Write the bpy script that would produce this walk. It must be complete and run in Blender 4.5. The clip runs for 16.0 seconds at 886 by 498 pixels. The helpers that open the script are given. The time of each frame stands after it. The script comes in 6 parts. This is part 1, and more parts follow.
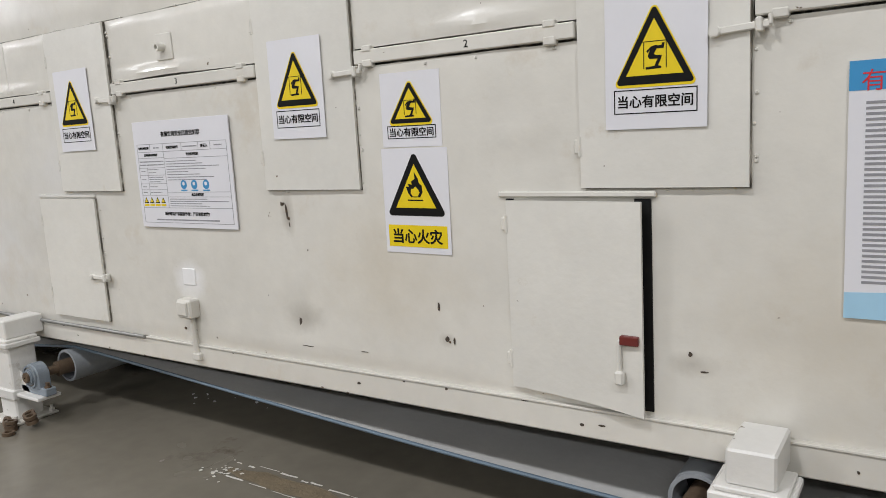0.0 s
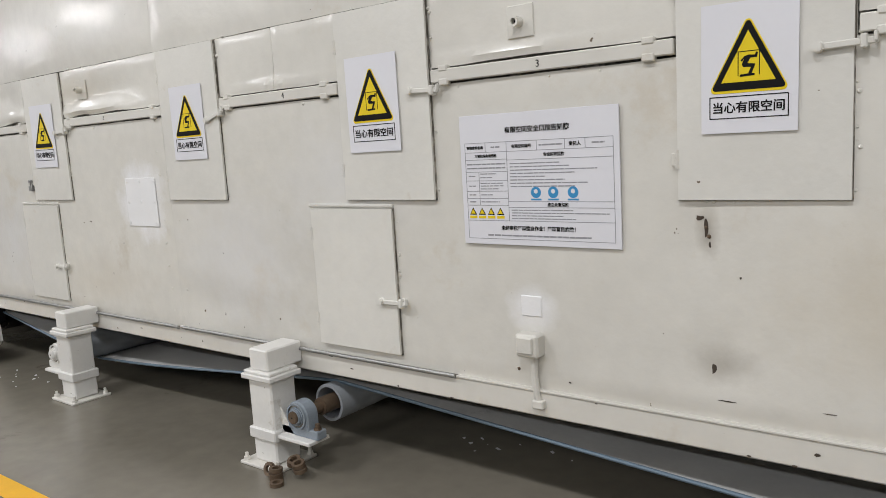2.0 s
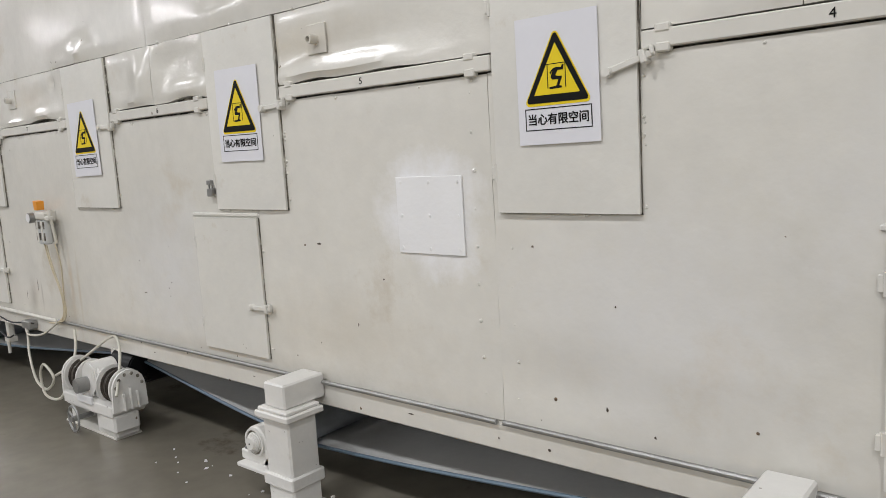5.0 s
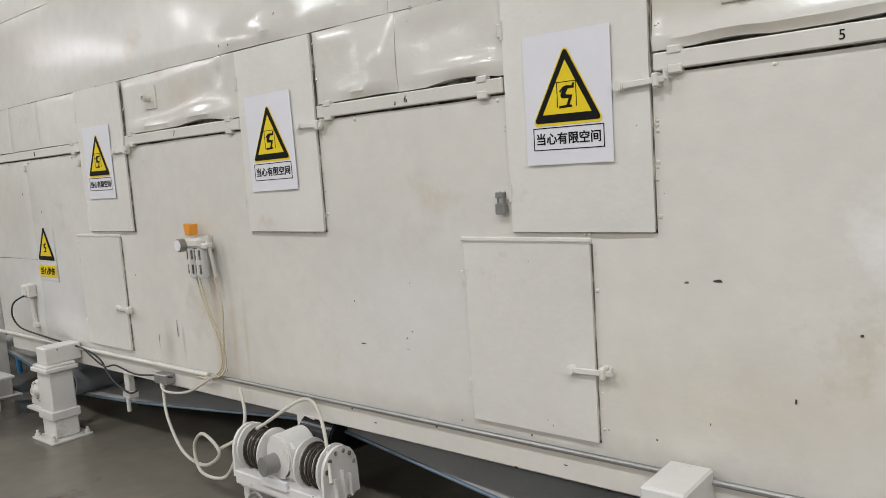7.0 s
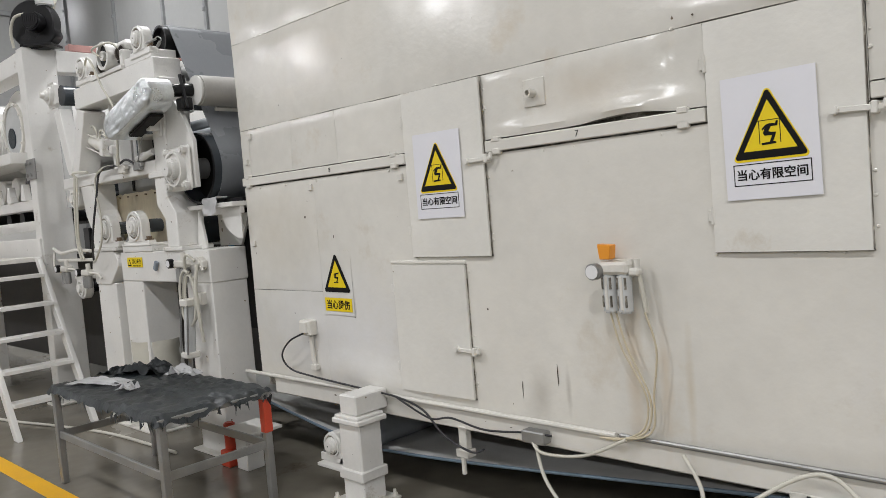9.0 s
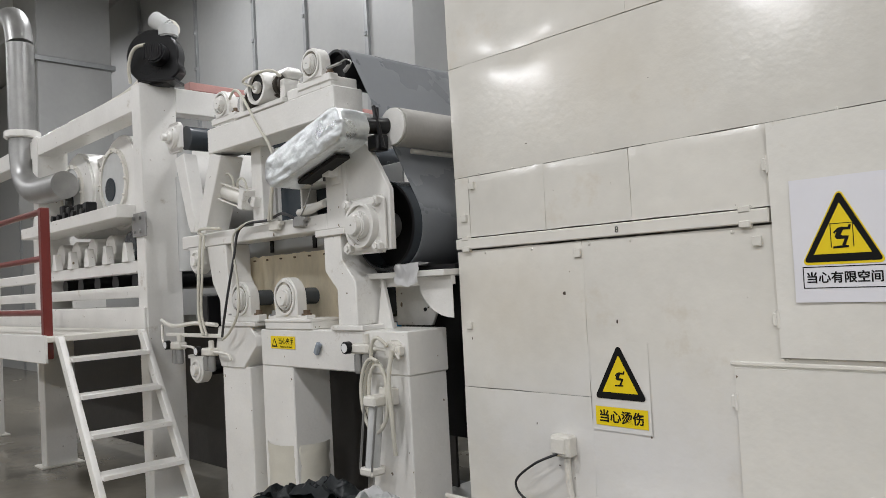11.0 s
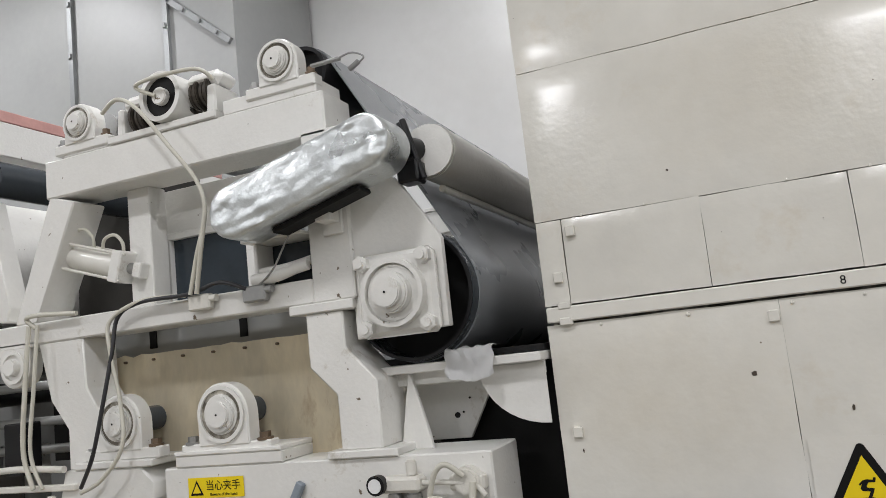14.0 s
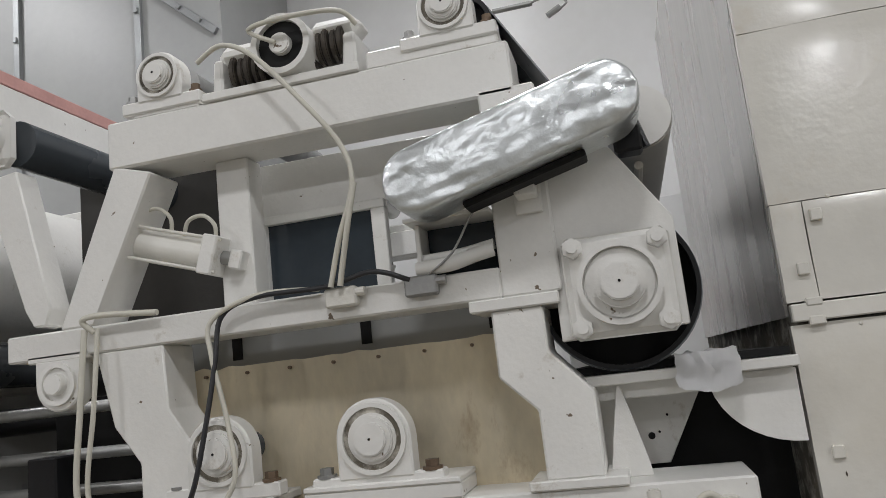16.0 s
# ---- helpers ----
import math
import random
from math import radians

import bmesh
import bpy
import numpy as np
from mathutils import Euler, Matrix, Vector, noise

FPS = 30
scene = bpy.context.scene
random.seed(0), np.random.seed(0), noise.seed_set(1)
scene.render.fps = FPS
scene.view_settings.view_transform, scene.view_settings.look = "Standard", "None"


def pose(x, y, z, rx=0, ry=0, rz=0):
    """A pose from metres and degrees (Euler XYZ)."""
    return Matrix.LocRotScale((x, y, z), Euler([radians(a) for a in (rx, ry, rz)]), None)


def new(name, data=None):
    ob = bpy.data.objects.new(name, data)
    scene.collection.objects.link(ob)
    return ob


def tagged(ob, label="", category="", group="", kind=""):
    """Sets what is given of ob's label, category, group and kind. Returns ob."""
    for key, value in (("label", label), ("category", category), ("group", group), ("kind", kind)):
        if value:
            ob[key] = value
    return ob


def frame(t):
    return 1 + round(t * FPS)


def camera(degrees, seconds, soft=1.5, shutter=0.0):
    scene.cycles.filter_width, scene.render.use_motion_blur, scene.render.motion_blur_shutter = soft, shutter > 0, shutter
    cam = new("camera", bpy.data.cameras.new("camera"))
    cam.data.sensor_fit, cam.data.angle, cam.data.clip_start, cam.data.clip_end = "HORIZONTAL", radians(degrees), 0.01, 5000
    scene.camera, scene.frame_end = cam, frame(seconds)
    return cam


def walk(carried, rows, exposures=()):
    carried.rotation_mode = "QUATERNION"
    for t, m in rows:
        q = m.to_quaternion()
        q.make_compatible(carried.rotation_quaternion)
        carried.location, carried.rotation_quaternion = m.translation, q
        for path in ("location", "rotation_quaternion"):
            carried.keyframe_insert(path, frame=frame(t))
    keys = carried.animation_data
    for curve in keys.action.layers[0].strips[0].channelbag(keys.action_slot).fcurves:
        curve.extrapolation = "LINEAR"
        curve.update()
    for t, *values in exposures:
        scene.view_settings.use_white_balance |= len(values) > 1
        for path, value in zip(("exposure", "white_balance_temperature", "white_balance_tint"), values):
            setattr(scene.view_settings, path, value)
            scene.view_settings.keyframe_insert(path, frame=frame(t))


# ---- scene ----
cam = camera(60.6, 16.0, soft=0.75)
METRES, EYE, TILT, LEAN, TURN = 12.0, 1.47, -0.2, -0.29, 33.7
ROWS = [
    (0.0, 0.0, 0.0, 0.0, -0.56, -8.82, 3.6),
    (0.5, -0.0275, 0.0087, 0.0002, 0.4, -9.31, 3.86),
    (1.0, -0.0521, 0.0231, -0.0004, 2.16, -9.28, 3.92),
    (1.5, -0.0785, 0.0413, 0.0011, 3.58, -8.96, 3.78),
    (2.0, -0.1083, 0.0556, 0.0027, 3.85, -7.89, 3.66),
    (2.5, -0.1312, 0.0738, 0.0036, 4.23, -6.38, 3.27),
    (3.0, -0.1539, 0.0945, 0.0044, 4.93, -6.09, 3.61),
    (3.5, -0.1791, 0.1151, 0.0047, 5.85, -6.41, 3.7),
    (6.0, -0.3012, 0.2318, 0.0027, 5.98, -7.72, 3.62),
    (6.5, -0.3331, 0.2441, 0.0037, 5.28, -7.13, 4.01),
    (7.0, -0.3673, 0.259, 0.0049, 5.66, -6.03, 4.22),
    (7.5, -0.4055, 0.2672, 0.0046, 6.94, -5.0, 4.31),
    (8.0, -0.4399, 0.2756, 0.0055, 8.35, -4.34, 4.63),
    (8.5, -0.4727, 0.2906, 0.0064, 9.63, -3.66, 4.74),
    (9.0, -0.5079, 0.3038, 0.0066, 10.23, -3.08, 4.91),
    (9.5, -0.5377, 0.3221, 0.0076, 11.57, -1.8, 5.01),
    (10.0, -0.5681, 0.3409, 0.0104, 13.03, 0.26, 4.19),
    (12.5, -0.6965, 0.4302, 0.0187, 3.2, 5.51, 3.96),
    (13.0, -0.7128, 0.4473, 0.0213, -1.65, 6.45, 5.05),
    (13.5, -0.7343, 0.4593, 0.0223, -6.52, 7.59, 6.21),
    (14.0, -0.7509, 0.4755, 0.0213, -11.04, 8.02, 6.57),
    (14.5, -0.7622, 0.4971, 0.0239, -15.49, 8.47, 7.11),
    (15.0, -0.7801, 0.5104, 0.0237, -19.81, 8.8, 7.41),
    (15.5, -0.8015, 0.5202, 0.0254, -21.48, 9.43, 7.44),
    (16.0, -0.8193, 0.5376, 0.0235, -19.55, 9.73, 6.76),
]
walk(cam, [(t, pose(0, 0, EYE, TILT, LEAN, TURN) @ pose(METRES * x, METRES * y, METRES * z, 90 + pitch, roll, yaw)) for t, x, y, z, yaw, pitch, roll in ROWS],
     exposures=((0.0, -0.02), (2.0, -0.08), (3.5, -0.14), (8.0, -0.14), (13.0, -0.17), (14.6, -0.20), (15.1, -0.28), (15.5, -0.44), (16.0, -0.50)))

# ---------------------------------------------------------------- light
world = bpy.data.worlds.new("hall_air")
scene.world = world
world.use_nodes = True
world.node_tree.nodes["Background"].inputs[0].default_value = (0.9, 0.95, 1.0, 1)
world.node_tree.nodes["Background"].inputs[1].default_value = 0.012

LAMP_Z = 6.3


def ceiling_lamp(x, y, watts, sx, sy):
    data = bpy.data.lights.new("hall_and_fill_lamp", "AREA")
    data.shape, data.size, data.size_y, data.energy = "RECTANGLE", sx, sy, watts
    data.color = (0.966, 0.967, 1.0)
    ob = new("hall_and_fill_lamp", data)
    ob.location = (x, y, LAMP_Z)
    return tagged(ob, "white area lamp under the hall ceiling; two of three rows are added fill", "ceiling lamp", "high bay lamps", "structure")


for lx in (-32.0, -26.0, -19.9, -14.0, -8.0, -2.0, 4.0):
    ceiling_lamp(lx, -8.9, 262, 0.6, 0.6)
# near row is added fill, set where its glint falls out of view
for lx in (-24.0, -17.5, -11.5, -6.5, -2.0, 2.5):
    ceiling_lamp(lx, -1.6, 150, 0.6, 0.6)
# rear row is added fill that brightens the back wall and machine tops
for lx in (-24.0, -17.5, -13.0, -8.0):
    ceiling_lamp(lx, 3.4, 125, 0.6, 0.6)

# ---------------------------------------------------------------- materials


def material(name, color, rough=0.5, metal=0.0, vary=0.06, scale=3.0, bump=0.0, bump_scale=60.0, dirt=None, dirt_amount=0.0,
             dirt_scale=4.0, rough_vary=0.08, piece=0.0, coat=0.0, stretch=(1, 1, 1), chips=0.0, spec=0.5, blots=()):
    mat = bpy.data.materials.new(name)
    mat.use_nodes = True
    nt = mat.node_tree
    n, l = nt.nodes, nt.links
    b = n["Principled BSDF"]
    b.inputs["Metallic"].default_value = metal
    b.inputs["Specular IOR Level"].default_value = spec
    b.inputs["Coat Weight"].default_value = coat
    b.inputs["Coat Roughness"].default_value = 0.12
    geo = n.new("ShaderNodeNewGeometry")
    mp = n.new("ShaderNodeMapping")
    mp.inputs["Scale"].default_value = stretch
    l.new(geo.outputs["Position"], mp.inputs[0])

    def noise_node(s, detail):
        t = n.new("ShaderNodeTexNoise")
        t.inputs["Scale"].default_value, t.inputs["Detail"].default_value = s, detail
        l.new(mp.outputs[0], t.inputs["Vector"])
        return t

    big, small = noise_node(scale, 4), noise_node(scale * 12, 5)
    mix = n.new("ShaderNodeMath")
    mix.operation = "MULTIPLY_ADD"
    l.new(small.outputs[0], mix.inputs[0])
    mix.inputs[1].default_value = 0.4
    l.new(big.outputs[0], mix.inputs[2])
    ramp = n.new("ShaderNodeValToRGB")
    ramp.color_ramp.elements[0].position, ramp.color_ramp.elements[1].position = 0.4, 1.0
    ramp.color_ramp.elements[0].color = (*[c * (1 - vary) for c in color], 1)
    ramp.color_ramp.elements[1].color = (*[min(1, c * (1 + vary)) for c in color], 1)
    l.new(mix.outputs[0], ramp.inputs[0])
    out = ramp.outputs[0]
    if piece:
        info = n.new("ShaderNodeObjectInfo")
        hsv = n.new("ShaderNodeHueSaturation")
        mr = n.new("ShaderNodeMapRange")
        mr.inputs["To Min"].default_value, mr.inputs["To Max"].default_value = 1 - piece, 1 + piece
        l.new(info.outputs["Random"], mr.inputs[0])
        l.new(mr.outputs[0], hsv.inputs["Value"])
        l.new(out, hsv.inputs["Color"])
        out = hsv.outputs[0]
    if dirt:
        d1 = noise_node(dirt_scale, 8)
        d1.inputs["Roughness"].default_value = 0.7
        dr = n.new("ShaderNodeValToRGB")
        dr.color_ramp.elements[0].position = 0.74 - dirt_amount * 0.35
        dr.color_ramp.elements[1].position = 0.80 - dirt_amount * 0.2
        l.new(d1.outputs[0], dr.inputs[0])
        m2 = n.new("ShaderNodeMix")
        m2.data_type = "RGBA"
        l.new(dr.outputs[0], m2.inputs["Factor"])
        l.new(out, m2.inputs["A"])
        m2.inputs["B"].default_value = (*dirt, 1)
        out = m2.outputs["Result"]
    if blots:
        edge = noise_node(7.0, 6)
        edge.inputs["Roughness"].default_value = 0.65
    for bx, bz, bw, bh, tint, amount, hard in blots:
        off = n.new("ShaderNodeVectorMath")
        off.operation = "SUBTRACT"
        l.new(geo.outputs["Position"], off.inputs[0])
        off.inputs[1].default_value = (bx, 0, bz)
        sc = n.new("ShaderNodeVectorMath")
        sc.operation = "MULTIPLY"
        l.new(off.outputs[0], sc.inputs[0])
        sc.inputs[1].default_value = (1 / bw, 0, 1 / bh)
        ln = n.new("ShaderNodeVectorMath")
        ln.operation = "LENGTH"
        l.new(sc.outputs[0], ln.inputs[0])
        ad = n.new("ShaderNodeMath")
        ad.operation = "MULTIPLY_ADD"
        l.new(edge.outputs[0], ad.inputs[0])
        ad.inputs[1].default_value = 1.3
        l.new(ln.outputs["Value"], ad.inputs[2])
        fall = n.new("ShaderNodeMapRange")
        fall.inputs["From Min"].default_value, fall.inputs["From Max"].default_value = 0.65 + hard, 1.75
        fall.inputs["To Min"].default_value, fall.inputs["To Max"].default_value = amount, 0.0
        l.new(ad.outputs[0], fall.inputs[0])
        bl = n.new("ShaderNodeMix")
        bl.data_type = "RGBA"
        l.new(fall.outputs[0], bl.inputs["Factor"])
        l.new(out, bl.inputs["A"])
        bl.inputs["B"].default_value = (*tint, 1)
        out = bl.outputs["Result"]
    if chips:
        d2 = noise_node(23.0, 3)
        r2 = n.new("ShaderNodeValToRGB")
        r2.color_ramp.elements[0].position, r2.color_ramp.elements[1].position = 0.79 - 0.05 * chips, 0.81 - 0.05 * chips
        l.new(d2.outputs[0], r2.inputs[0])
        m3 = n.new("ShaderNodeMix")
        m3.data_type = "RGBA"
        l.new(r2.outputs[0], m3.inputs["Factor"])
        l.new(out, m3.inputs["A"])
        m3.inputs["B"].default_value = (0.17, 0.13, 0.09, 1)
        out = m3.outputs["Result"]
    l.new(out, b.inputs["Base Color"])
    rr = n.new("ShaderNodeMapRange")
    rr.inputs["To Min"].default_value, rr.inputs["To Max"].default_value = max(0.02, rough - rough_vary), min(1, rough + rough_vary)
    l.new(big.outputs[0], rr.inputs[0])
    l.new(rr.outputs[0], b.inputs["Roughness"])
    if bump:
        bt = noise_node(bump_scale, 4)
        bn = n.new("ShaderNodeBump")
        bn.inputs["Strength"].default_value, bn.inputs["Distance"].default_value = bump, 0.01
        l.new(bt.outputs[0], bn.inputs["Height"])
        l.new(bn.outputs[0], b.inputs["Normal"])
    return mat


FRESH, COOL, WARM, GRIME, RUSTY = (0.93, 0.93, 0.94), (0.80, 0.80, 0.80), (0.61, 0.545, 0.43), (0.36, 0.33, 0.28), (0.56, 0.44, 0.30)
# x, z, half width, half height, colour, strength, hardness: overspray, repainted areas, run-down stains and smudges on the oven
OVEN_STAINS = (
    (-5.535, 1.25, 0.25, 0.23, FRESH, 1.0, 0.5), (-2.93, 0.855, 0.11, 0.10, FRESH, 0.9, 0.2), (-10.4, 0.85, 0.9, 0.40, COOL, 0.7, 0.0), (-7.3, 0.95, 0.55, 0.45, COOL, 0.6, 0.0),
    (-4.7, 0.95, 0.55, 0.42, COOL, 0.6, 0.0), (-3.9, 1.35, 0.5, 0.3, COOL, 0.5, 0.0), (-11.0, 1.45, 0.45, 0.3, WARM, 0.4, 0.0), (-1.75, 0.95, 0.40, 0.30, WARM, 0.5, 0.0), (-0.2, 0.85, 0.45, 0.35, WARM, 0.45, 0.0),
    (-6.1, 0.75, 0.6, 0.22, WARM, 0.4, 0.0), (-8.75, 1.92, 0.26, 0.12, RUSTY, 0.32, 0.0), (-6.2, 1.93, 0.5, 0.10, WARM, 0.5, 0.0), (-8.63, 0.80, 0.045, 0.32, RUSTY, 0.6, 0.0), (-8.50, 0.78, 0.03, 0.30, RUSTY, 0.45, 0.0),
    (-8.40, 0.74, 0.02, 0.26, WARM, 0.7, 0.0), (-9.10, 0.64, 0.08, 0.15, GRIME, 0.42, 0.0), (-8.95, 0.68, 0.015, 0.12, GRIME, 0.5, 0.0), (-2.265, 1.15, 0.045, 0.10, GRIME, 0.75, 0.0), (-2.22, 0.715, 0.13, 0.07, GRIME, 0.55, 0.0),
    (-1.50, 0.70, 0.04, 0.03, GRIME, 0.5, 0.0), (-0.62, 0.72, 0.08, 0.04, GRIME, 0.45, 0.0), (-3.1, 2.3, 0.8, 0.25, WARM, 0.35, 0.0), (-0.9, 2.25, 0.9, 0.22, WARM, 0.5, 0.0), (-10.5, 2.4, 0.6, 0.3, WARM, 0.3, 0.0), (-7.0, 0.56, 1.6, 0.06, GRIME, 0.22, 0.0), (-2.4, 0.56, 1.6, 0.05, GRIME, 0.22, 0.0))
CREAM = material("cream_gloss_paint", (0.745, 0.725, 0.665), 0.21, vary=0.10, scale=1.1, bump=0.10, bump_scale=38, dirt=(0.66, 0.61, 0.52), dirt_amount=0.42, dirt_scale=1.7, piece=0.025, coat=0.28, chips=0.5, blots=OVEN_STAINS)
CREAM_DOOR = material("cream_door_paint", (0.77, 0.755, 0.70), 0.34, vary=0.07, scale=2.0, bump=0.10, bump_scale=50, dirt=(0.62, 0.57, 0.48), dirt_amount=0.35, dirt_scale=3, piece=0.02, coat=0.1, chips=0.4)
WHITE = material("white_machine_paint", (0.78, 0.77, 0.735), 0.36, vary=0.06, scale=4, bump=0.12, bump_scale=70, dirt=(0.50, 0.455, 0.38), dirt_amount=0.34, dirt_scale=5, piece=0.03, chips=1.25)
WORN = material("worn_white_paint", (0.72, 0.70, 0.64), 0.5, vary=0.08, scale=6, bump=0.25, bump_scale=60, dirt=(0.20, 0.17, 0.13), dirt_amount=0.25, dirt_scale=14)
FLOOR = material("polished_grey_floor", (0.195, 0.178, 0.143), 0.23, vary=0.24, scale=0.8, bump=0.05, bump_scale=25, dirt=(0.085, 0.066, 0.045), dirt_amount=0.36, dirt_scale=1.5, rough_vary=0.12)
YELLOW = material("yellow_line_paint", (0.88, 0.47, 0.008), 0.4, vary=0.08, scale=5, dirt=(0.35, 0.24, 0.08), dirt_amount=0.12, dirt_scale=9)
STEEL = material("grey_steel", (0.36, 0.36, 0.35), 0.42, metal=0.7, vary=0.15, scale=8, bump=0.1)
BLUEGREY = material("blue_grey_cast_iron", (0.25, 0.29, 0.33), 0.5, vary=0.15, scale=9, bump=0.25, dirt=(0.5, 0.49, 0.45), dirt_amount=0.2, dirt_scale=12)
RUST = material("oily_brown_steel", (0.17, 0.12, 0.08), 0.5, metal=0.4, vary=0.25, scale=14, bump=0.2)
CHIP = material("bare_brown_metal", (0.07, 0.052, 0.038), 0.6, vary=0.4, scale=30)
# plain black, used also where gaps and backing sheets imitate shade
DARK = material("plain_black", (0.008, 0.008, 0.008), 0.6, vary=0.3, scale=6, bump=0.1, spec=0.25)
BLACK = material("black_enamel", (0.010, 0.010, 0.011), 0.3, vary=0.2, scale=6, spec=0.35)
DARKJOINT = material("dark_joint", (0.13, 0.115, 0.09), 0.7, vary=0.5, scale=9, dirt=(0.58, 0.55, 0.48), dirt_amount=0.75, dirt_scale=11)
SPOOL = material("dark_wound_cord", (0.055, 0.045, 0.035), 0.6, vary=0.5, scale=20, bump=0.4, dirt=(0.45, 0.43, 0.40), dirt_amount=0.35, dirt_scale=18)
# near-black colour of the sheets that stand in for shade inside the machines
DIM = material("painted_interior_shade", (0.045, 0.042, 0.038), 0.6, vary=0.3, scale=1.5, bump=0.1)
BELT = material("grey_belt_cloth", (0.25, 0.262, 0.275), 0.28, vary=0.07, scale=3, bump=0.1, bump_scale=120)
RETURNBELT = material("pale_grey_return_belt", (0.58, 0.58, 0.565), 0.5, vary=0.1, scale=3, bump=0.1, bump_scale=90, dirt=(0.28, 0.27, 0.25), dirt_amount=0.25, dirt_scale=2)
BELTBLUE = material("blue_belt_edge", (0.14, 0.20, 0.26), 0.45, vary=0.1, scale=5)
ROLLGREY = material("grey_rubber_roll", (0.06, 0.069, 0.078), 0.26, vary=0.08, scale=3)
PIPEGREY = material("grey_roll_tube", (0.30, 0.32, 0.34), 0.5, vary=0.12, scale=6, bump=0.1, dirt=(0.45, 0.43, 0.4), dirt_amount=0.15, dirt_scale=9)
STAINLESS = material("stainless_sheet", (0.60, 0.59, 0.57), 0.28, metal=1.0, vary=0.2, scale=3, bump=0.25, bump_scale=7, rough_vary=0.16, stretch=(1, 1, 0.12), dirt=(0.16, 0.15, 0.14), dirt_amount=0.35, dirt_scale=5)
FOIL = material("crumpled_foil_tape", (0.73, 0.76, 0.765), 0.33, metal=0.82, vary=0.2, scale=7, bump=0.3, bump_scale=30, rough_vary=0.2, dirt=(0.42, 0.44, 0.45), dirt_amount=0.2, dirt_scale=6)
ROLLPALE = material("worn_grey_rubber_roll", (0.50, 0.485, 0.45), 0.4, vary=0.1, scale=3, bump=0.1, dirt=(0.33, 0.30, 0.26), dirt_amount=0.3, dirt_scale=4)
TAN = material("tan_stained_sheet", (0.83, 0.74, 0.56), 0.42, vary=0.16, scale=4, bump=0.1, dirt=(0.50, 0.36, 0.19), dirt_amount=0.34, dirt_scale=2.6, stretch=(1, 1, 0.4))
ORANGE = material("orange_plastic", (0.85, 0.33, 0.03), 0.35, vary=0.05)
RED = material("dark_red_paint", (0.16, 0.025, 0.02), 0.35, vary=0.12, scale=7)
BRIGHTRED = material("bright_red_paint", (0.62, 0.07, 0.03), 0.4, vary=0.15, scale=9, dirt=(0.2, 0.1, 0.07), dirt_amount=0.2, dirt_scale=12)
FADEDRED = material("faded_red_paint", (0.55, 0.30, 0.27), 0.5, vary=0.15, scale=5)
HOSE = material("cream_plastic_hose", (0.62, 0.60, 0.52), 0.4, vary=0.06, scale=8)
YELLOWHOSE = material("yellowed_plastic_hose", (0.60, 0.53, 0.38), 0.35, vary=0.12, scale=8)
CABLE = material("black_cable", (0.025, 0.025, 0.028), 0.45, vary=0.2)
PLASTIC_SHEET = material("black_plastic_sheet", (0.018, 0.023, 0.025), 0.40, spec=0.55, vary=0.4, scale=6, bump=0.8, bump_scale=14, dirt=(0.25, 0.25, 0.25), dirt_amount=0.1, dirt_scale=9)
PAPER = material("white_paper", (0.80, 0.80, 0.80), 0.55, vary=0.03, scale=5)
SIGNWHITE = material("white_sign_film", (0.80, 0.80, 0.84), 0.35, vary=0.02, scale=6)
SIGNYELLOW = material("yellow_sign_ink", (0.86, 0.645, 0.004), 0.45, vary=0.03)
INK = material("black_sign_ink", (0.008, 0.008, 0.008), 0.6, vary=0.1, spec=0.15)
GREYINK = material("grey_print", (0.30, 0.30, 0.32), 0.5, vary=0.15, scale=30)
SIGNBLUE = material("blue_sign_ink", (0.05, 0.30, 0.60), 0.35, vary=0.05)
PALEBLUE = material("pale_blue_sign_ink", (0.40, 0.66, 0.85), 0.35, vary=0.06)
SIGNRED = material("red_sign_ink", (0.65, 0.03, 0.04), 0.4, vary=0.05)
PATCH = material("fresh_white_patch", (0.90, 0.90, 0.90), 0.5, vary=0.02, scale=8, bump=0.1)
# darker than BACKWALL so the unseen ceiling and walls bounce less fill
ROOFGREY = material("low_bounce_lining", (0.46, 0.46, 0.45), 0.7, vary=0.08, scale=0.8, bump=0.04)
BACKWALL = material("white_satin_wall_paint", (0.80, 0.80, 0.79), 0.34, vary=0.05, scale=0.7, bump=0.05, bump_scale=9, blots=((-11.42, 2.05, 0.22, 0.30, (0.66, 0.30, 0.24), 0.45, 0.0), (-12.6, 4.4, 1.2, 0.8, (0.70, 0.69, 0.66), 0.5, 0.0)))
PANELGREY = material("grey_duct_sheet", (0.34, 0.345, 0.337), 0.42, vary=0.08, scale=1.2, bump=0.05, dirt=(0.36, 0.35, 0.33), dirt_amount=0.15, dirt_scale=1.5)
GALV = material("galvanised_flange", (0.30, 0.31, 0.31), 0.5, metal=0.5, vary=0.15, scale=7)
CLEAR = material("milky_clear_plastic", (0.60, 0.61, 0.60), 0.2, vary=0.08, scale=9)
GLASS = material("dark_window_pane", (0.035, 0.045, 0.055), 0.12, vary=0.2, scale=4)
MUD = material("dried_brown_residue", (0.20, 0.160, 0.105), 0.55, vary=0.3, scale=9, bump=0.5)

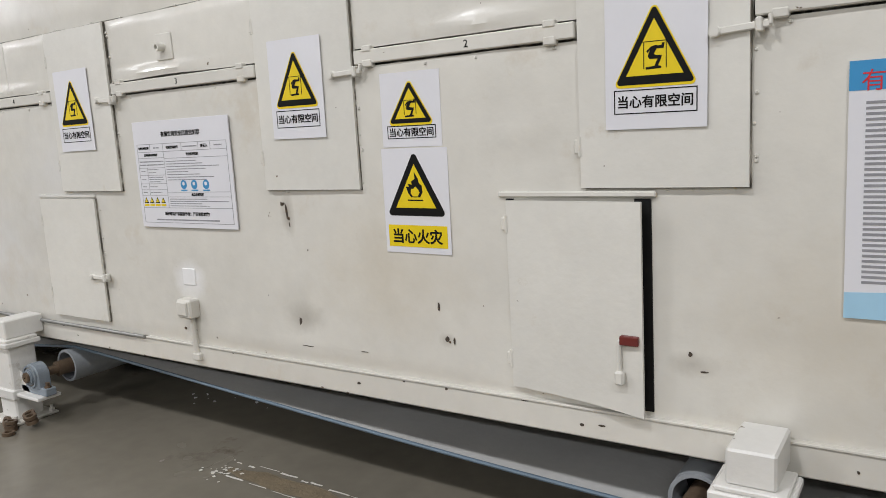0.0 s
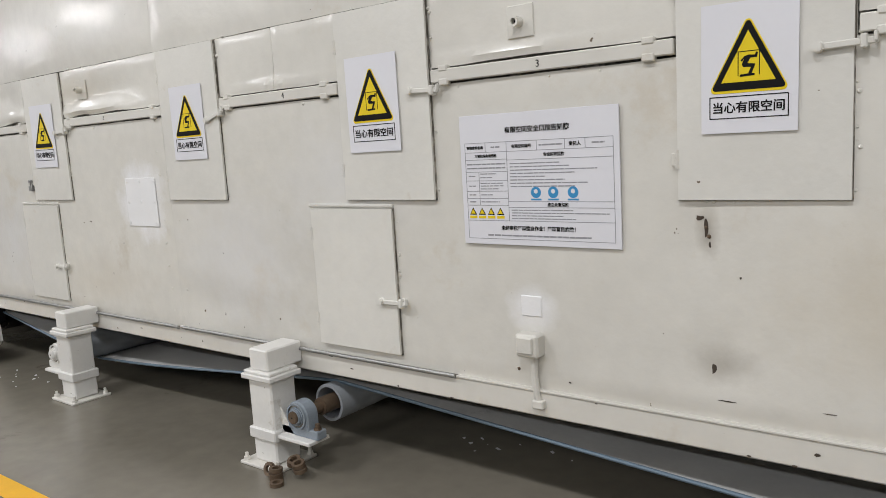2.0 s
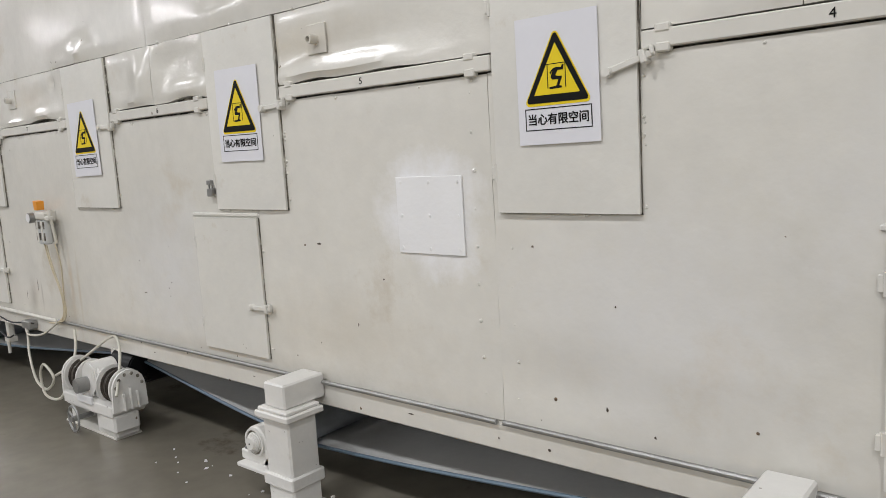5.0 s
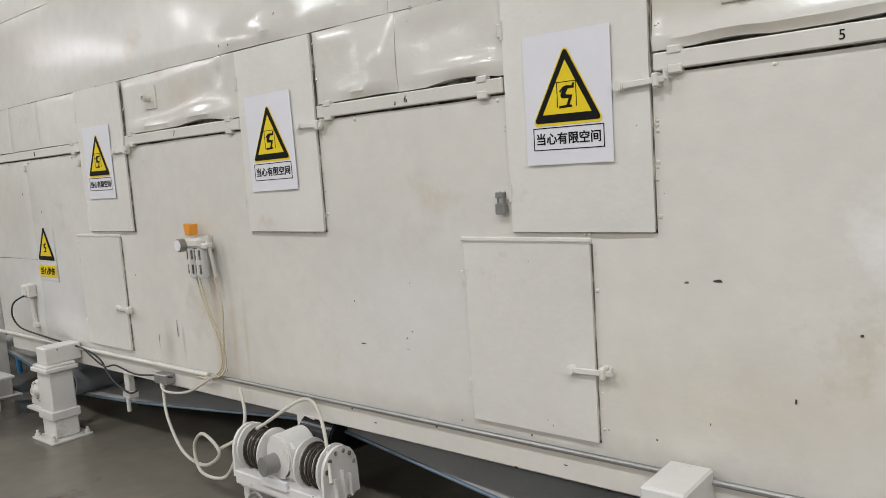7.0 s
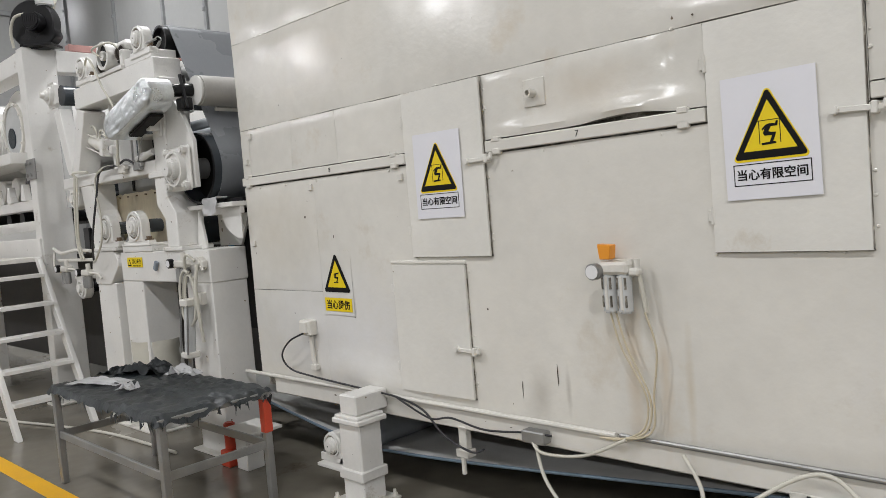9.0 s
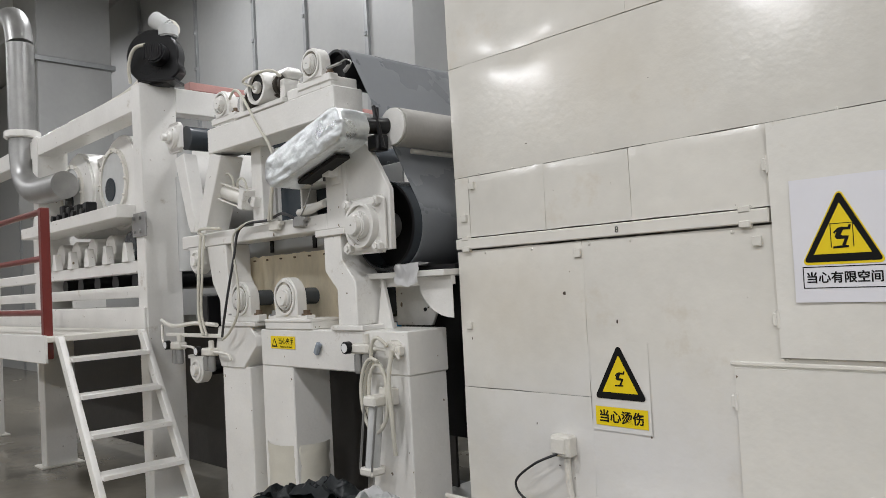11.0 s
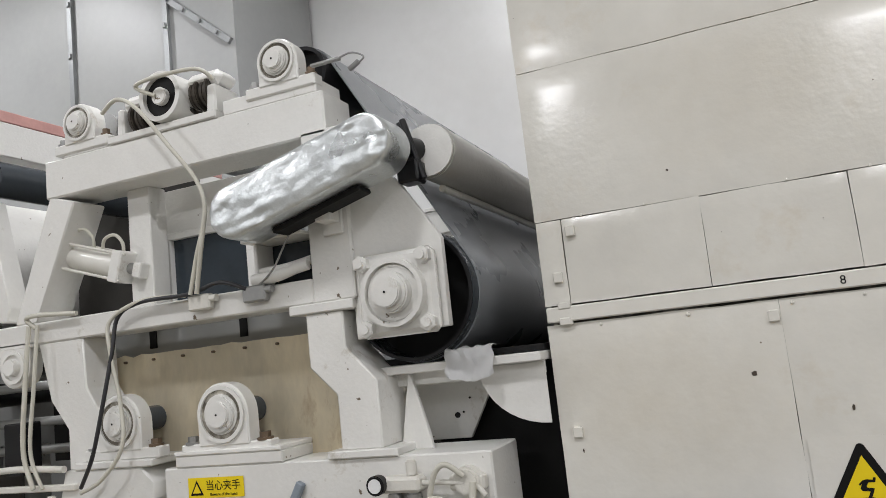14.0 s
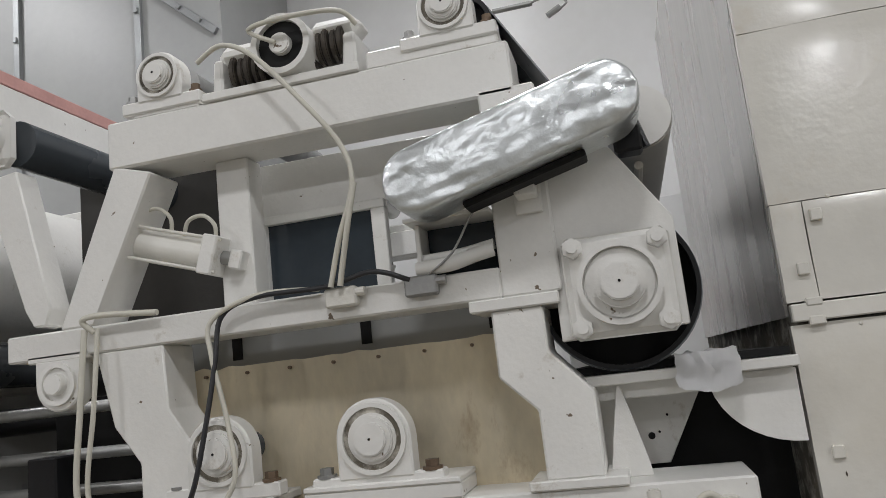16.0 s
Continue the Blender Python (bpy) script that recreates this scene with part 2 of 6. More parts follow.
# ---------------------------------------------------------------- mesh helpers


def box(bm, x0, x1, y0, y1, z0, z1, bev=0.004, m=None):
    mat = Matrix.Translation(((x0 + x1) / 2, (y0 + y1) / 2, (z0 + z1) / 2)) @ Matrix.Diagonal((abs(x1 - x0), abs(y1 - y0), abs(z1 - z0), 1))
    if m is not None:
        mat = m @ mat
    vs = bmesh.ops.create_cube(bm, size=1, matrix=mat)["verts"]
    if bev:
        es = list({e for v in vs for e in v.link_edges})
        bmesh.ops.bevel(bm, geom=es, offset=bev, segments=1, affect="EDGES")
    return bm


def cyl(bm, p0, p1, r, seg=20, r2=None, bev=0.0):
    p0, p1 = Vector(p0), Vector(p1)
    d = p1 - p0
    m = Matrix.Translation((p0 + p1) / 2) @ d.to_track_quat("Z", "Y").to_matrix().to_4x4()
    vs = bmesh.ops.create_cone(bm, cap_ends=True, segments=seg, radius1=r, radius2=r if r2 is None else r2, depth=d.length, matrix=m)["verts"]
    if bev:
        vset = set(vs)
        es = [e for e in {e for v in vs for e in v.link_edges} if any(len(f.verts) > 4 for f in e.link_faces)]
        bmesh.ops.bevel(bm, geom=es, offset=bev, segments=2, affect="EDGES")
    return bm


def ring(bm, p0, p1, r_out, r_in, seg=28):
    """A hollow tube with thickness."""
    p0, p1 = Vector(p0), Vector(p1)
    d = p1 - p0
    q = d.to_track_quat("Z", "Y").to_matrix()
    loops = []
    for p, r in ((p0, r_out), (p1, r_out), (p1, r_in), (p0, r_in)):
        loops.append([bm.verts.new(p + q @ Vector((r * math.cos(6.28319 * i / seg), r * math.sin(6.28319 * i / seg), 0))) for i in range(seg)])
    for k in range(4):
        a, b = loops[k], loops[(k + 1) % 4]
        for i in range(seg):
            bm.faces.new((a[i], a[(i + 1) % seg], b[(i + 1) % seg], b[i]))
    return bm


def prism(bm, poly, y0, y1, bev=0.004):
    """An outline in x and z, pushed from y0 to y1."""
    a = [bm.verts.new((x, y0, z)) for x, z in poly]
    b = [bm.verts.new((x, y1, z)) for x, z in poly]
    fs = [bm.faces.new(a), bm.faces.new(b[::-1])]
    k = len(poly)
    for i in range(k):
        fs.append(bm.faces.new((a[i], b[i], b[(i + 1) % k], a[(i + 1) % k])))
    bmesh.ops.recalc_face_normals(bm, faces=fs)
    if bev:
        bmesh.ops.bevel(bm, geom=list({e for f in fs for e in f.edges}), offset=bev, segments=1, affect="EDGES")
    return bm


def spline(points, steps=8):
    ps = [Vector(p) for p in points]
    out = []
    for i in range(len(ps) - 1):
        p0, p1, p2, p3 = ps[max(0, i - 1)], ps[i], ps[i + 1], ps[min(len(ps) - 1, i + 2)]
        for s in range(steps):
            u = s / steps
            out.append(0.5 * ((2 * p1) + (p2 - p0) * u + (2 * p0 - 5 * p1 + 4 * p2 - p3) * u * u + (3 * p1 - p0 - 3 * p2 + p3) * u ** 3))
    out.append(ps[-1])
    return out


def tube(bm, points, r, seg=12, steps=8):
    path = spline(points, steps)
    rows = []
    for i, p in enumerate(path):
        d = path[min(i + 1, len(path) - 1)] - path[max(i - 1, 0)]
        if d.length < 1e-6:
            d = Vector((0, 0, 1))
        q = d.to_track_quat("Z", "Y").to_matrix()
        rows.append([bm.verts.new(p + q @ Vector((r * math.cos(6.28319 * k / seg), r * math.sin(6.28319 * k / seg), 0))) for k in range(seg)])
    for a, b in zip(rows, rows[1:]):
        best = min(range(seg), key=lambda s: sum((a[k].co - b[(k + s) % seg].co).length for k in range(seg)))
        for k in range(seg):
            bm.faces.new((a[k], a[(k + 1) % seg], b[(k + 1 + best) % seg], b[(k + best) % seg]))
    bm.faces.new(rows[0][::-1])
    bm.faces.new(rows[-1])
    return bm


def B():
    return bmesh.new()


def mesh_of(name, bm, mat, smooth=True):
    bmesh.ops.recalc_face_normals(bm, faces=bm.faces[:])
    me = bpy.data.meshes.new(name)
    bm.to_mesh(me)
    bm.free()
    me.materials.append(mat)
    if smooth:
        me.set_sharp_from_angle(angle=radians(35))
        for p in me.polygons:
            p.use_smooth = True
    return me


def part(name, bm, mat, parent=None, label="", smooth=True):
    ob = new(name, mesh_of(name, bm, mat, smooth))
    if parent is not None:
        ob.parent = parent
    return tagged(ob, label)


def thing(name, x, y, z, label, category, group="", kind="", rz=0):
    ob = new(name)
    ob.matrix_basis = pose(x, y, z, 0, 0, rz)
    ob.empty_display_size = 0.1
    return tagged(ob, label, category, group, kind)


def single(name, bm, mat, label, category, group="", kind="", smooth=True):
    return tagged(part(name, bm, mat, None, "", smooth), label, category, group, kind)


def lettering(name, body, size, x, y, z, mat, parent, width=None, bold=0.0):
    """Writing that stands upright and faces -y; x, z is its middle."""
    cu = bpy.data.curves.new(name, "FONT")
    cu.body, cu.size, cu.align_x, cu.align_y, cu.extrude = body, size, "CENTER", "CENTER", 0.0004
    cu.resolution_u = 3
    cu.offset = bold
    tmp = new(name, cu)
    bpy.context.view_layer.update()
    me = bpy.data.meshes.new_from_object(tmp.evaluated_get(bpy.context.evaluated_depsgraph_get()))
    bpy.data.objects.remove(tmp)
    xs = [v.co.x for v in me.vertices]
    ys = [v.co.y for v in me.vertices]
    if xs:
        cx, cy = (max(xs) + min(xs)) / 2, (max(ys) + min(ys)) / 2
        k = width / (max(xs) - min(xs)) if width else 1
        for v in me.vertices:
            u, w, d = (v.co.x - cx) * k, (v.co.y - cy) * (min(k, 1.4) if width else 1), v.co.z
            v.co = (x + u, y - d, z + w)
    me.materials.clear()
    me.materials.append(mat)
    ob = new(name, me)
    ob.parent = parent
    return ob

# ---------------------------------------------------------------- hall
X0, X1 = -34.0, 9.0      # hall from end to end
Y0, Y1 = -14.0, 6.6
single("floor", box(B(), X0, X1, Y0, Y1, -0.2, 0, 0), FLOOR, "polished grey concrete floor with brown stains", "floor", "", "structure")
single("ceiling", box(B(), X0, X1, Y0, Y1, 7.0, 7.2, 0), ROOFGREY, "unseen hall ceiling in dull grey that limits bounced light", "ceiling", "", "structure")
single("wall_north", box(B(), X0, X1, Y1, Y1 + 0.2, 0, 7, 0), BACKWALL, "pale grey painted hall wall", "wall", "", "structure")
# unseen walls that close the hall, dulled to hold down fill light
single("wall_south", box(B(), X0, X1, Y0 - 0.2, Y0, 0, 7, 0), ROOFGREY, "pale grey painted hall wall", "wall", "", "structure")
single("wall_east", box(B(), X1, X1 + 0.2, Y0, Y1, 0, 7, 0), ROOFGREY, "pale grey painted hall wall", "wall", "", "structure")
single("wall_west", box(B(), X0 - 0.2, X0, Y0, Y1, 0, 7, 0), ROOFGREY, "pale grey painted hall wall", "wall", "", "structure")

single("wall_panel", box(B(), -11.80, -9.6, Y1 - 0.03, Y1 - 0.002, 0.0, 3.0, 0.004), BACKWALL, "white board lining low on the hall wall", "wall panel", "", "structure")


def floor_line():
    bm = B()
    box(bm, -14, 16, -0.055, 0.055, 0, 0.002, 0)
    ob = single("floor_marking", bm, YELLOW, "yellow painted walkway line on the floor", "floor marking", "", "structure")
    ob.matrix_basis = pose(-9, 1.16, 0.0, 0, 0, 0.65)


floor_line()


def residue(x, y, w, d, seed, mat=MUD, label="dried brown residue on the floor"):
    rnd = random.Random(seed)
    bm = B()
    k = 22
    c = bm.verts.new((0, 0, 0.004))
    rim = []
    for i in range(k):
        a = 6.28319 * i / k
        s = 0.75 + 0.35 * rnd.random()
        rim.append(bm.verts.new((w * s * math.cos(a), d * s * math.sin(a), 0.0015)))
    for i in range(k):
        bm.faces.new((c, rim[i], rim[(i + 1) % k]))
    ob = single("floor_stain", bm, mat, label, "stain", "", "stuff")
    ob.location = (x, y, 0)


residue(-2.32, 2.14, 0.36, 0.06, 3)


def crust():
    rnd = random.Random(31)
    bm = B()
    for y, x0, x1 in ((2.215, -2.68, -1.95), (2.075, -2.62, -2.05)):
        x = x0
        while x < x1:
            e = x + rnd.uniform(0.03, 0.14)
            yy, t = y + rnd.uniform(-0.012, 0.012) - 0.03 * (x - x0), rnd.uniform(0.003, 0.008)
            lo = [bm.verts.new((a, yy + k * t * rnd.uniform(0.5, 1), 0.002 + 0.002 * rnd.random())) for a, k in ((x, -1), ((x + e) / 2, -1), (e, -1), (e, 1), ((x + e) / 2, 1), (x, 1))]
            bm.faces.new(lo)
            x = e + rnd.uniform(0.0, 0.05)
    for _ in range(26):
        px, py, r = -2.68 + rnd.gauss(0, 0.05), 2.11 + rnd.gauss(0, 0.04), rnd.uniform(0.006, 0.018)
        bm.faces.new([bm.verts.new((px + r * rnd.uniform(0.5, 1) * math.cos(a), py + r * rnd.uniform(0.4, 0.9) * math.sin(a), 0.004)) for a in (0, 1.2, 2.4, 3.7, 5.0)])
    single("floor_crust", bm, WORN, "broken pale crust round a dried puddle", "debris", "", "stuff", False)


crust()

# ---------------------------------------------------------------- drying oven
WY = 2.25                 # front skin of the oven
OX0, OX1 = -11.32, 4.0    # its ends
OY1 = 4.9
oven = thing("drying_oven", -4, 3.5, 0, "long cream-painted drying oven with dented sheet panels", "oven")
# x, z, width, height, depth of knocks in the sheet
DENTS = [(-2.25, 0.72, 0.10, 0.09, 0.012), (-2.3, 1.12, 0.05, 0.09, 0.010), (-4.9, 0.72, 0.30, 0.10, 0.008), (-4.45, 0.80, 0.22, 0.07, -0.007),
         (-7.40, 1.90, 0.10, 0.11, -0.022), (-7.0, 1.82, 0.18, 0.03, -0.013), (-7.1, 1.97, 0.14, 0.07, 0.010), (-8.58, 1.815, 0.20, 0.03, -0.013), (-8.6, 1.93, 0.22, 0.07, 0.006), (-8.05, 2.10, 0.16, 0.05, -0.02), (-8.42, 1.99, 0.025, 0.03, 0.012), (-5.75, 1.9, 0.3, 0.08, 0.01), (-1.15, 1.36, 0.1, 0.05, 0.008), (-10.2, 0.60, 0.30, 0.06, -0.014), (-5.0, 0.66, 0.18, 0.10, 0.010), (-10.9, 2.75, 0.12, 0.2, 0.006), (-5.9, 1.83, 0.30, 0.03, -0.014), 
         (-10.35, 0.66, 0.25, 0.06, -0.010), (-9.9, 0.72, 0.18, 0.10, 0.008), (-1.25, 1.52, 0.12, 0.05, 0.006), (-9.15, 0.72, 0.10, 0.16, 0.006),
         (-6.7, 2.12, 0.14, 0.05, -0.015), (-8.0, 2.14, 0.1, 0.04, -0.012), (-0.35, 0.78, 0.2, 0.06, 0.006), (-6.05, 1.80, 0.35, 0.022, -0.012), (-5.6, 1.79, 0.2, 0.02, -0.010), (-7.5, 1.81, 0.12, 0.03, -0.014), (-9.0, 1.80, 0.2, 0.025, -0.012), (-4.3, 1.80, 0.25, 0.02, -0.008), (-3.0, 1.80, 0.3, 0.02, -0.009), (-1.3, 1.81, 0.2, 0.02, -0.008), (-8.3, 2.11, 0.09, 0.04, -0.010), (-10.2, 0.9, 0.15, 0.2, 0.006), (-7.7, 1.0, 0.4, 0.3, 0.005), (-5.0, 1.0, 0.3, 0.3, 0.005)]


def sheet_height(x, z):
    h = 0.0058 * noise.noise(Vector((x * 1.1, 3.7, z * 1.1))) + 0.0022 * noise.noise(Vector((x * 3.1, 9.2, z * 3.1))) + 0.0007 * noise.noise(Vector((x * 9, 1.2, z * 9)))
    for dx, dz, w, d, k in DENTS:
        q = ((x - dx) / w) ** 2 + ((z - dz) / d) ** 2
        if q < 9:
            h += 1.25 * k * math.exp(-q)
    return h


# x, half width and height by which the lower edge of the strip stands off the cover rail
LIFTS = ((-8.60, 0.19, 0.017), (-7.02, 0.16, 0.014), (-6.10, 0.10, 0.008), (-5.7, 0.14, 0.006), (-2.9, 0.3, 0.004))


def edge_lift(x):
    return sum(k * max(0.0, 1 - ((x - c) / w) ** 2) for c, w, k in LIFTS)


def sheet(x0, x1, z0, z1, y, cell=0.05, thick=0.02, edge=0.006, seed=0):
    """A sheet-metal panel with knocks and turned-in edges; its back lies flat."""
    nx, nz = max(2, round((x1 - x0) / cell)), max(2, round((z1 - z0) / cell))
    bm = B()
    rows = []
    for j in range(nz + 1):
        row = []
        for i in range(nx + 1):
            x, z = x0 + (x1 - x0) * i / nx, z0 + (z1 - z0) * j / nz
            wob = 0.0026 * noise.noise(Vector((x * 6, z * 6, seed)))
            ex = wob if i in (0, nx) else 0
            ez = wob if j in (0, nz) else 0
            if 1.77 < z0 < 1.785 and j < 3:
                ez += edge_lift(x) * (3 - j) / 3
            row.append(bm.verts.new((x + ex, y + sheet_height(x, z) + (0.003 if i in (0, nx) or j in (0, nz) else 0), z + ez)))
        rows.append(row)
    for j in range(nz):
        for i in range(nx):
            bm.faces.new((rows[j][i], rows[j][i + 1], rows[j + 1][i + 1], rows[j + 1][i]))
    rim = rows[0] + [r[-1] for r in rows[1:]] + rows[-1][-2::-1] + [r[0] for r in rows[-2:0:-1]]
    back = [bm.verts.new((v.co.x, y + thick + 0.02, v.co.z)) for v in rim]
    for i in range(len(rim)):
        k = (i + 1) % len(rim)
        bm.faces.new((rim[i], back[i], back[k], rim[k]))
    bm.faces.new(back[::-1])
    return bm


def oven_part(name, bm, mat=CREAM, label=""):
    ob = part(name, bm, mat, oven, label)
    ob.matrix_parent_inverse = oven.matrix_basis.inverted()
    return ob


# inner carcass behind the skin, end wall, underside beam
oven_part("carcass", box(B(), OX0 + 0.012, OX1, WY + 0.045, OY1, 0.45, 3.7, 0.0), DARKJOINT)
oven_part("end_sheet", box(B(), OX0, OX0 + 0.01, WY + 0.05, OY1, 1.74, 3.7, 0.0), STAINLESS, "bright stainless end sheet with faint streaks")
oven_part("end_sheet", box(B(), OX0, OX0 + 0.01, WY + 0.05, OY1, 0.46, 1.15, 0.0), CREAM)
oven_part("roof_sheet", box(B(), OX0, OX1, WY, OY1, 3.703, 3.723, 0.004))
bm = B()
box(bm, OX0 + 0.16, OX1, WY - 0.012, WY + 0.09, 0.425, 0.525, 0.006)
oven_part("bottom_beam", bm)
for a, c, mat, r in ((OX0 - 0.14, -8.72, WORN, 0.012), (-8.70, -5.27, STEEL, 0.010), (-5.24, -3.3, STEEL, 0.010)):
    bm = B()
    cyl(bm, (a, WY - 0.022, 0.535), (c, WY - 0.022, 0.532), r, 10)
    oven_part("conduit", bm, mat, "thin pipe along the bottom edge")
oven_part("bottom_lip", box(B(), -3.3, OX1, WY - 0.018, WY + 0.01, 0.524, 0.533, 0.002))

G = 0.0013   # half joint
DOORS = (-0.70, -2.10, -3.605, -4.97, -6.575, -8.015, -9.56)   # middles of the upper doors
DW = 0.255


def panels(z0, z1, cuts, y=WY, seed=0):
    for i, (a, c) in enumerate(zip(cuts, cuts[1:])):
        oven_part("panel", sheet(a + 0.0005, c - 0.0005, z0 + G, z1 - G, y, seed=seed + i))


panels(0.53, 1.715, (-10.6, -5.255, 0.55, OX1), seed=1)
panels(1.07, 1.715, (OX0, -10.6), seed=11)
panels(0.53, 1.07, (OX0, -10.6), seed=13)
for x, z in ((-10.62, 1.665), (-11.26, 1.87), (-11.26, 1.36), (-11.2, 2.02), (-9.87, 1.66)):
    oven_part("clip", box(B(), x - 0.016, x + 0.016, WY - 0.012, WY + 0.02, z - 0.018, z + 0.018, 0.003))
row = [OX0]
for d in sorted(DOORS):
    row += [d - DW, d + DW]
row += [0.6, OX1]
for i in range(0, len(row) - 1):
    a, c = row[i], row[i + 1]
    if round((a + c) / 2, 3) in [round(d, 3) for d in DOORS]:
        oven_part("panel", sheet(a + G, c - G, 1.715 + G, 2.065 - G, WY + 0.004, seed=40 + i))
        continue
    cuts = [a + G] + [a + (c - a) * u for u in {0: (0.06, 0.36, 0.64), 4: (0.49,), 8: (0.5,)}.get(i, ())] + [c - G]
    for k, (p, q) in enumerate(zip(cuts, cuts[1:])):
        oven_part("panel", sheet(p + 0.0012, q - 0.0012, 1.7785, 2.065 - G, WY, cell=0.025, seed=50 + i + k))
panels(2.065, 2.60, (OX0, -7.33, -5.27, -3.2, -1.1, 1.2, OX1), seed=80)
panels(2.60, 3.70, (OX0, -10.33, -8.2, -6.1, -4.2, -2.1, 0.2, OX1), seed=90)

# the numbered cover rail, cut by the doors, with its hold-down tabs
for i in range(0, len(row) - 1):
    a, c = row[i], row[i + 1]
    if round((a + c) / 2, 3) in [round(d, 3) for d in DOORS]:
        continue
    bm = B()
    box(bm, a + 0.006, c - 0.006, WY - 0.014, WY + 0.02, 1.721, 1.772, 0.004)
    rail = oven_part("cover_rail", bm)
    for tx in (a + 0.07, c - 0.09):
        bm = B()
        box(bm, tx - 0.022, tx + 0.022, WY - 0.018, WY + 0.01, 1.708, 1.735, 0.004)
        oven_part("tab", bm)
        bm = B()
        box(bm, tx - 0.022, tx + 0.022, WY - 0.018, WY + 0.01, 1.762, 1.786, 0.004)
        oven_part("tab", bm)
for k, d in enumerate(DOORS[1:], start=2):
    lettering("rail_number", str(k), 0.036, d + 0.75, WY - 0.0152, 1.747, INK, oven).matrix_parent_inverse = oven.matrix_basis.inverted()
lettering("rail_number", "8", 0.036, -10.42, WY - 0.0152, 1.747, INK, oven).matrix_parent_inverse = oven.matrix_basis.inverted()


# small weld blobs and rivets along the joints
def blobs(name, spots, r, mat=CREAM):
    bm = B()
    for x, z in spots:
        bmesh.ops.create_icosphere(bm, subdivisions=1, radius=r * random.uniform(0.6, 1.3), matrix=Matrix.Translation((x, WY + sheet_height(x, z) + 0.001, z)))
    tagged(oven_part(name, bm, mat), kind="stuff")


spots = []
for sx in (-5.33, -5.19):
    spots += [(sx + random.uniform(-0.006, 0.006), z) for z in np.arange(0.62, 1.68, 0.13)]
for sx in np.arange(OX0 + 0.1, 0.8, 0.31):
    spots += [(sx + random.uniform(-0.1, 0.1), 2.068), (sx + random.uniform(-0.1, 0.1), 1.699)]
for d in DOORS:
    spots += [(d + DW + random.uniform(0.002, 0.012), random.uniform(1.27, 2.02)) for _ in range(9)]
    spots += [(d + random.uniform(-DW, DW), 1.253) for _ in range(4)]
for d in (-3.845, -6.79, -9.725):
    spots += [(d + 0.258 + random.uniform(0, 0.01), random.uniform(0.6, 1.2)) for _ in range(8)]
blobs("weld_spots", spots, 0.0065)
blobs("rust_spots", [(-2.27, 1.17), (-2.26, 1.14), (-1.53, 0.82), (-1.5, 0.70), (-4.4, 0.66), (-6.35, 0.62), (-5.05, 0.64), (-3.0, 0.60), (-1.49, 0.695)], 0.007, RUST)


def paint_chips():
    rnd = random.Random(12)
    bm = B()
    spots = [(-2.27, 1.165, 0.010, 0.04), (-2.258, 1.115, 0.006, 0.018), (-2.29, 1.20, 0.02, 0.012), (-2.25, 0.70, 0.012, 0.022), (-1.53, 0.825, 0.008, 0.02), (-1.50, 0.705, 0.012, 0.014),
             (-1.47, 0.70, 0.006, 0.018), (-4.86, 0.64, 0.006, 0.014), (-7.6, 0.80, 0.02, 0.004), (-5.95, 0.80, 0.004, 0.012), (-6.15, 1.12, 0.02, 0.006), (-9.0, 0.74, 0.004, 0.07), (-9.2, 0.66, 0.003, 0.05),
             (-2.2, 0.60, 0.05, 0.003), (-1.9, 0.61, 0.03, 0.003), (-10.7, 1.50, 0.012, 0.012), (-10.45, 1.38, 0.006, 0.012), (-11.25, 1.3, 0.004, 0.01), (-0.62, 0.75, 0.01, 0.012), (-0.58, 0.70, 0.02, 0.004)]
    for _ in range(40):
        spots.append((rnd.uniform(-11.2, 0.2), rnd.choice((rnd.uniform(0.6, 1.2), rnd.uniform(0.54, 0.6), rnd.uniform(2.07, 2.6))), rnd.uniform(0.002, 0.007), rnd.uniform(0.002, 0.008)))
    for x, z, w, h in spots:
        k = 9
        vs = []
        for i in range(k):
            an, s = 6.28319 * i / k, rnd.uniform(0.5, 0.9)
            px, pz = x + w * s * math.cos(an), z + h * s * math.sin(an)
            vs.append(bm.verts.new((px, WY + sheet_height(px, pz) - 0.0016, pz)))
        bm.faces.new(vs)
    for _ in range(34):
        px, w = rnd.uniform(-11.0, 1.0), rnd.uniform(0.004, 0.02)
        pz, h = rnd.choice((0.43, 0.52, 0.475)) + rnd.uniform(-0.006, 0.006), rnd.uniform(0.003, 0.008)
        vs = [bm.verts.new((px + w * rnd.uniform(0.5, 1) * math.cos(6.28319 * i / 7), WY - 0.0135, pz + h * rnd.uniform(0.5, 1) * math.sin(6.28319 * i / 7))) for i in range(7)]
        bm.faces.new(vs)
    tagged(oven_part("paint_chips", bm, CHIP, "brown chips in the paint"), kind="stuff")


paint_chips()


def hinge(parent, x, z):
    bm = B()
    cyl(bm, (x, -0.012, z - 0.03), (x, -0.012, z + 0.03), 0.008, 8)
    box(bm, x - 0.02, x + 0.004, -0.014, 0.004, z - 0.022, z + 0.022, 0.003)
    part("hinge", bm, CREAM, parent)


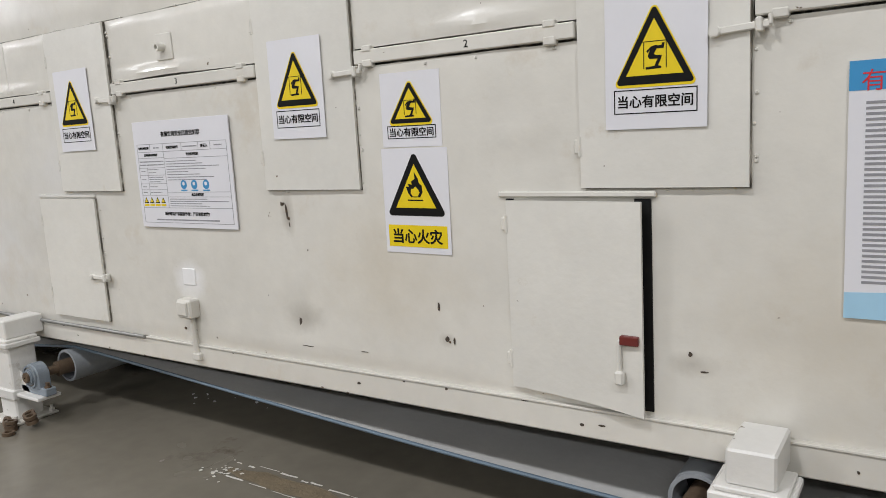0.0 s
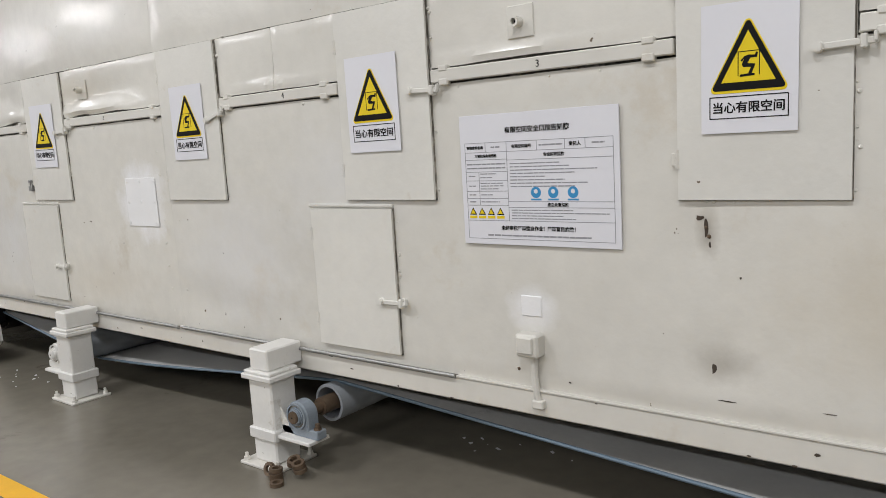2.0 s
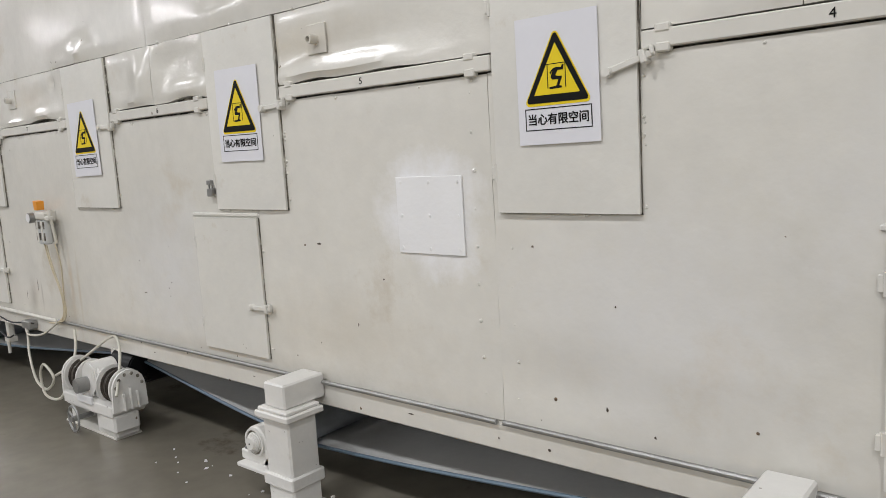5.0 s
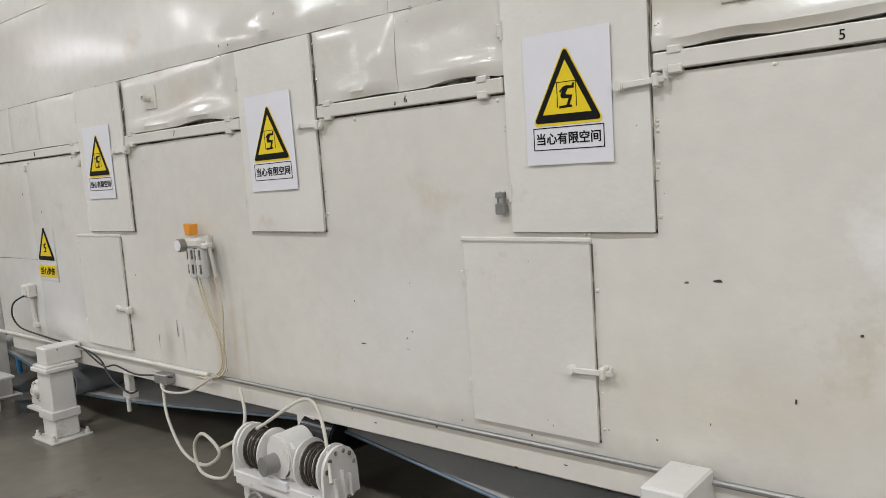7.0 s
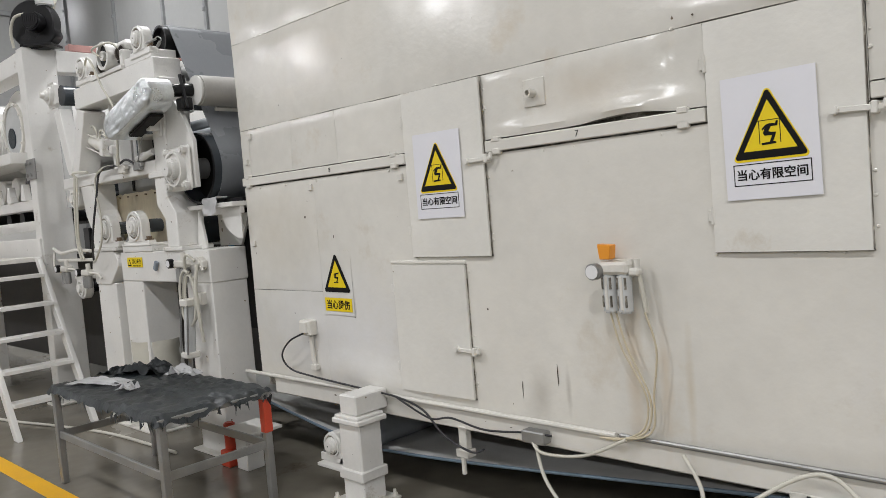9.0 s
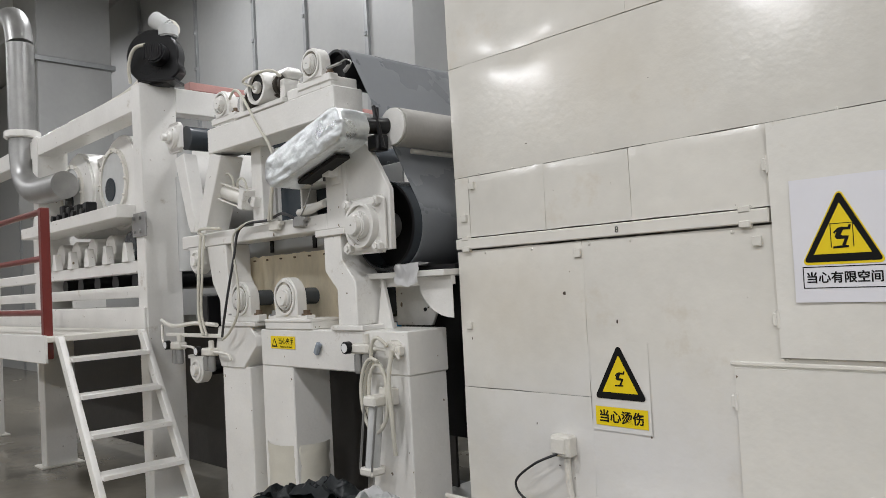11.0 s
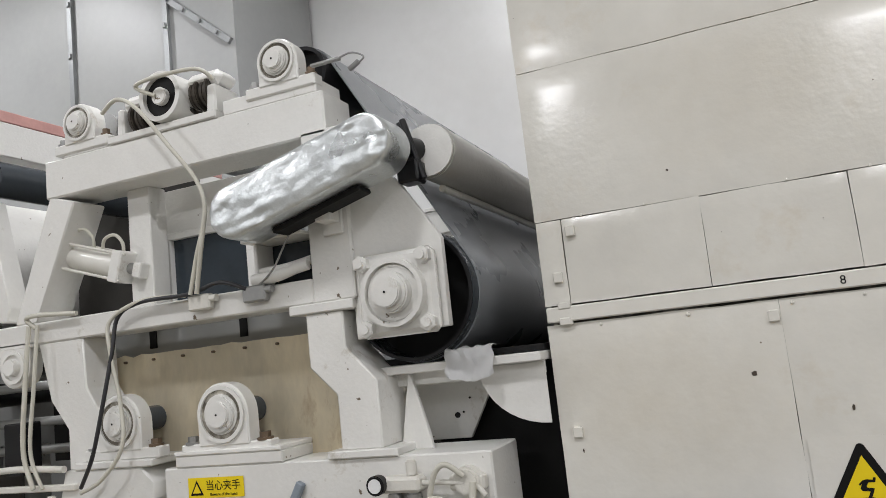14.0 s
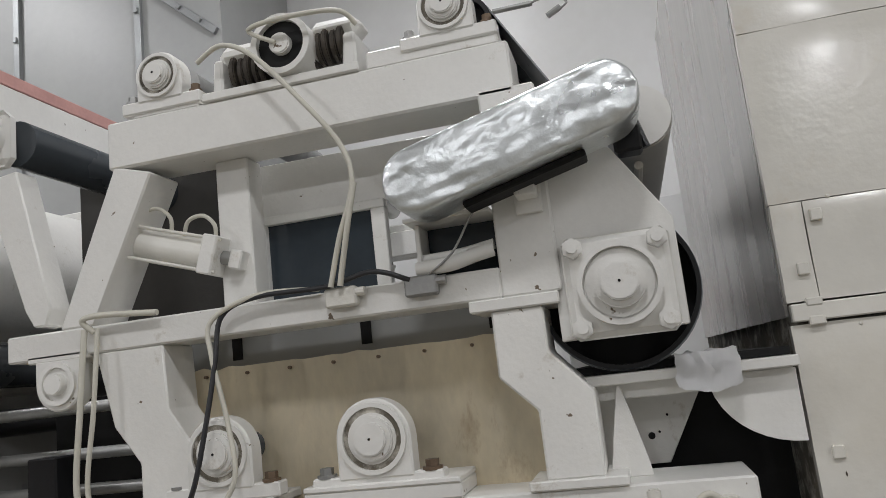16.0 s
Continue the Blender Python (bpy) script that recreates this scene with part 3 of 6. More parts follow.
def latch(parent, x, z, tilt=0.0):
    m = pose(x, 0, z, 0, tilt, 0)
    bm = B()
    box(bm, -0.10, 0.055, -0.031, -0.023, -0.010, 0.010, 0.003, m)
    la = part("latch", bm, CREAM_DOOR, parent)
    bm = B()
    cyl(bm, m @ Vector((-0.095, -0.040, 0)), m @ Vector((-0.095, 0.0, 0)), 0.016, 12, bev=0.003)
    part("bolt", bm, CREAM_DOOR, la)
    bm = B()
    box(bm, 0.012, 0.030, -0.040, 0.0, -0.020, 0.020, 0.004, m)
    box(bm, 0.045, 0.055, -0.038, -0.02, -0.005, 0.024, 0.003, m)
    part("keeper", bm, CREAM_DOOR, la)


def slab(x0, x1, z0, z1, y0, y1, seed):
    """A thin door leaf, slightly uneven."""
    nx, nz = 10, 12
    bm = B()
    f = [[bm.verts.new((x0 + (x1 - x0) * i / nx, y0 + 0.003 * noise.noise(Vector((i * 0.4, seed * 3.1, j * 0.4))), z0 + (z1 - z0) * j / nz)) for i in range(nx + 1)] for j in range(nz + 1)]
    for j in range(nz):
        for i in range(nx):
            bm.faces.new((f[j][i], f[j][i + 1], f[j + 1][i + 1], f[j + 1][i]))
    rim = f[0] + [r[-1] for r in f[1:]] + f[-1][-2::-1] + [r[0] for r in f[-2:0:-1]]
    back = [bm.verts.new((v.co.x, y1, v.co.z)) for v in rim]
    for i in range(len(rim)):
        k = (i + 1) % len(rim)
        bm.faces.new((rim[i], back[i], back[k], rim[k]))
    bm.faces.new(back[::-1])
    return bm


def upper_door(x, seed):
    d = thing("access_door", x, WY, 1.26, "cream sheet-metal access door with side latch, shut", "access door", "upper oven doors")
    h = 0.80
    part("door_leaf", slab(-DW + 0.004, DW - 0.005, 0.0, h, -0.016, -0.004, seed), CREAM_DOOR, d)
    # dark strip imitates the shaded gap right of and below the leaf
    bm = B()
    box(bm, DW - 0.012, DW - 0.0025, -0.006, 0.003, -0.002, h + 0.002, 0)
    box(bm, -DW, DW - 0.0025, -0.006, 0.003, -0.0025, 0.006, 0)
    part("seal", bm, DARKJOINT, d, "dark uneven strip in place of the gap beside the leaf")
    hinge(d, -DW + 0.002, 0.13)
    hinge(d, -DW + 0.002, 0.66)
    latch(d, DW + 0.0, 0.435, random.uniform(-4, 3) if seed != 3 else -16)
    return d


def lower_door(x, seed):
    d = thing("access_door", x, WY, 0.58, "low cream sheet-metal access door with side latch, shut", "access door", "lower oven doors")
    part("door_leaf", slab(-0.25, 0.248, 0.0, 0.64, -0.016, -0.004, seed), CREAM_DOOR, d)
    # same dark strip in place of an open gap at right and bottom
    bm = B()
    box(bm, 0.240, 0.2510, -0.006, 0.003, -0.002, 0.642, 0)
    box(bm, -0.25, 0.2510, -0.006, 0.003, -0.002, 0.005, 0)
    part("seal", bm, DARKJOINT, d, "dark uneven strip in place of the gap beside the leaf")
    bm = B()
    box(bm, -0.27, 0.25, -0.009, 0.004, 0.646, 0.662, 0.004)
    part("drip_strip", bm, CREAM, d)
    hinge(d, -0.252, 0.12)
    hinge(d, -0.252, 0.52)
    latch(d, 0.26, 0.235, random.uniform(-3, 3))


for i, d in enumerate(DOORS):
    upper_door(d, i)
for i, d in enumerate((-3.845, -6.79, -9.725)):
    lower_door(d, i + 20)


def ajar_door():
    d = thing("access_door", -0.985, WY, 0.57, "low cream access door standing slightly ajar with bent lower edge", "access door", "lower oven doors")
    leaf = part("door_leaf", slab(0.0, 0.475, 0.0, 0.65, -0.016, -0.003, 31), CREAM_DOOR, d)
    for v in leaf.data.vertices:
        u = v.co.x / 0.475
        v.co.z -= (0.03 * u * u) * max(0, 1 - v.co.z / 0.3)
        v.co.y -= 0.035 * u
        v.co.x -= 0.24
    # black strips on the closed skin stand in for the unlit opening
    bm = B()
    box(bm, 0.20, 0.252, -0.004, 0.003, -0.02, 0.655, 0)
    box(bm, -0.245, -0.215, -0.003, 0.003, 0.60, 0.655, 0)
    part("opening_gap", bm, DARK, d, "black strips painting the dark gap of the open leaf")
    hinge(d, -0.242, 0.10)
    hinge(d, -0.242, 0.57)
    bm = B()
    box(bm, 0.155, 0.168, -0.062, -0.045, 0.085, 0.22, 0.004)
    box(bm, 0.148, 0.178, -0.072, -0.045, 0.075, 0.12, 0.006)
    part("handle", bm, CREAM_DOOR, d)
    bm = B()
    box(bm, 0.165, 0.225, -0.066, -0.046, 0.205, 0.235, 0.003)
    part("clamp", bm, RED, d, "dark red clamp")
    bm = B()
    box(bm, -0.27, 0.27, -0.014, 0.004, 0.66, 0.68, 0.005)
    part("drip_strip", bm, CREAM, d)


ajar_door()


# ---------------------------------------------------------------- signs
def triangle(x, z, w, h):
    return [(x - w / 2, z - h / 2), (x + w / 2, z - h / 2), (x, z + h / 2)]


def flat(poly, y):
    bm = B()
    vs = [bm.verts.new((x, y, z)) for x, z in poly]
    bm.faces.new(vs)
    r = bmesh.ops.extrude_face_region(bm, geom=bm.faces[:])
    for v in r["geom"]:
        if isinstance(v, bmesh.types.BMVert):
            v.co.y += 0.0006
    return bm


def rounded_triangle(x, z, w, h, r=0.012):
    pts = []
    for (cx, cz), a0 in zip(((x - w / 2 + 1.6 * r, z - h / 2 + r), (x + w / 2 - 1.6 * r, z - h / 2 + r), (x, z + h / 2 - 1.8 * r)), (150, 270, 30)):
        for k in range(5):
            a = radians(a0 + k * 30)
            pts.append((cx + r * math.cos(a), cz + r * math.sin(a)))
    return pts


def squiggle(x, z, s):
    """A plain bent mark that fills the middle of the triangle."""
    turns = ((-.46, .30), (-.2, .55), (.05, .62), (.42, .58), (.5, .76), (.62, .72), (.56, .42), (.15, .42), (-.02, .12), (.1, .06), (.46, .03), (.42, -.12), (.24, -.55), (.42, -.58), (.42, -.70),
             (-.5, -.74), (-.5, -.60), (.02, -.56), (.2, -.16), (-.28, -.14), (-.38, .02), (-.24, .38), (-.38, .20))
    bm = B()
    bm.faces.new([bm.verts.new((x + a * s, 0, z + c * s)) for a, c in turns])
    return bm


def outline(x0, x1, z0, z1, t, y):
    bm = B()
    for a, c, e, f in ((x0, x1, z0, z0 + t), (x0, x1, z1 - t, z1), (x0, x0 + t, z0, z1), (x1 - t, x1, z0, z1)):
        box(bm, a, c, y, y + 0.0006, e, f, 0)
    return bm


def space_sign(x, z, w, h, y, tilt=0.0, big=True):
    s = thing("warning_sign", x, y, z, "white confined space warning sign with yellow triangle", "sign", "confined space signs")
    s.matrix_basis = pose(x, y, z, 0, tilt, 0)
    part("board", box(B(), -w / 2, w / 2, -0.002, 0.0, -h / 2, h / 2, 0), SIGNWHITE, s)
    tz, tw, th = h * 0.10, w * min(0.78, h / w * 0.70), min(w * 0.74, h * 0.56)
    part("triangle_rim", flat(rounded_triangle(0, tz, tw + 0.016, th + 0.016), -0.0030), SIGNYELLOW, s)
    part("triangle", flat(rounded_triangle(0, tz, tw, th, 0.008), -0.0040), INK, s)
    part("triangle_field", flat(triangle(0, tz - 0.006 * w / 0.3, tw * 0.72, th * 0.72), -0.0050), SIGNYELLOW, s)
    ob = part("mark", squiggle(0.0, tz - th * 0.15, w * 0.165), INK, s, "plain black mark", False)
    ob.location.y = -0.0058
    bm = B()
    box(bm, -tw * 0.19, tw * 0.19, -0.0058, -0.0052, tz + th * 0.035, tz + th * 0.045, 0)
    part("bar", bm, INK, s)
    for bx in (-tw * 0.13, tw * 0.15):
        part("bar", box(B(), bx - 0.0012, bx + 0.0012, -0.0058, -0.0052, tz - th * 0.30, tz + th * 0.035, 0), INK, s)
    cz = -h * 0.30
    part("caption_frame", outline(-w * 0.41, w * 0.41, cz - h * 0.088, cz + h * 0.088, 0.003, -0.0030), INK, s)
    lettering("caption", "当心有限空间", 0.04, 0, -0.0030, cz, INK, s, w * 0.74, 0.0008)
    return s


for i, (x0, x1, z0, z1) in enumerate(((-0.86, -0.56, 1.435, 1.835), (-2.27, -1.99, 1.465, 1.85), (-3.80, -3.51, 1.465, 1.865), (-5.12, -4.835, 1.475, 1.86), (-6.745, -6.44, 1.475, 1.88), (-8.21, -7.90, 1.44, 1.855), (-9.745, -9.44, 1.445, 1.85))):
    space_sign((x0 + x1) / 2, (z0 + z1) / 2, x1 - x0, z1 - z0, WY - 0.021, (0.6, 0.4, -0.2, -0.3, 0.5, -0.7, 0.3)[i])
space_sign(-1.60, 1.545, 0.26, 0.265, WY - 0.004, 0.5)


def caption_sign(x, z, w, h, text, label, flame):
    s = thing("warning_sign", x, WY - 0.004, z, label, "sign", "yellow caption signs")
    s.matrix_basis = pose(x, WY - 0.004, z, 0, 0.5, 0)
    part("board", box(B(), -w / 2, w / 2, -0.002 if flame else -0.0006, 0.0, -h / 2, h / 2, 0), SIGNWHITE if flame else CREAM, s)
    tz, tw, th = h * 0.165, w * 0.90, h * 0.61
    part("triangle", flat(rounded_triangle(0, tz, tw, th, 0.012), -0.0030), INK, s)
    part("triangle_field", flat(triangle(0, tz - 0.008, tw * 0.68, th * 0.68), -0.0042), SIGNYELLOW, s)
    k = w * 0.21
    if flame:
        pts = [(-0.5, -0.35), (-0.3, -0.6), (0.35, -0.6), (0.55, -0.3), (0.5, 0.1), (0.3, 0.25), (0.25, 0.5), (0.0, 0.9), (0.02, 0.5), (-0.25, 0.35), (-0.2, 0.15), (-0.5, 0.2), (-0.4, 0.0), (-0.65, 0.05)]
        bm = flat([(a * k, tz - 0.012 + c * k) for a, c in pts], -0.0050)
        box(bm, -0.55 * k, 0.55 * k, -0.005, -0.0044, tz - 0.012 - 0.82 * k, tz - 0.012 - 0.74 * k, 0)
        part("flame", bm, INK, s)
        pts = [(-0.3, -0.35), (-0.15, -0.55), (0.2, -0.55), (0.35, -0.3), (0.25, -0.15), (0.05, 0.05), (-0.1, -0.1), (-0.25, -0.1)]
        part("flame_core", flat([(a * k, tz - 0.012 + c * k) for a, c in pts], -0.0060), SIGNYELLOW, s)
    else:
        ob = part("mark", squiggle(0.0, tz - th * 0.12, w * 0.16), INK, s, "plain black mark", False)
        ob.location.y = -0.0052
    cz = -h * 0.335
    part("caption_field", box(B(), -w * 0.45, w * 0.45, -0.003, -0.0024, cz - h * 0.105, cz + h * 0.105, 0), SIGNYELLOW, s)
    lettering("caption", text, 0.05, 0, -0.0036, cz, INK, s, w * 0.76, 0.0012)


caption_sign(-1.60, 1.215, 0.29, 0.385, "当心火灾", "white fire warning sign with yellow caption", True)
caption_sign(-10.455, 1.12, 0.265, 0.36, "当心烫伤", "burn warning sign with yellow caption", False)


def notice_board():
    w, h = 0.665, 0.495
    s = thing("notice_board", -2.885, WY - 0.006, 1.335, "white printed safety notice with tables of small print", "notice")
    part("board", box(B(), -w / 2, w / 2, -0.004, 0.002, -h / 2, h / 2, 0.001), SIGNWHITE, s)
    lettering("title", "有限空间安全风险告知牌", 0.03, 0.01, -0.005, 0.185, INK, s, 0.27, 0.0008)
    bm = B()
    for x0, x1, z in ((-0.31, 0.31, 0.142), (-0.31, 0.31, 0.106), (-0.12, 0.31, 0.074), (-0.31, -0.12, 0.078), (-0.31, -0.12, 0.032), (-0.31, -0.12, -0.002), (-0.31, -0.12, -0.042), (-0.31, -0.12, -0.070),
                      (-0.12, 0.31, -0.082), (-0.12, 0.31, -0.104), (-0.31, 0.31, -0.155), (-0.31, 0.31, -0.225), (-0.31, -0.12, -0.096)):
        box(bm, x0, x1, -0.0048, -0.0042, z - 0.0009, z + 0.0009, 0)
    for x, z0, z1 in ((-0.31, -0.225, 0.142), (0.31, -0.225, 0.142), (-0.12, -0.155, 0.142), (-0.215, 0.106, 0.142), (0.01, 0.106, 0.142), (0.125, 0.106, 0.142), (0.205, 0.106, 0.142), (-0.25, -0.096, 0.032)):
        box(bm, x - 0.0009, x + 0.0009, -0.0048, -0.0042, z0, z1, 0)
    tagged(part("table_ruling", bm, GREYINK, s), kind="stuff")
    rnd = random.Random(4)

    def words(bm, x0, x1, z, t):
        x = x0
        while x < x1:
            e = min(x1, x + rnd.uniform(0.008, 0.03))
            box(bm, x, e, -0.0048, -0.0042, z - t, z + t, 0)
            x = e + rnd.uniform(0.0015, 0.004)

    bm = B()
    for i, x1 in enumerate((0.10, 0.14, 0.25, 0.16, 0.04, 0.12, 0.21, 0.16)):
        words(bm, -0.108, x1, 0.060 - i * 0.0122, 0.0019)
    for i, x1 in enumerate((0.15, 0.29, 0.11, 0.16)):
        words(bm, -0.108, x1, -0.114 - i * 0.0105, 0.0018)
    words(bm, -0.303, -0.128, 0.061, 0.0026)
    words(bm, -0.303, -0.128, 0.046, 0.0026)
    for x1, z in ((-0.17, 0.024), (-0.19, 0.010), (-0.14, -0.012), (-0.14, -0.022), (-0.16, -0.033), (-0.19, -0.056), (-0.16, -0.083)):
        words(bm, -0.244, x1, z, 0.0018)
    for z in (0.016, -0.022, -0.056, -0.083):
        words(bm, -0.298, -0.268, z, 0.002)
    for x0, x1 in ((-0.19, -0.15), (0.02, 0.115), (0.23, 0.28)):
        words(bm, x0, x1, 0.124, 0.0028)
    words(bm, -0.22, 0.22, -0.211, 0.0030)
    tagged(part("small_print", bm, GREYINK, s), kind="stuff")
    for text, x, z, wd in (("有限空间名称", -0.263, 0.124, 0.078), ("有限空间编号", -0.055, 0.124, 0.085), ("责任人", 0.165, 0.124, 0.048), ("主要危险有害因素", -0.215, 0.092, 0.10), ("安全防范措施", 0.08, 0.090, 0.085),
                           ("应急处置措施", 0.09, -0.093, 0.085), ("未经审批严禁擅自作业！严禁盲目施救！", 0.0, -0.182, 0.315)):
        lettering("heading", text, 0.014, x, -0.005, z, INK, s, wd, 0.0004)
    for x in (0.0, 0.072, 0.152):
        bm = B()
        cyl(bm, (x, -0.0048, -0.048), (x, -0.003, -0.048), 0.021, 20)
        ic = part("round_mark", bm, SIGNBLUE, s, "blue round mark")
        bm = B()
        cyl(bm, (x, -0.0056, -0.044), (x, -0.003, -0.044), 0.009, 6)
        part("round_mark_field", bm, SIGNWHITE, ic)
        bm = B()
        box(bm, x - 0.022, x + 0.022, -0.0048, -0.0042, -0.077, -0.071, 0)
        part("mark_caption", bm, SIGNBLUE, ic)
    for i in range(4):
        x = -0.285 + i * 0.042
        tr = part("mini_triangle", flat(triangle(x, -0.119, 0.033, 0.028), -0.005), INK, s)
        part("mini_field", flat(triangle(x, -0.120, 0.022, 0.018), -0.0058), SIGNYELLOW, tr)
        part("mini_caption", box(B(), x - 0.017, x + 0.017, -0.005, -0.004, -0.147, -0.137, 0), SIGNYELLOW, tr)


notice_board()


def blue_poster():
    s = thing("rules_poster", 0.19, WY - 0.005, 1.235, "blue and white rules poster with small print", "poster")
    part("board", box(B(), -0.40, 0.40, -0.002, 0.001, -0.33, 0.345, 0), SIGNWHITE, s)
    part("header_band", box(B(), -0.40, 0.40, -0.003, -0.0022, 0.27, 0.345, 0), SIGNBLUE, s)
    lettering("title", "有限", 0.058, -0.315, -0.0036, 0.295, SIGNRED, s)
    bm = B()
    for i in range(34):
        box(bm, -0.36, 0.3 - 0.25 * ((i * 7) % 5) / 5, -0.003, -0.0024, 0.235 - i * 0.0142, 0.242 - i * 0.0142, 0)
    part("small_print", bm, GREYINK, s)
    part("footer_wave", flat([(-0.40, -0.33), (0.40, -0.33), (0.40, -0.24), (0.1, -0.27), (-0.2, -0.25), (-0.40, -0.26)], -0.0031), PALEBLUE, s)


blue_poster()


def cover_patch():
    s = thing("cover_plate", -5.535, WY - 0.006, 1.245, "freshly painted bright white square cover plate", "cover plate")
    part("plate", box(B(), -0.155, 0.155, 0.001, 0.006, -0.14, 0.14, 0.001), PATCH, s)
    for x in (-0.135, 0.0, 0.135):
        for z in (-0.12, 0.0, 0.12):
            bm = B()
            cyl(bm, (x + 0.01 * z, -0.003, z), (x + 0.01 * z, 0.003, z), 0.0055, 8)
            part("screw", bm, PATCH, s)


cover_patch()


def port(x, z):
    s = thing("test_port", x, WY, z, "small square plate with a capped pipe stub", "test port", "oven test ports")
    part("plate", box(B(), -0.05, 0.06, -0.006, 0.003, -0.055, 0.06, 0.002), CREAM, s)
    bm = B()
    ring(bm, (0, -0.045, 0.0), (0, 0.0, 0.0), 0.019, 0.011, 16)
    p = part("stub", bm, CREAM, s)
    bm = B()
    cyl(bm, (0, -0.02, 0), (0, 0, 0), 0.011, 12)
    part("bore", bm, DARK, p)


port(-9.02, 1.94)
port(-6.02 - 0.05, 1.93)
port(-2.93, 1.90)


def padlock(x, z):
    bm = B()
    box(bm, -0.02, 0.02, -0.03, -0.006, -0.045, -0.008, 0.004)
    tube(bm, [(-0.012, -0.018, -0.01), (-0.012, -0.018, 0.018), (0, -0.018, 0.03), (0.012, -0.018, 0.018), (0.012, -0.018, -0.01)], 0.0035, 6, 4)
    box(bm, -0.016, 0.016, -0.03, 0.004, 0.01, 0.03, 0.002)
    ob = single("padlock", bm, STEEL, "grey padlock on a hasp beside a door", "padlock")
    ob.location = (x, WY, z)


padlock(-6.865, 1.365)


def socket_box(x, z, label):
    s = thing("socket_box", x, WY, z, label, "socket box")
    part("housing", box(B(), -0.05, 0.05, -0.055, 0.004, -0.045, 0.045, 0.008), WORN, s)
    part("cover", box(B(), -0.042, 0.03, -0.064, -0.05, -0.03, 0.036, 0.005), WORN, s)
    bm = B()
    tube(bm, [(0.012, -0.02, -0.045), (0.012, -0.02, -0.12), (0.02, -0.02, -0.20), (0.03, -0.015, -0.235)], 0.014, 10, 4)
    part("conduit", bm, WORN, s)
    part("foot_clip", box(B(), 0.0, 0.05, -0.035, 0.004, -0.25, -0.215, 0.005), WORN, s)


socket_box(-2.93, 0.71, "old cream socket box with conduit stub")
socket_box(-10.735, 0.86, "cream socket box with a black cable plugged in")
single("wall_patch", box(B(), -2.975, -2.885, WY - 0.004, WY + 0.004, 0.815, 0.895, 0.003), PATCH, "rough square filler patch on the oven wall", "patch")


def cable(name, pts, r, mat, label, category="cable", group=""):
    return single(name, tube(B(), pts, r, 12, 8), mat, label, category, group)


cable("power_cable", [(-10.745, WY - 0.06, 0.83), (-10.85, WY - 0.09, 0.78), (-10.98, WY - 0.06, 0.68), (-10.93, WY - 0.04, 0.60), (-10.7, WY - 0.04, 0.575), (-10.3, WY - 0.04, 0.555), (-10.0, WY - 0.05, 0.545), (-9.8, WY - 0.05, 0.50), (-9.66, WY - 0.06, 0.40), (-9.5, WY - 0.05, 0.34), (-9.42, WY - 0.04, 0.36)], 0.0055, CABLE, "black cable from the socket along the oven foot")
cable("power_cable", [(-10.0, WY - 0.05, 0.545), (-9.75, WY - 0.06, 0.47), (-9.6, WY - 0.06, 0.49), (-9.4, WY - 0.05, 0.46), (-9.15, WY - 0.05, 0.485), (-9.02, WY - 0.05, 0.49)], 0.005, CABLE, "black cable draped along the oven foot")


def filter_regulator():
    s = thing("air_filter_regulator", -8.645, WY, 1.15, "white air filter regulator with gauge and orange cap", "air regulator")
    bm = B()
    box(bm, -0.075, 0.06, -0.085, -0.025, 0.035, 0.085, 0.012)
    part("body", bm, WORN, s)
    part("bracket", box(B(), -0.05, 0.05, -0.03, 0.003, 0.02, 0.09, 0.004), WORN, s)
    for x in (-0.035, 0.03):
        bm = B()
        cyl(bm, (x, -0.055, 0.04), (x, -0.055, -0.115), 0.029, 18, bev=0.008)
        bowl = part("bowl", bm, CLEAR, s, "cloudy grey bowl with slotted guard")
        part("guard_rib", box(B(), x - 0.006, x + 0.006, -0.087, -0.08, -0.10, 0.03, 0.002), WORN, bowl)
        for a in (-0.017, 0.017):
            part("slot", box(B(), x + a - 0.003, x + a + 0.003, -0.084, -0.076, -0.02, 0.025, 0), DARKJOINT, bowl)
            part("slot", box(B(), x + a - 0.003, x + a + 0.003, -0.084, -0.076, -0.09, -0.045, 0), DARKJOINT, bowl)
    bm = B()
    cyl(bm, (-0.075, -0.115, 0.05), (-0.075, -0.08, 0.05), 0.033, 20, bev=0.004)
    g = part("gauge", bm, STEEL, s)
    bm = B()
    cyl(bm, (-0.075, -0.117, 0.05), (-0.075, -0.11, 0.05), 0.027, 20)
    part("dial", bm, PAPER, g)
    bm = B()
    prism(bm, [(-0.06, 0.095), (-0.015, 0.095), (-0.008, 0.15), (-0.068, 0.155)], -0.08, -0.035, 0.003)
    part("cap", bm, ORANGE, s, "bright orange cap")
    bm = B()
    cyl(bm, (0.085, -0.05, 0.095), (0.085, -0.05, 0.045), 0.011, 10)
    box(bm, 0.055, 0.10, -0.075, -0.03, 0.03, 0.06, 0.008)
    part("valve", bm, WORN, s)
    bm = B()
    tube(bm, [(0.09, -0.05, 0.04), (0.10, -0.045, -0.03), (0.108, -0.04, -0.11)], 0.009)
    part("outlet", bm, HOSE, s)


filter_regulator()
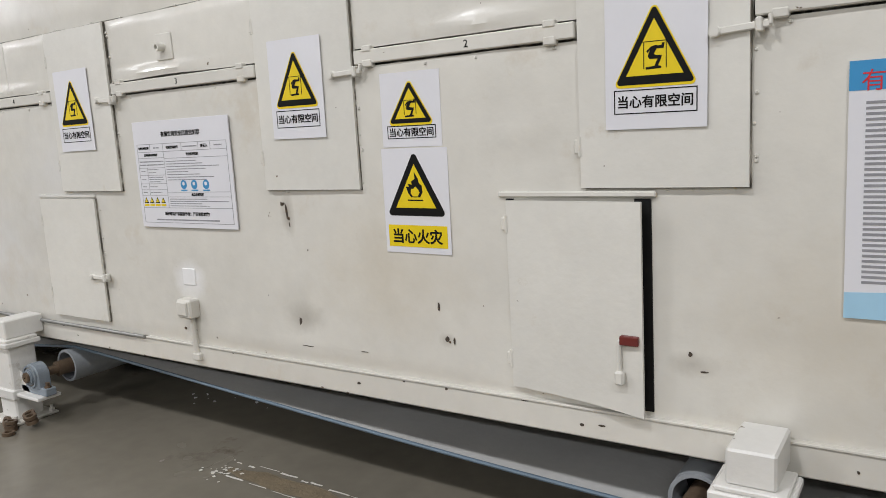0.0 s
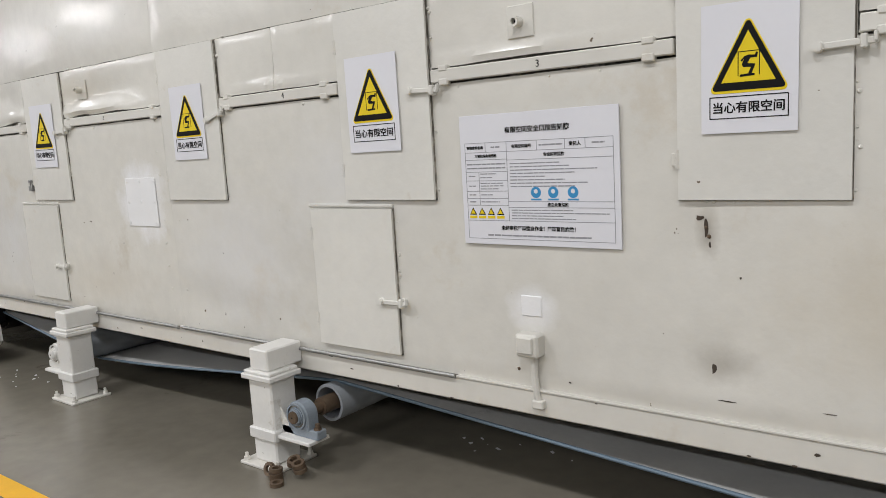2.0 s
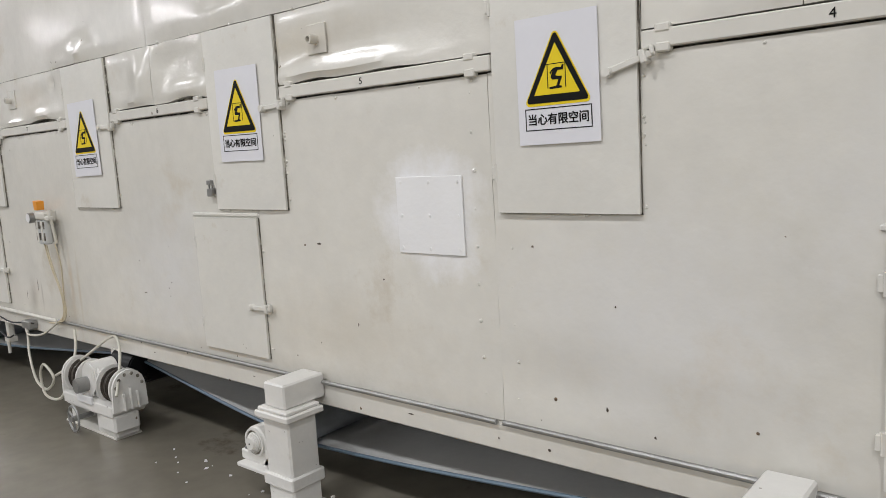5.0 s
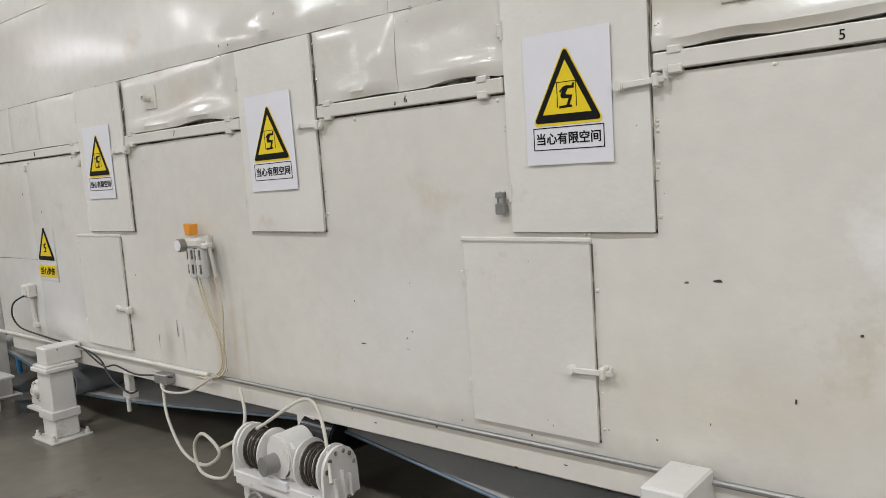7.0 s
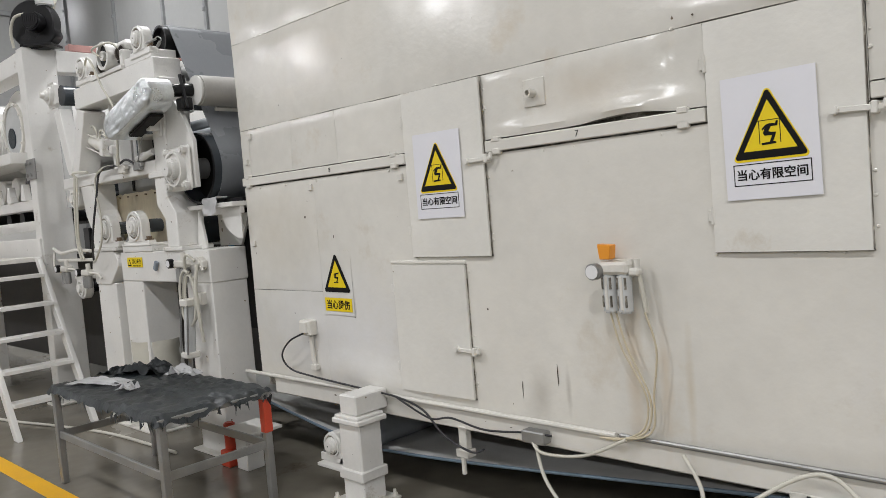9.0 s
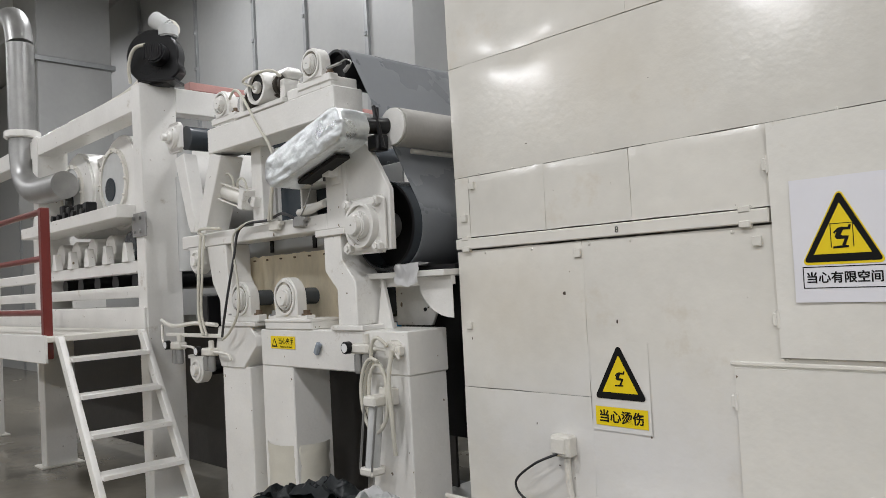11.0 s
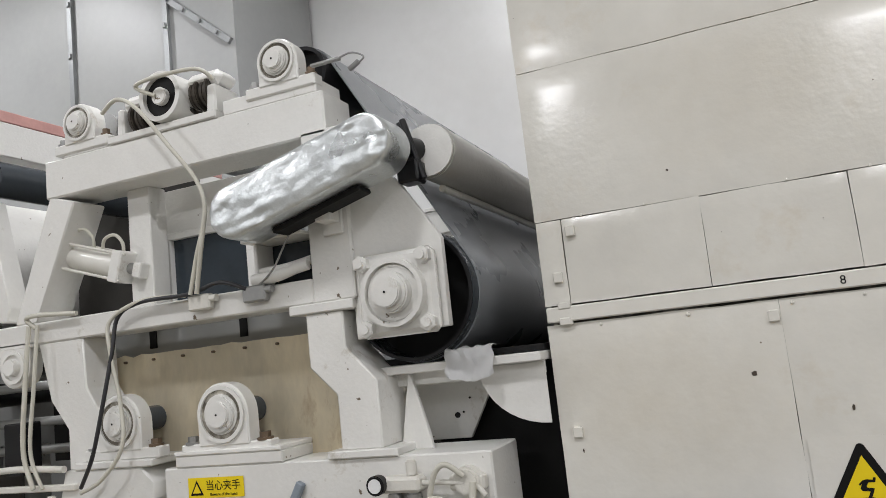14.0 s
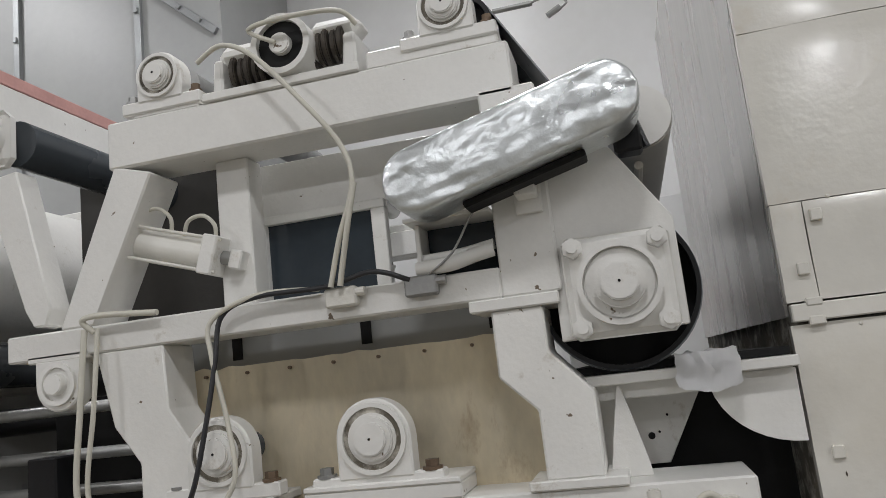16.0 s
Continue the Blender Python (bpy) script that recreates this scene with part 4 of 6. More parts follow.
for k, (a, c) in enumerate(((-8.69, -8.585), (-8.665, -8.57), (-8.54, -8.55))):
    cable("air_hose", [(a, WY - 0.05, 1.04), (a + 0.035, WY - 0.045, 0.90), (c + 0.02, WY - 0.04, 0.72), (c + 0.01, WY - 0.035, 0.60), (c - 0.05, WY - 0.04, 0.545), (-8.72 - 0.03 * k, WY - 0.045, 0.52)], 0.0042, YELLOWHOSE, "thin cream air hose hanging from the regulator", "hose", "regulator hoses")
cable("air_hose", [(-8.66, WY - 0.05, 0.53), (-8.85, WY - 0.07, 0.44), (-9.05, WY - 0.08, 0.42), (-9.12, WY - 0.06, 0.46)], 0.007, HOSE, "cream air hose looping below the oven foot", "hose", "floor hoses")
cable("air_hose", [(-9.10, WY - 0.06, 0.45), (-9.02, WY - 0.1, 0.30), (-8.8, WY - 0.16, 0.17), (-8.55, WY - 0.2, 0.16), (-8.38, WY - 0.22, 0.26), (-8.5, WY - 0.22, 0.33), (-8.62, WY - 0.2, 0.24), (-8.58, WY - 0.2, 0.12), (-8.42, WY - 0.18, 0.12), (-8.33, WY - 0.16, 0.25), (-8.33, WY - 0.1, 0.40), (-8.42, WY - 0.05, 0.51)], 0.008, HOSE, "cream air hose curling over the floor beside the winch", "hose", "floor hoses")
cable("air_hose", [(-8.4, WY - 0.2, 0.27), (-8.2, WY - 0.12, 0.38), (-8.02, WY - 0.05, 0.50), (-7.9, WY - 0.05, 0.525), (-7.78, WY - 0.1, 0.44), (-7.62, WY - 0.22, 0.28)], 0.008, HOSE, "cream air hose arching over the winch", "hose", "floor hoses")
bm = B()
box(bm, -9.17, -9.05, WY - 0.07, WY - 0.012, 0.445, 0.50, 0.005)
single("junction_clip", bm, STEEL, "small grey hose clip under the oven edge", "clip")
bm = B()
box(bm, -9.60, -9.55, WY - 0.02, WY + 0.02, 0.33, 0.44, 0.004)
box(bm, -9.615, -9.535, WY - 0.03, WY + 0.03, 0.29, 0.33, 0.004)
cyl(bm, (-9.575, WY - 0.02, 0.29), (-9.575, WY - 0.02, 0.21), 0.012, 8)
single("hanger_bracket", bm, WORN, "white bracket hanging under the oven edge", "bracket")


# ---------------------------------------------------------------- supports, rollers and belt under the oven
def pillow(parent, x, y, z, r, mat, face=-1, label=""):
    """A pillow block with its shaft end, axis along y, standing on z - r - 0.03."""
    bm = B()
    k = 14
    arc = [(x + r * math.cos(math.pi * i / k), z + r * math.sin(math.pi * i / k)) for i in range(k + 1)]
    prism(bm, [(x + r, z - r)] + arc + [(x - r, z - r)], y - 0.035, y + 0.035, 0.006)
    box(bm, x - 1.75 * r, x + 1.75 * r, y - 0.03, y + 0.03, z - r - 0.032, z - r + 0.012, 0.005)
    p = part("bearing", bm, mat, parent, label)
    bm = B()
    ring(bm, (x, y - 0.046, z), (x, y, z), r * 0.90, r * 0.78, 30)
    part("race", bm, mat, p)
    bm = B()
    cyl(bm, (x, y - 0.038, z), (x, y, z), r * 0.78, 28)
    part("groove", bm, DARKJOINT, p, "dirty groove")
    bm = B()
    ring(bm, (x, y - 0.043, z), (x, y, z), r * 0.64, r * 0.56, 28)
    cyl(bm, (x, y - 0.056, z), (x, y, z), r * 0.57, 26, bev=0.004)
    part("inner_ring", bm, mat, p)
    bm = B()
    cyl(bm, (x, y - 0.068, z), (x, y, z), r * 0.42, 22, bev=0.003)
    part("shaft_end", bm, mat if mat is WHITE else RUST, p)
    bm = B()
    cyl(bm, (x, y - 0.0695, z), (x, y - 0.06, z), 0.004, 8)
    part("centre_mark", bm, DARK, p)
    for s in (-1, 1):
        bm = B()
        cyl(bm, (x + s * 1.42 * r, y - 0.004, z - r + 0.01), (x + s * 1.42 * r, y - 0.004, z - r + 0.020), 0.26 * r, 14)
        cyl(bm, (x + s * 1.42 * r, y - 0.004, z - r + 0.01), (x + s * 1.42 * r, y - 0.004, z - r + 0.040), 0.18 * r, 6)
        part("bolt", bm, RUST if s > 0 else STEEL, p)
    return p


def support(x, side, blue):
    s = thing("support_stand", x, 2.09, 0, "white-painted steel support stand bolted to the floor", "support stand", "oven supports")
    part("foot_plate", box(B(), -0.14, 0.14, -0.125, 0.125, 0, 0.014, 0.003), WORN, s)
    part("column", box(B(), -0.082, 0.082, -0.075, 0.075, 0.014, 0.425, 0.008), WHITE, s)
    part("sleeve", box(B(), -0.095, 0.095, -0.088, 0.088, 0.13, 0.185, 0.006), WHITE, s)
    part("cap_plate", box(B(), -0.108, 0.108, -0.098, 0.098, 0.425, 0.452, 0.005), WHITE, s)
    part("cap_plate", box(B(), -0.095, 0.095, -0.088, 0.088, 0.452, 0.468, 0.004), WHITE, s)
    part("head_block", box(B(), -0.066, 0.066, -0.07, 0.146, 0.468, 0.572, 0.007), WHITE, s)
    for a in (-1, 1):
        for c in (-1, 1):
            bm = B()
            cyl(bm, (a * 0.115, c * 0.1, 0.012), (a * 0.115, c * 0.1, 0.05), 0.009, 8)
            cyl(bm, (a * 0.115, c * 0.1, 0.014), (a * 0.115, c * 0.1, 0.03), 0.017, 6)
            part("anchor_bolt", bm, WORN, s)
    bm = B()
    x0, x1 = sorted((side * 0.08, side * 0.31))
    box(bm, x0, x1, -0.07, 0.06, 0.150, 0.168, 0.003)
    part("bracket", bm, WHITE, s)
    bm = B()
    prism(bm, [(side * 0.082, 0.168), (side * 0.17, 0.168), (side * 0.082, 0.29)], -0.03, -0.02, 0.001)
    part("gusset", bm, WHITE, s)
    pillow(s, side * 0.205, 0.0, 0.27, 0.07, BLUEGREY if blue else WHITE)
    return s


SUP = ((-0.40, -1, False), (-4.31, 1, True), (-6.24, -1, False), (-10.17, -1, False))
for x, side, blue in SUP:
    support(x, side, blue)
ROLL_X = []
for x, side, blue in SUP:
    rx = x + side * 0.205
    ROLL_X.append(rx)
    r = thing("guide_roller", rx, 2.2, 0.27, "grey tubular guide roller with open end under the oven", "roller", "belt rollers")
    bm = B()
    ring(bm, (0, 0.06, 0), (0, 2.6, 0), 0.092, 0.078, 32)
    part("tube", bm, PIPEGREY, r)
    bm = B()
    cyl(bm, (0, -0.08, 0), (0, 0.3, 0), 0.026, 14)
    cyl(bm, (0, 0.0, 0), (0, 0.14, 0), 0.042, 16)
    part("shaft", bm, RUST, r)
    bm = B()
    cyl(bm, (0, 0.22, 0), (0, 0.24, 0), 0.08, 28)
    part("end_disc", bm, DARK, r)


def belt_under():
    nodes = ((-11.9, 0.40), (-10.375, 0.178), (-8.0, 0.385), (-6.405, 0.178), (-4.105, 0.366), (-0.605, 0.178), (3.0, 0.37))
    path = []
    for (xa, za), (xb, zb) in zip(nodes, nodes[1:]):
        k = 16
        for i in range(k):
            u = i / k
            s = u * u * (3 - 2 * u)
            path.append((xa + (xb - xa) * u, za + (zb - za) * (0.75 * u + 0.25 * s) - 0.012 * 4 * u * (1 - u)))
    bm = B()
    prev = None
    for x, z in path:
        cur = [bm.verts.new((x, 2.33, z)), bm.verts.new((x, 4.75, z)), bm.verts.new((x, 4.75, z - 0.006)), bm.verts.new((x, 2.33, z - 0.006))]
        if prev:
            for j in range(4):
                bm.faces.new((prev[j], cur[j], cur[(j + 1) % 4], prev[(j + 1) % 4]))
        prev = cur
    b = thing("conveyor_belt", -4, 3.5, 0.3, "grey return belt with blue edge zigzagging round rollers", "conveyor belt")
    p = part("belt", bm, RETURNBELT, b)
    p.matrix_parent_inverse = b.matrix_basis.inverted()
    e = part("belt_edge", tube(B(), [(x, 2.325, z - 0.003) for x, z in path], 0.008, 6, 1), BELTBLUE, b, "blue sealed belt edge")
    e.matrix_parent_inverse = b.matrix_basis.inverted()


belt_under()


bm = B()
cyl(bm, (-8.0, 2.30, 0.285), (-8.0, 4.8, 0.285), 0.092, 30)
cyl(bm, (-8.0, 2.22, 0.285), (-8.0, 2.3, 0.285), 0.03, 12)
single("guide_roller", bm, BLACK, "black guide roller behind the winch", "roller", "belt rollers")
single("roller_bracket", box(B(), -8.06, -7.94, 2.235, 2.265, 0.23, 0.44, 0.004), WORN, "steel hanger for the guide roller", "bracket")


def washers():
    rnd = random.Random(6)
    for x, y, z, tilt in ((-4.14, 1.93, 0.0, 0), (-4.14, 1.93, 0.018, 4), (-4.145, 1.935, 0.037, -5), (-4.09, 1.89, 0.0, 0), (-4.20, 1.95, 0.03, 70), (-4.11, 2.02, 0.045, 20), (-4.13, 2.03, 0.02, 0), (-4.05, 2.0, 0.02, 10), (-4.06, 2.0, 0.045, 14)):
        bm = B()
        ring(bm, (0, 0, 0), (0, 0, 0.017), 0.032, 0.018, 16)
        ob = single("steel_washer", bm, RUST, "oily brown steel washer on the stand foot", "washer", "loose washers")
        ob.matrix_basis = pose(x, y, z + (0.014 if y > 1.96 else 0.001), tilt, 0, 0)


washers()


def winch():
    w = thing("winch", -7.98, 2.13, 0, "small white-painted two-drum winch on a floor plate", "winch", rz=0)
    part("floor_plate", box(B(), -0.50, 0.34, -0.10, 0.10, 0, 0.014, 0.003), WORN, w)
    bm = B()
    box(bm, -0.40, -0.34, -0.09, 0.08, 0.014, 0.16, 0.006)
    part("pedestal", bm, WHITE, w)
    bm = B()
    box(bm, 0.06, 0.36, -0.10, 0.08, 0.014, 0.15, 0.012)
    part("pedestal", bm, WHITE, w)
    part("gear_case", box(B(), 0.16, 0.40, -0.125, 0.07, 0.055, 0.17, 0.015), WHITE, w)
    bm = B()
    prism(bm, [(-0.42, 0.205), (-0.36, 0.155), (0.36, 0.155), (0.42, 0.205), (0.42, 0.235), (-0.42, 0.235)], -0.13, 0.13, 0.006)
    part("cradle", bm, WHITE, w)
    part("front_lip", box(B(), -0.40, 0.40, -0.135, -0.12, 0.165, 0.235, 0.005), WHITE, w)
    for x0, x1 in ((-0.425, -0.405), (0.405, 0.425)):
        k = 10
        arc = [(0.125 * math.cos(math.pi * i / k), 0.33 + 0.125 * math.sin(math.pi * i / k)) for i in range(k + 1)]
        bm = B()
        a = [bm.verts.new((x0, y, z)) for y, z in [(0.13, 0.2)] + arc + [(-0.13, 0.2)]]
        c = [bm.verts.new((x1, y, z)) for y, z in [(0.13, 0.2)] + arc + [(-0.13, 0.2)]]
        bm.faces.new(a)
        bm.faces.new(c[::-1])
        for i in range(len(a)):
            j = (i + 1) % len(a)
            bm.faces.new((a[i], c[i], c[j], a[j]))
        e = part("end_plate", bm, WHITE, w)
        bm = B()
        for i in range(6):
            an = math.pi * (0.08 + 0.84 * i / 5)
            sx = x1 if x1 > 0 else x0
            cyl(bm, (sx - 0.004, 0.1 * math.cos(an), 0.33 + 0.1 * math.sin(an)), (sx + 0.006, 0.1 * math.cos(an), 0.33 + 0.1 * math.sin(an)), 0.012, 8)
        part("bolt", bm, DARKJOINT, e)
        bm = B()
        for yy in (-0.05, 0.0, 0.05):
            s = 1 if x1 > 0 else -1
            sx = x1 if x1 > 0 else x0
            box(bm, min(sx, sx + s * 0.03), max(sx, sx + s * 0.03), yy - 0.006, yy + 0.006, 0.2, 0.31 + (0.03 if yy == 0 else 0), 0.002)
        part("rib", bm, WHITE, e)
    for x0, x1 in ((-0.37, -0.17), (0.17, 0.37)):
        bm = B()
        cyl(bm, (x0, 0, 0.33), (x1, 0, 0.33), 0.095, 28)
        d = part("drum", bm, WORN, w)
        bm = B()
        for i in range(5):
            u = x0 + 0.03 + i * 0.034
            cyl(bm, (u, 0, 0.33), (u + 0.024, 0, 0.33), 0.112 - 0.008 * (i % 2), 26, bev=0.006)
        part("rope_layers", bm, SPOOL, d, "brown wound rope")
        for u in (x0, x1):
            bm = B()
            cyl(bm, (u - 0.008, 0, 0.33), (u + 0.008, 0, 0.33), 0.128, 28, bev=0.003)
            part("flange", bm, WHITE, d)
    bm = B()
    box(bm, -0.13, 0.12, -0.09, 0.10, 0.235, 0.44, 0.03)
    cyl(bm, (-0.0, -0.10, 0.36), (-0.0, 0.10, 0.36), 0.115, 24, bev=0.01)
    g = part("gearbox", bm, WHITE, w)
    bm = B()
    cyl(bm, (-0.03, -0.19, 0.33), (-0.03, -0.08, 0.33), 0.05, 20, bev=0.004)
    part("shaft_cover", bm, STEEL, g)
    bm = B()
    cyl(bm, (-0.05, 0.16, 0.42), (0.2, 0.2, 0.40), 0.09, 22, bev=0.01)
    part("motor", bm, BLACK, w, "black motor behind the gearbox")
    part("tag", box(B(), -0.12, 0.12, -0.15, -0.132, 0.215, 0.265, 0.003), PAPER, w)
    bm = B()
    k = 28
    pts = [(-0.10 + 0.085 * math.cos(6.28319 * i / k), -0.20, 0.105 + 0.085 * math.sin(6.28319 * i / k)) for i in range(k + 1)]
    tube(bm, pts, 0.009, 8, 1)
    for i in range(3):
        an = 0.5 + i * 2.0944
        cyl(bm, (-0.10, -0.2, 0.105), (-0.10 + 0.085 * math.cos(an), -0.2, 0.105 + 0.085 * math.sin(an)), 0.007, 6)
    cyl(bm, (-0.10, -0.22, 0.105), (-0.10, -0.06, 0.105), 0.018, 12)
    part("handwheel", bm, STEEL, w, "grey handwheel")
    w.scale = (0.72, 0.76, 0.86)


winch()


def flakes(x, y, n, sx, sy, seed):
    rnd = random.Random(seed)
    bm = B()
    for _ in range(n):
        px, py, s = x + rnd.gauss(0, sx), y + rnd.gauss(0, sy), rnd.uniform(0.006, 0.028)
        vs = [bm.verts.new((px + s * rnd.uniform(0.5, 1) * math.cos(a + rnd.random()), py + s * 0.7 * math.sin(a), 0.003 + 0.004 * rnd.random())) for a in (0, 1.5, 3.0, 4.6)]
        try:
            bm.faces.new(vs)
        except ValueError:
            pass
    single("paint_flakes", bm, PAPER, "loose white paint flakes scattered on the floor", "debris", "", "stuff", False)


flakes(-7.0, 2.12, 16, 0.2, 0.10, 2)
flakes(-3.4, 2.75, 9, 0.25, 0.05, 3)


# ---------------------------------------------------------------- roll press at the oven's mouth
MY = 2.06                 # front of its frame
press = thing("roll_press", -12.4, MY, 0, "white-painted steel roll press frame with bearings and rolls", "machine")
PINV = press.matrix_basis.inverted()


def press_part(name, bm, mat=WHITE, parent=None, label=""):
    ob = part(name, bm, mat, parent or press, label)
    if parent is None:
        ob.matrix_parent_inverse = PINV
    return ob


for back in (0, 1):       # front frame and its twin at the far side
    o = back * 2.55
    y0, y1 = MY + o, MY + 0.27 + o
    bm = B()
    prism(bm, [(-12.82, 1.13), (-11.5, 1.13), (-11.5, 1.345), (-12.82, 1.345)], y0, y1, 0.006)
    press_part("bed_beam", bm)
    for a, c in ((-12.83, -12.50), (-11.84, -11.51)):
        press_part("leg", box(B(), a, c, y0 + 0.006, y1 - 0.006, 0.012, 1.132, 0.006))
        press_part("foot_plate", box(B(), a - 0.05, c + 0.05, y0 - 0.04, y1 + 0.04, 0, 0.014, 0.003), WORN)
    # stepped post that carries the big roll
    bm = B()
    prism(bm, [(-12.04, 1.37), (-11.88, 1.37), (-11.88, 1.60), (-11.99, 1.72), (-11.99, 1.85), (-12.14, 1.85), (-12.14, 1.66), (-12.04, 1.56)], y0, y1 - 0.07, 0.006)
    press_part("stepped_post", bm)
    press_part("post_foot", box(B(), -12.09, -11.82, y0 - 0.015, y1 - 0.05, 1.345, 1.372, 0.004))
    press_part("post_head", box(B(), -12.20, -11.94, y0 - 0.012, y1 - 0.06, 1.85, 1.885, 0.004))
    press_part("upper_post", box(B(), -12.10, -11.93, y0, y1 - 0.07, 1.885, 2.51, 0.006))
    # middle beam and upper trapezoid
    press_part("middle_beam", box(B(), -13.80, -12.10, y0, y1 - 0.1, 1.885, 1.975, 0.006))
    bm = B()
    prism(bm, [(-13.59, 1.975), (-13.46, 1.975), (-13.22, 2.46), (-13.36, 2.50)], y0 + 0.002, y1 - 0.1, 0.006)
    press_part("slanted_post", bm)
    press_part("top_beam", box(B(), -13.38, -11.99, y0, y1 - 0.07, 2.49, 2.655, 0.007))
    press_part("upright", box(B(), -13.05, -12.93, y0 + 0.12, y1 - 0.05, 1.97, 2.49, 0.005))
    # left hand lower leg with its bracket
    bm = B()
    prism(bm, [(-13.32, 1.36), (-12.93, 1.36), (-12.86, 1.30), (-12.86, 1.24), (-13.02, 1.10), (-13.30, 1.10), (-13.36, 1.22)], y0 - 0.01, y1 - 0.03, 0.006)
    press_part("bearing_bracket", bm)
    press_part("leg", box(B(), -13.30, -12.96, y0, y1 - 0.04, 0.012, 1.11, 0.006))
    press_part("foot_plate", box(B(), -13.35, -12.91, y0 - 0.04, y1 + 0.02, 0, 0.014, 0.003), WORN)
    bm = B()
    prism(bm, [(-13.46, 1.885), (-13.21, 1.885), (-13.20, 1.68), (-13.12, 1.56), (-13.12, 1.36), (-13.31, 1.36), (-13.31, 1.52), (-13.40, 1.64)], y0 + 0.005, y1 - 0.09, 0.006)
    press_part("stepped_post", bm)
    # roll plate and gusset
    bm = B()
    prism(bm, [(-11.95, 1.74), (-11.60, 1.75), (-11.60, 2.05), (-11.74, 2.27), (-11.80, 2.33), (-11.95, 2.33)], y0 + 0.02, y0 + 0.05, 0.003)
    press_part("roll_plate", bm)
    press_part("top_block", box(B(), -12.44, -12.02, y0 + 0.01, y1 - 0.08, 2.655, 2.715, 0.005))
    press_part("top_block", box(B(), -13.28, -13.03, y0 + 0.01, y1 - 0.08, 2.655, 2.70, 0.005))
    press_part("carriage_plate", box(B(), -13.01, -12.46, y0 - 0.01, y1 - 0.08, 2.655, 2.685, 0.004))
    bm = B()
    prism(bm, [(-11.875, 1.345), (-11.755, 1.345), (-11.77, 1.42), (-11.815, 1.60), (-11.825, 1.60)], y0 + 0.13, y0 + 0.15, 0.002)
    press_part("gusset", bm)

# flange bearing of the big roll
bm = B()
box(bm, -11.92, -11.62, MY - 0.012, MY + 0.02, 1.735, 2.025, 0.02)
fl = press_part("flange_bearing", bm)
bm = B()
ring(bm, (-11.77, MY - 0.05, 1.88), (-11.77, MY, 1.88), 0.115, 0.10, 32)
cyl(bm, (-11.77, MY - 0.035, 1.88), (-11.77, MY, 1.88), 0.10, 30, bev=0.006)
cyl(bm, (-11.77, MY - 0.075, 1.88), (-11.77, MY, 1.88), 0.07, 28, bev=0.006)
cyl(bm, (-11.77, MY - 0.10, 1.88), (-11.77, MY, 1.88), 0.052, 24, bev=0.004)
press_part("bearing_cap", bm).parent = fl
for sx in (-1, 1):
    for sz in (-1, 1):
        bm = B()
        cyl(bm, (-11.77 + sx * 0.115, MY - 0.04, 1.88 + sz * 0.112), (-11.77 + sx * 0.115, MY - 0.008, 1.88 + sz * 0.112), 0.03, 6, bev=0.003)
        cyl(bm, (-11.77 + sx * 0.115, MY - 0.05, 1.88 + sz * 0.112), (-11.77 + sx * 0.115, MY - 0.03, 1.88 + sz * 0.112), 0.016, 10)
        b = press_part("bolt", bm)
        b.parent = fl
bm = B()
cyl(bm, (-11.77, MY - 0.102, 1.88), (-11.77, MY - 0.09, 1.88), 0.004, 8)
press_part("centre_mark", bm, DARK).parent = fl

# the rolls, axes along y
bm = B()
ring(bm, (-11.78, 2.19, 1.88), (-11.78, 4.62, 1.88), 0.236, 0.226, 64)
big = press_part("big_roll", bm, ROLLGREY, None, "large dark grey rubber-covered roll")
bm = B()
cyl(bm, (-11.78, 2.30, 1.88), (-11.78, 2.32, 1.88), 0.226, 48)
press_part("end_disc", bm, DARK).parent = big
bm = B()
ring(bm, (-11.78, 2.182, 1.88), (-11.78, 2.192, 1.88), 0.234, 0.222, 64)
press_part("end_ring", bm, BLACK).parent = big
bm = B()
cyl(bm, (-11.78, 2.10, 1.88), (-11.78, 2.25, 1.88), 0.07, 24)
press_part("journal", bm, STEEL).parent = big
bm = B()
ring(bm, (-12.15, 2.20, 2.80), (-12.15, 4.62, 2.80), 0.105, 0.09, 40)
tr = press_part("top_roll", bm, BLACK, None, "black top roll")
bm = B()
cyl(bm, (-12.15, 2.24, 2.80), (-12.15, 2.26, 2.80), 0.09, 32)
press_part("end_disc", bm, DARK).parent = tr
bm = B()
cyl(bm, (-13.16, 2.2, 2.80), (-13.16, 4.6, 2.80), 0.06, 24)
press_part("guide_roll", bm, STEEL)
bm = B()
cyl(bm, (-11.645, 2.17, 2.375), (-11.645, 4.55, 2.375), 0.098, 40, bev=0.006)
wr = press_part("pale_roll", bm, ROLLPALE, None, "smooth worn grey rubber roll")
bm = B()
cyl(bm, (-11.645, 2.158, 2.375), (-11.645, 2.168, 2.375), 0.094, 36)
press_part("roll_end", bm, WHITE).parent = wr
bm = B()
cyl(bm, (-11.66, 2.30, 2.262), (-11.66, 4.5, 2.262), 0.014, 10)
press_part("scraper_strip", bm, WORN)

# belt loop from the top roll down to the big roll
bm = B()
outer = []
for i in range(15):
    a = radians(205 - i * 172 / 14)
    outer.append((-12.15 + 0.112 * math.cos(a), 2.80 + 0.112 * math.sin(a)))
for i in range(25):
    a = radians(33 - i * 205 / 24)
    outer.append((-11.78 + 0.243 * math.cos(a), 1.88 + 0.243 * math.sin(a)))
inner = []
for i in range(25):
    a = radians(33 - 205 + i * 205 / 24)
    inner.append((-11.78 + 0.2375 * math.cos(a), 1.88 + 0.2375 * math.sin(a)))
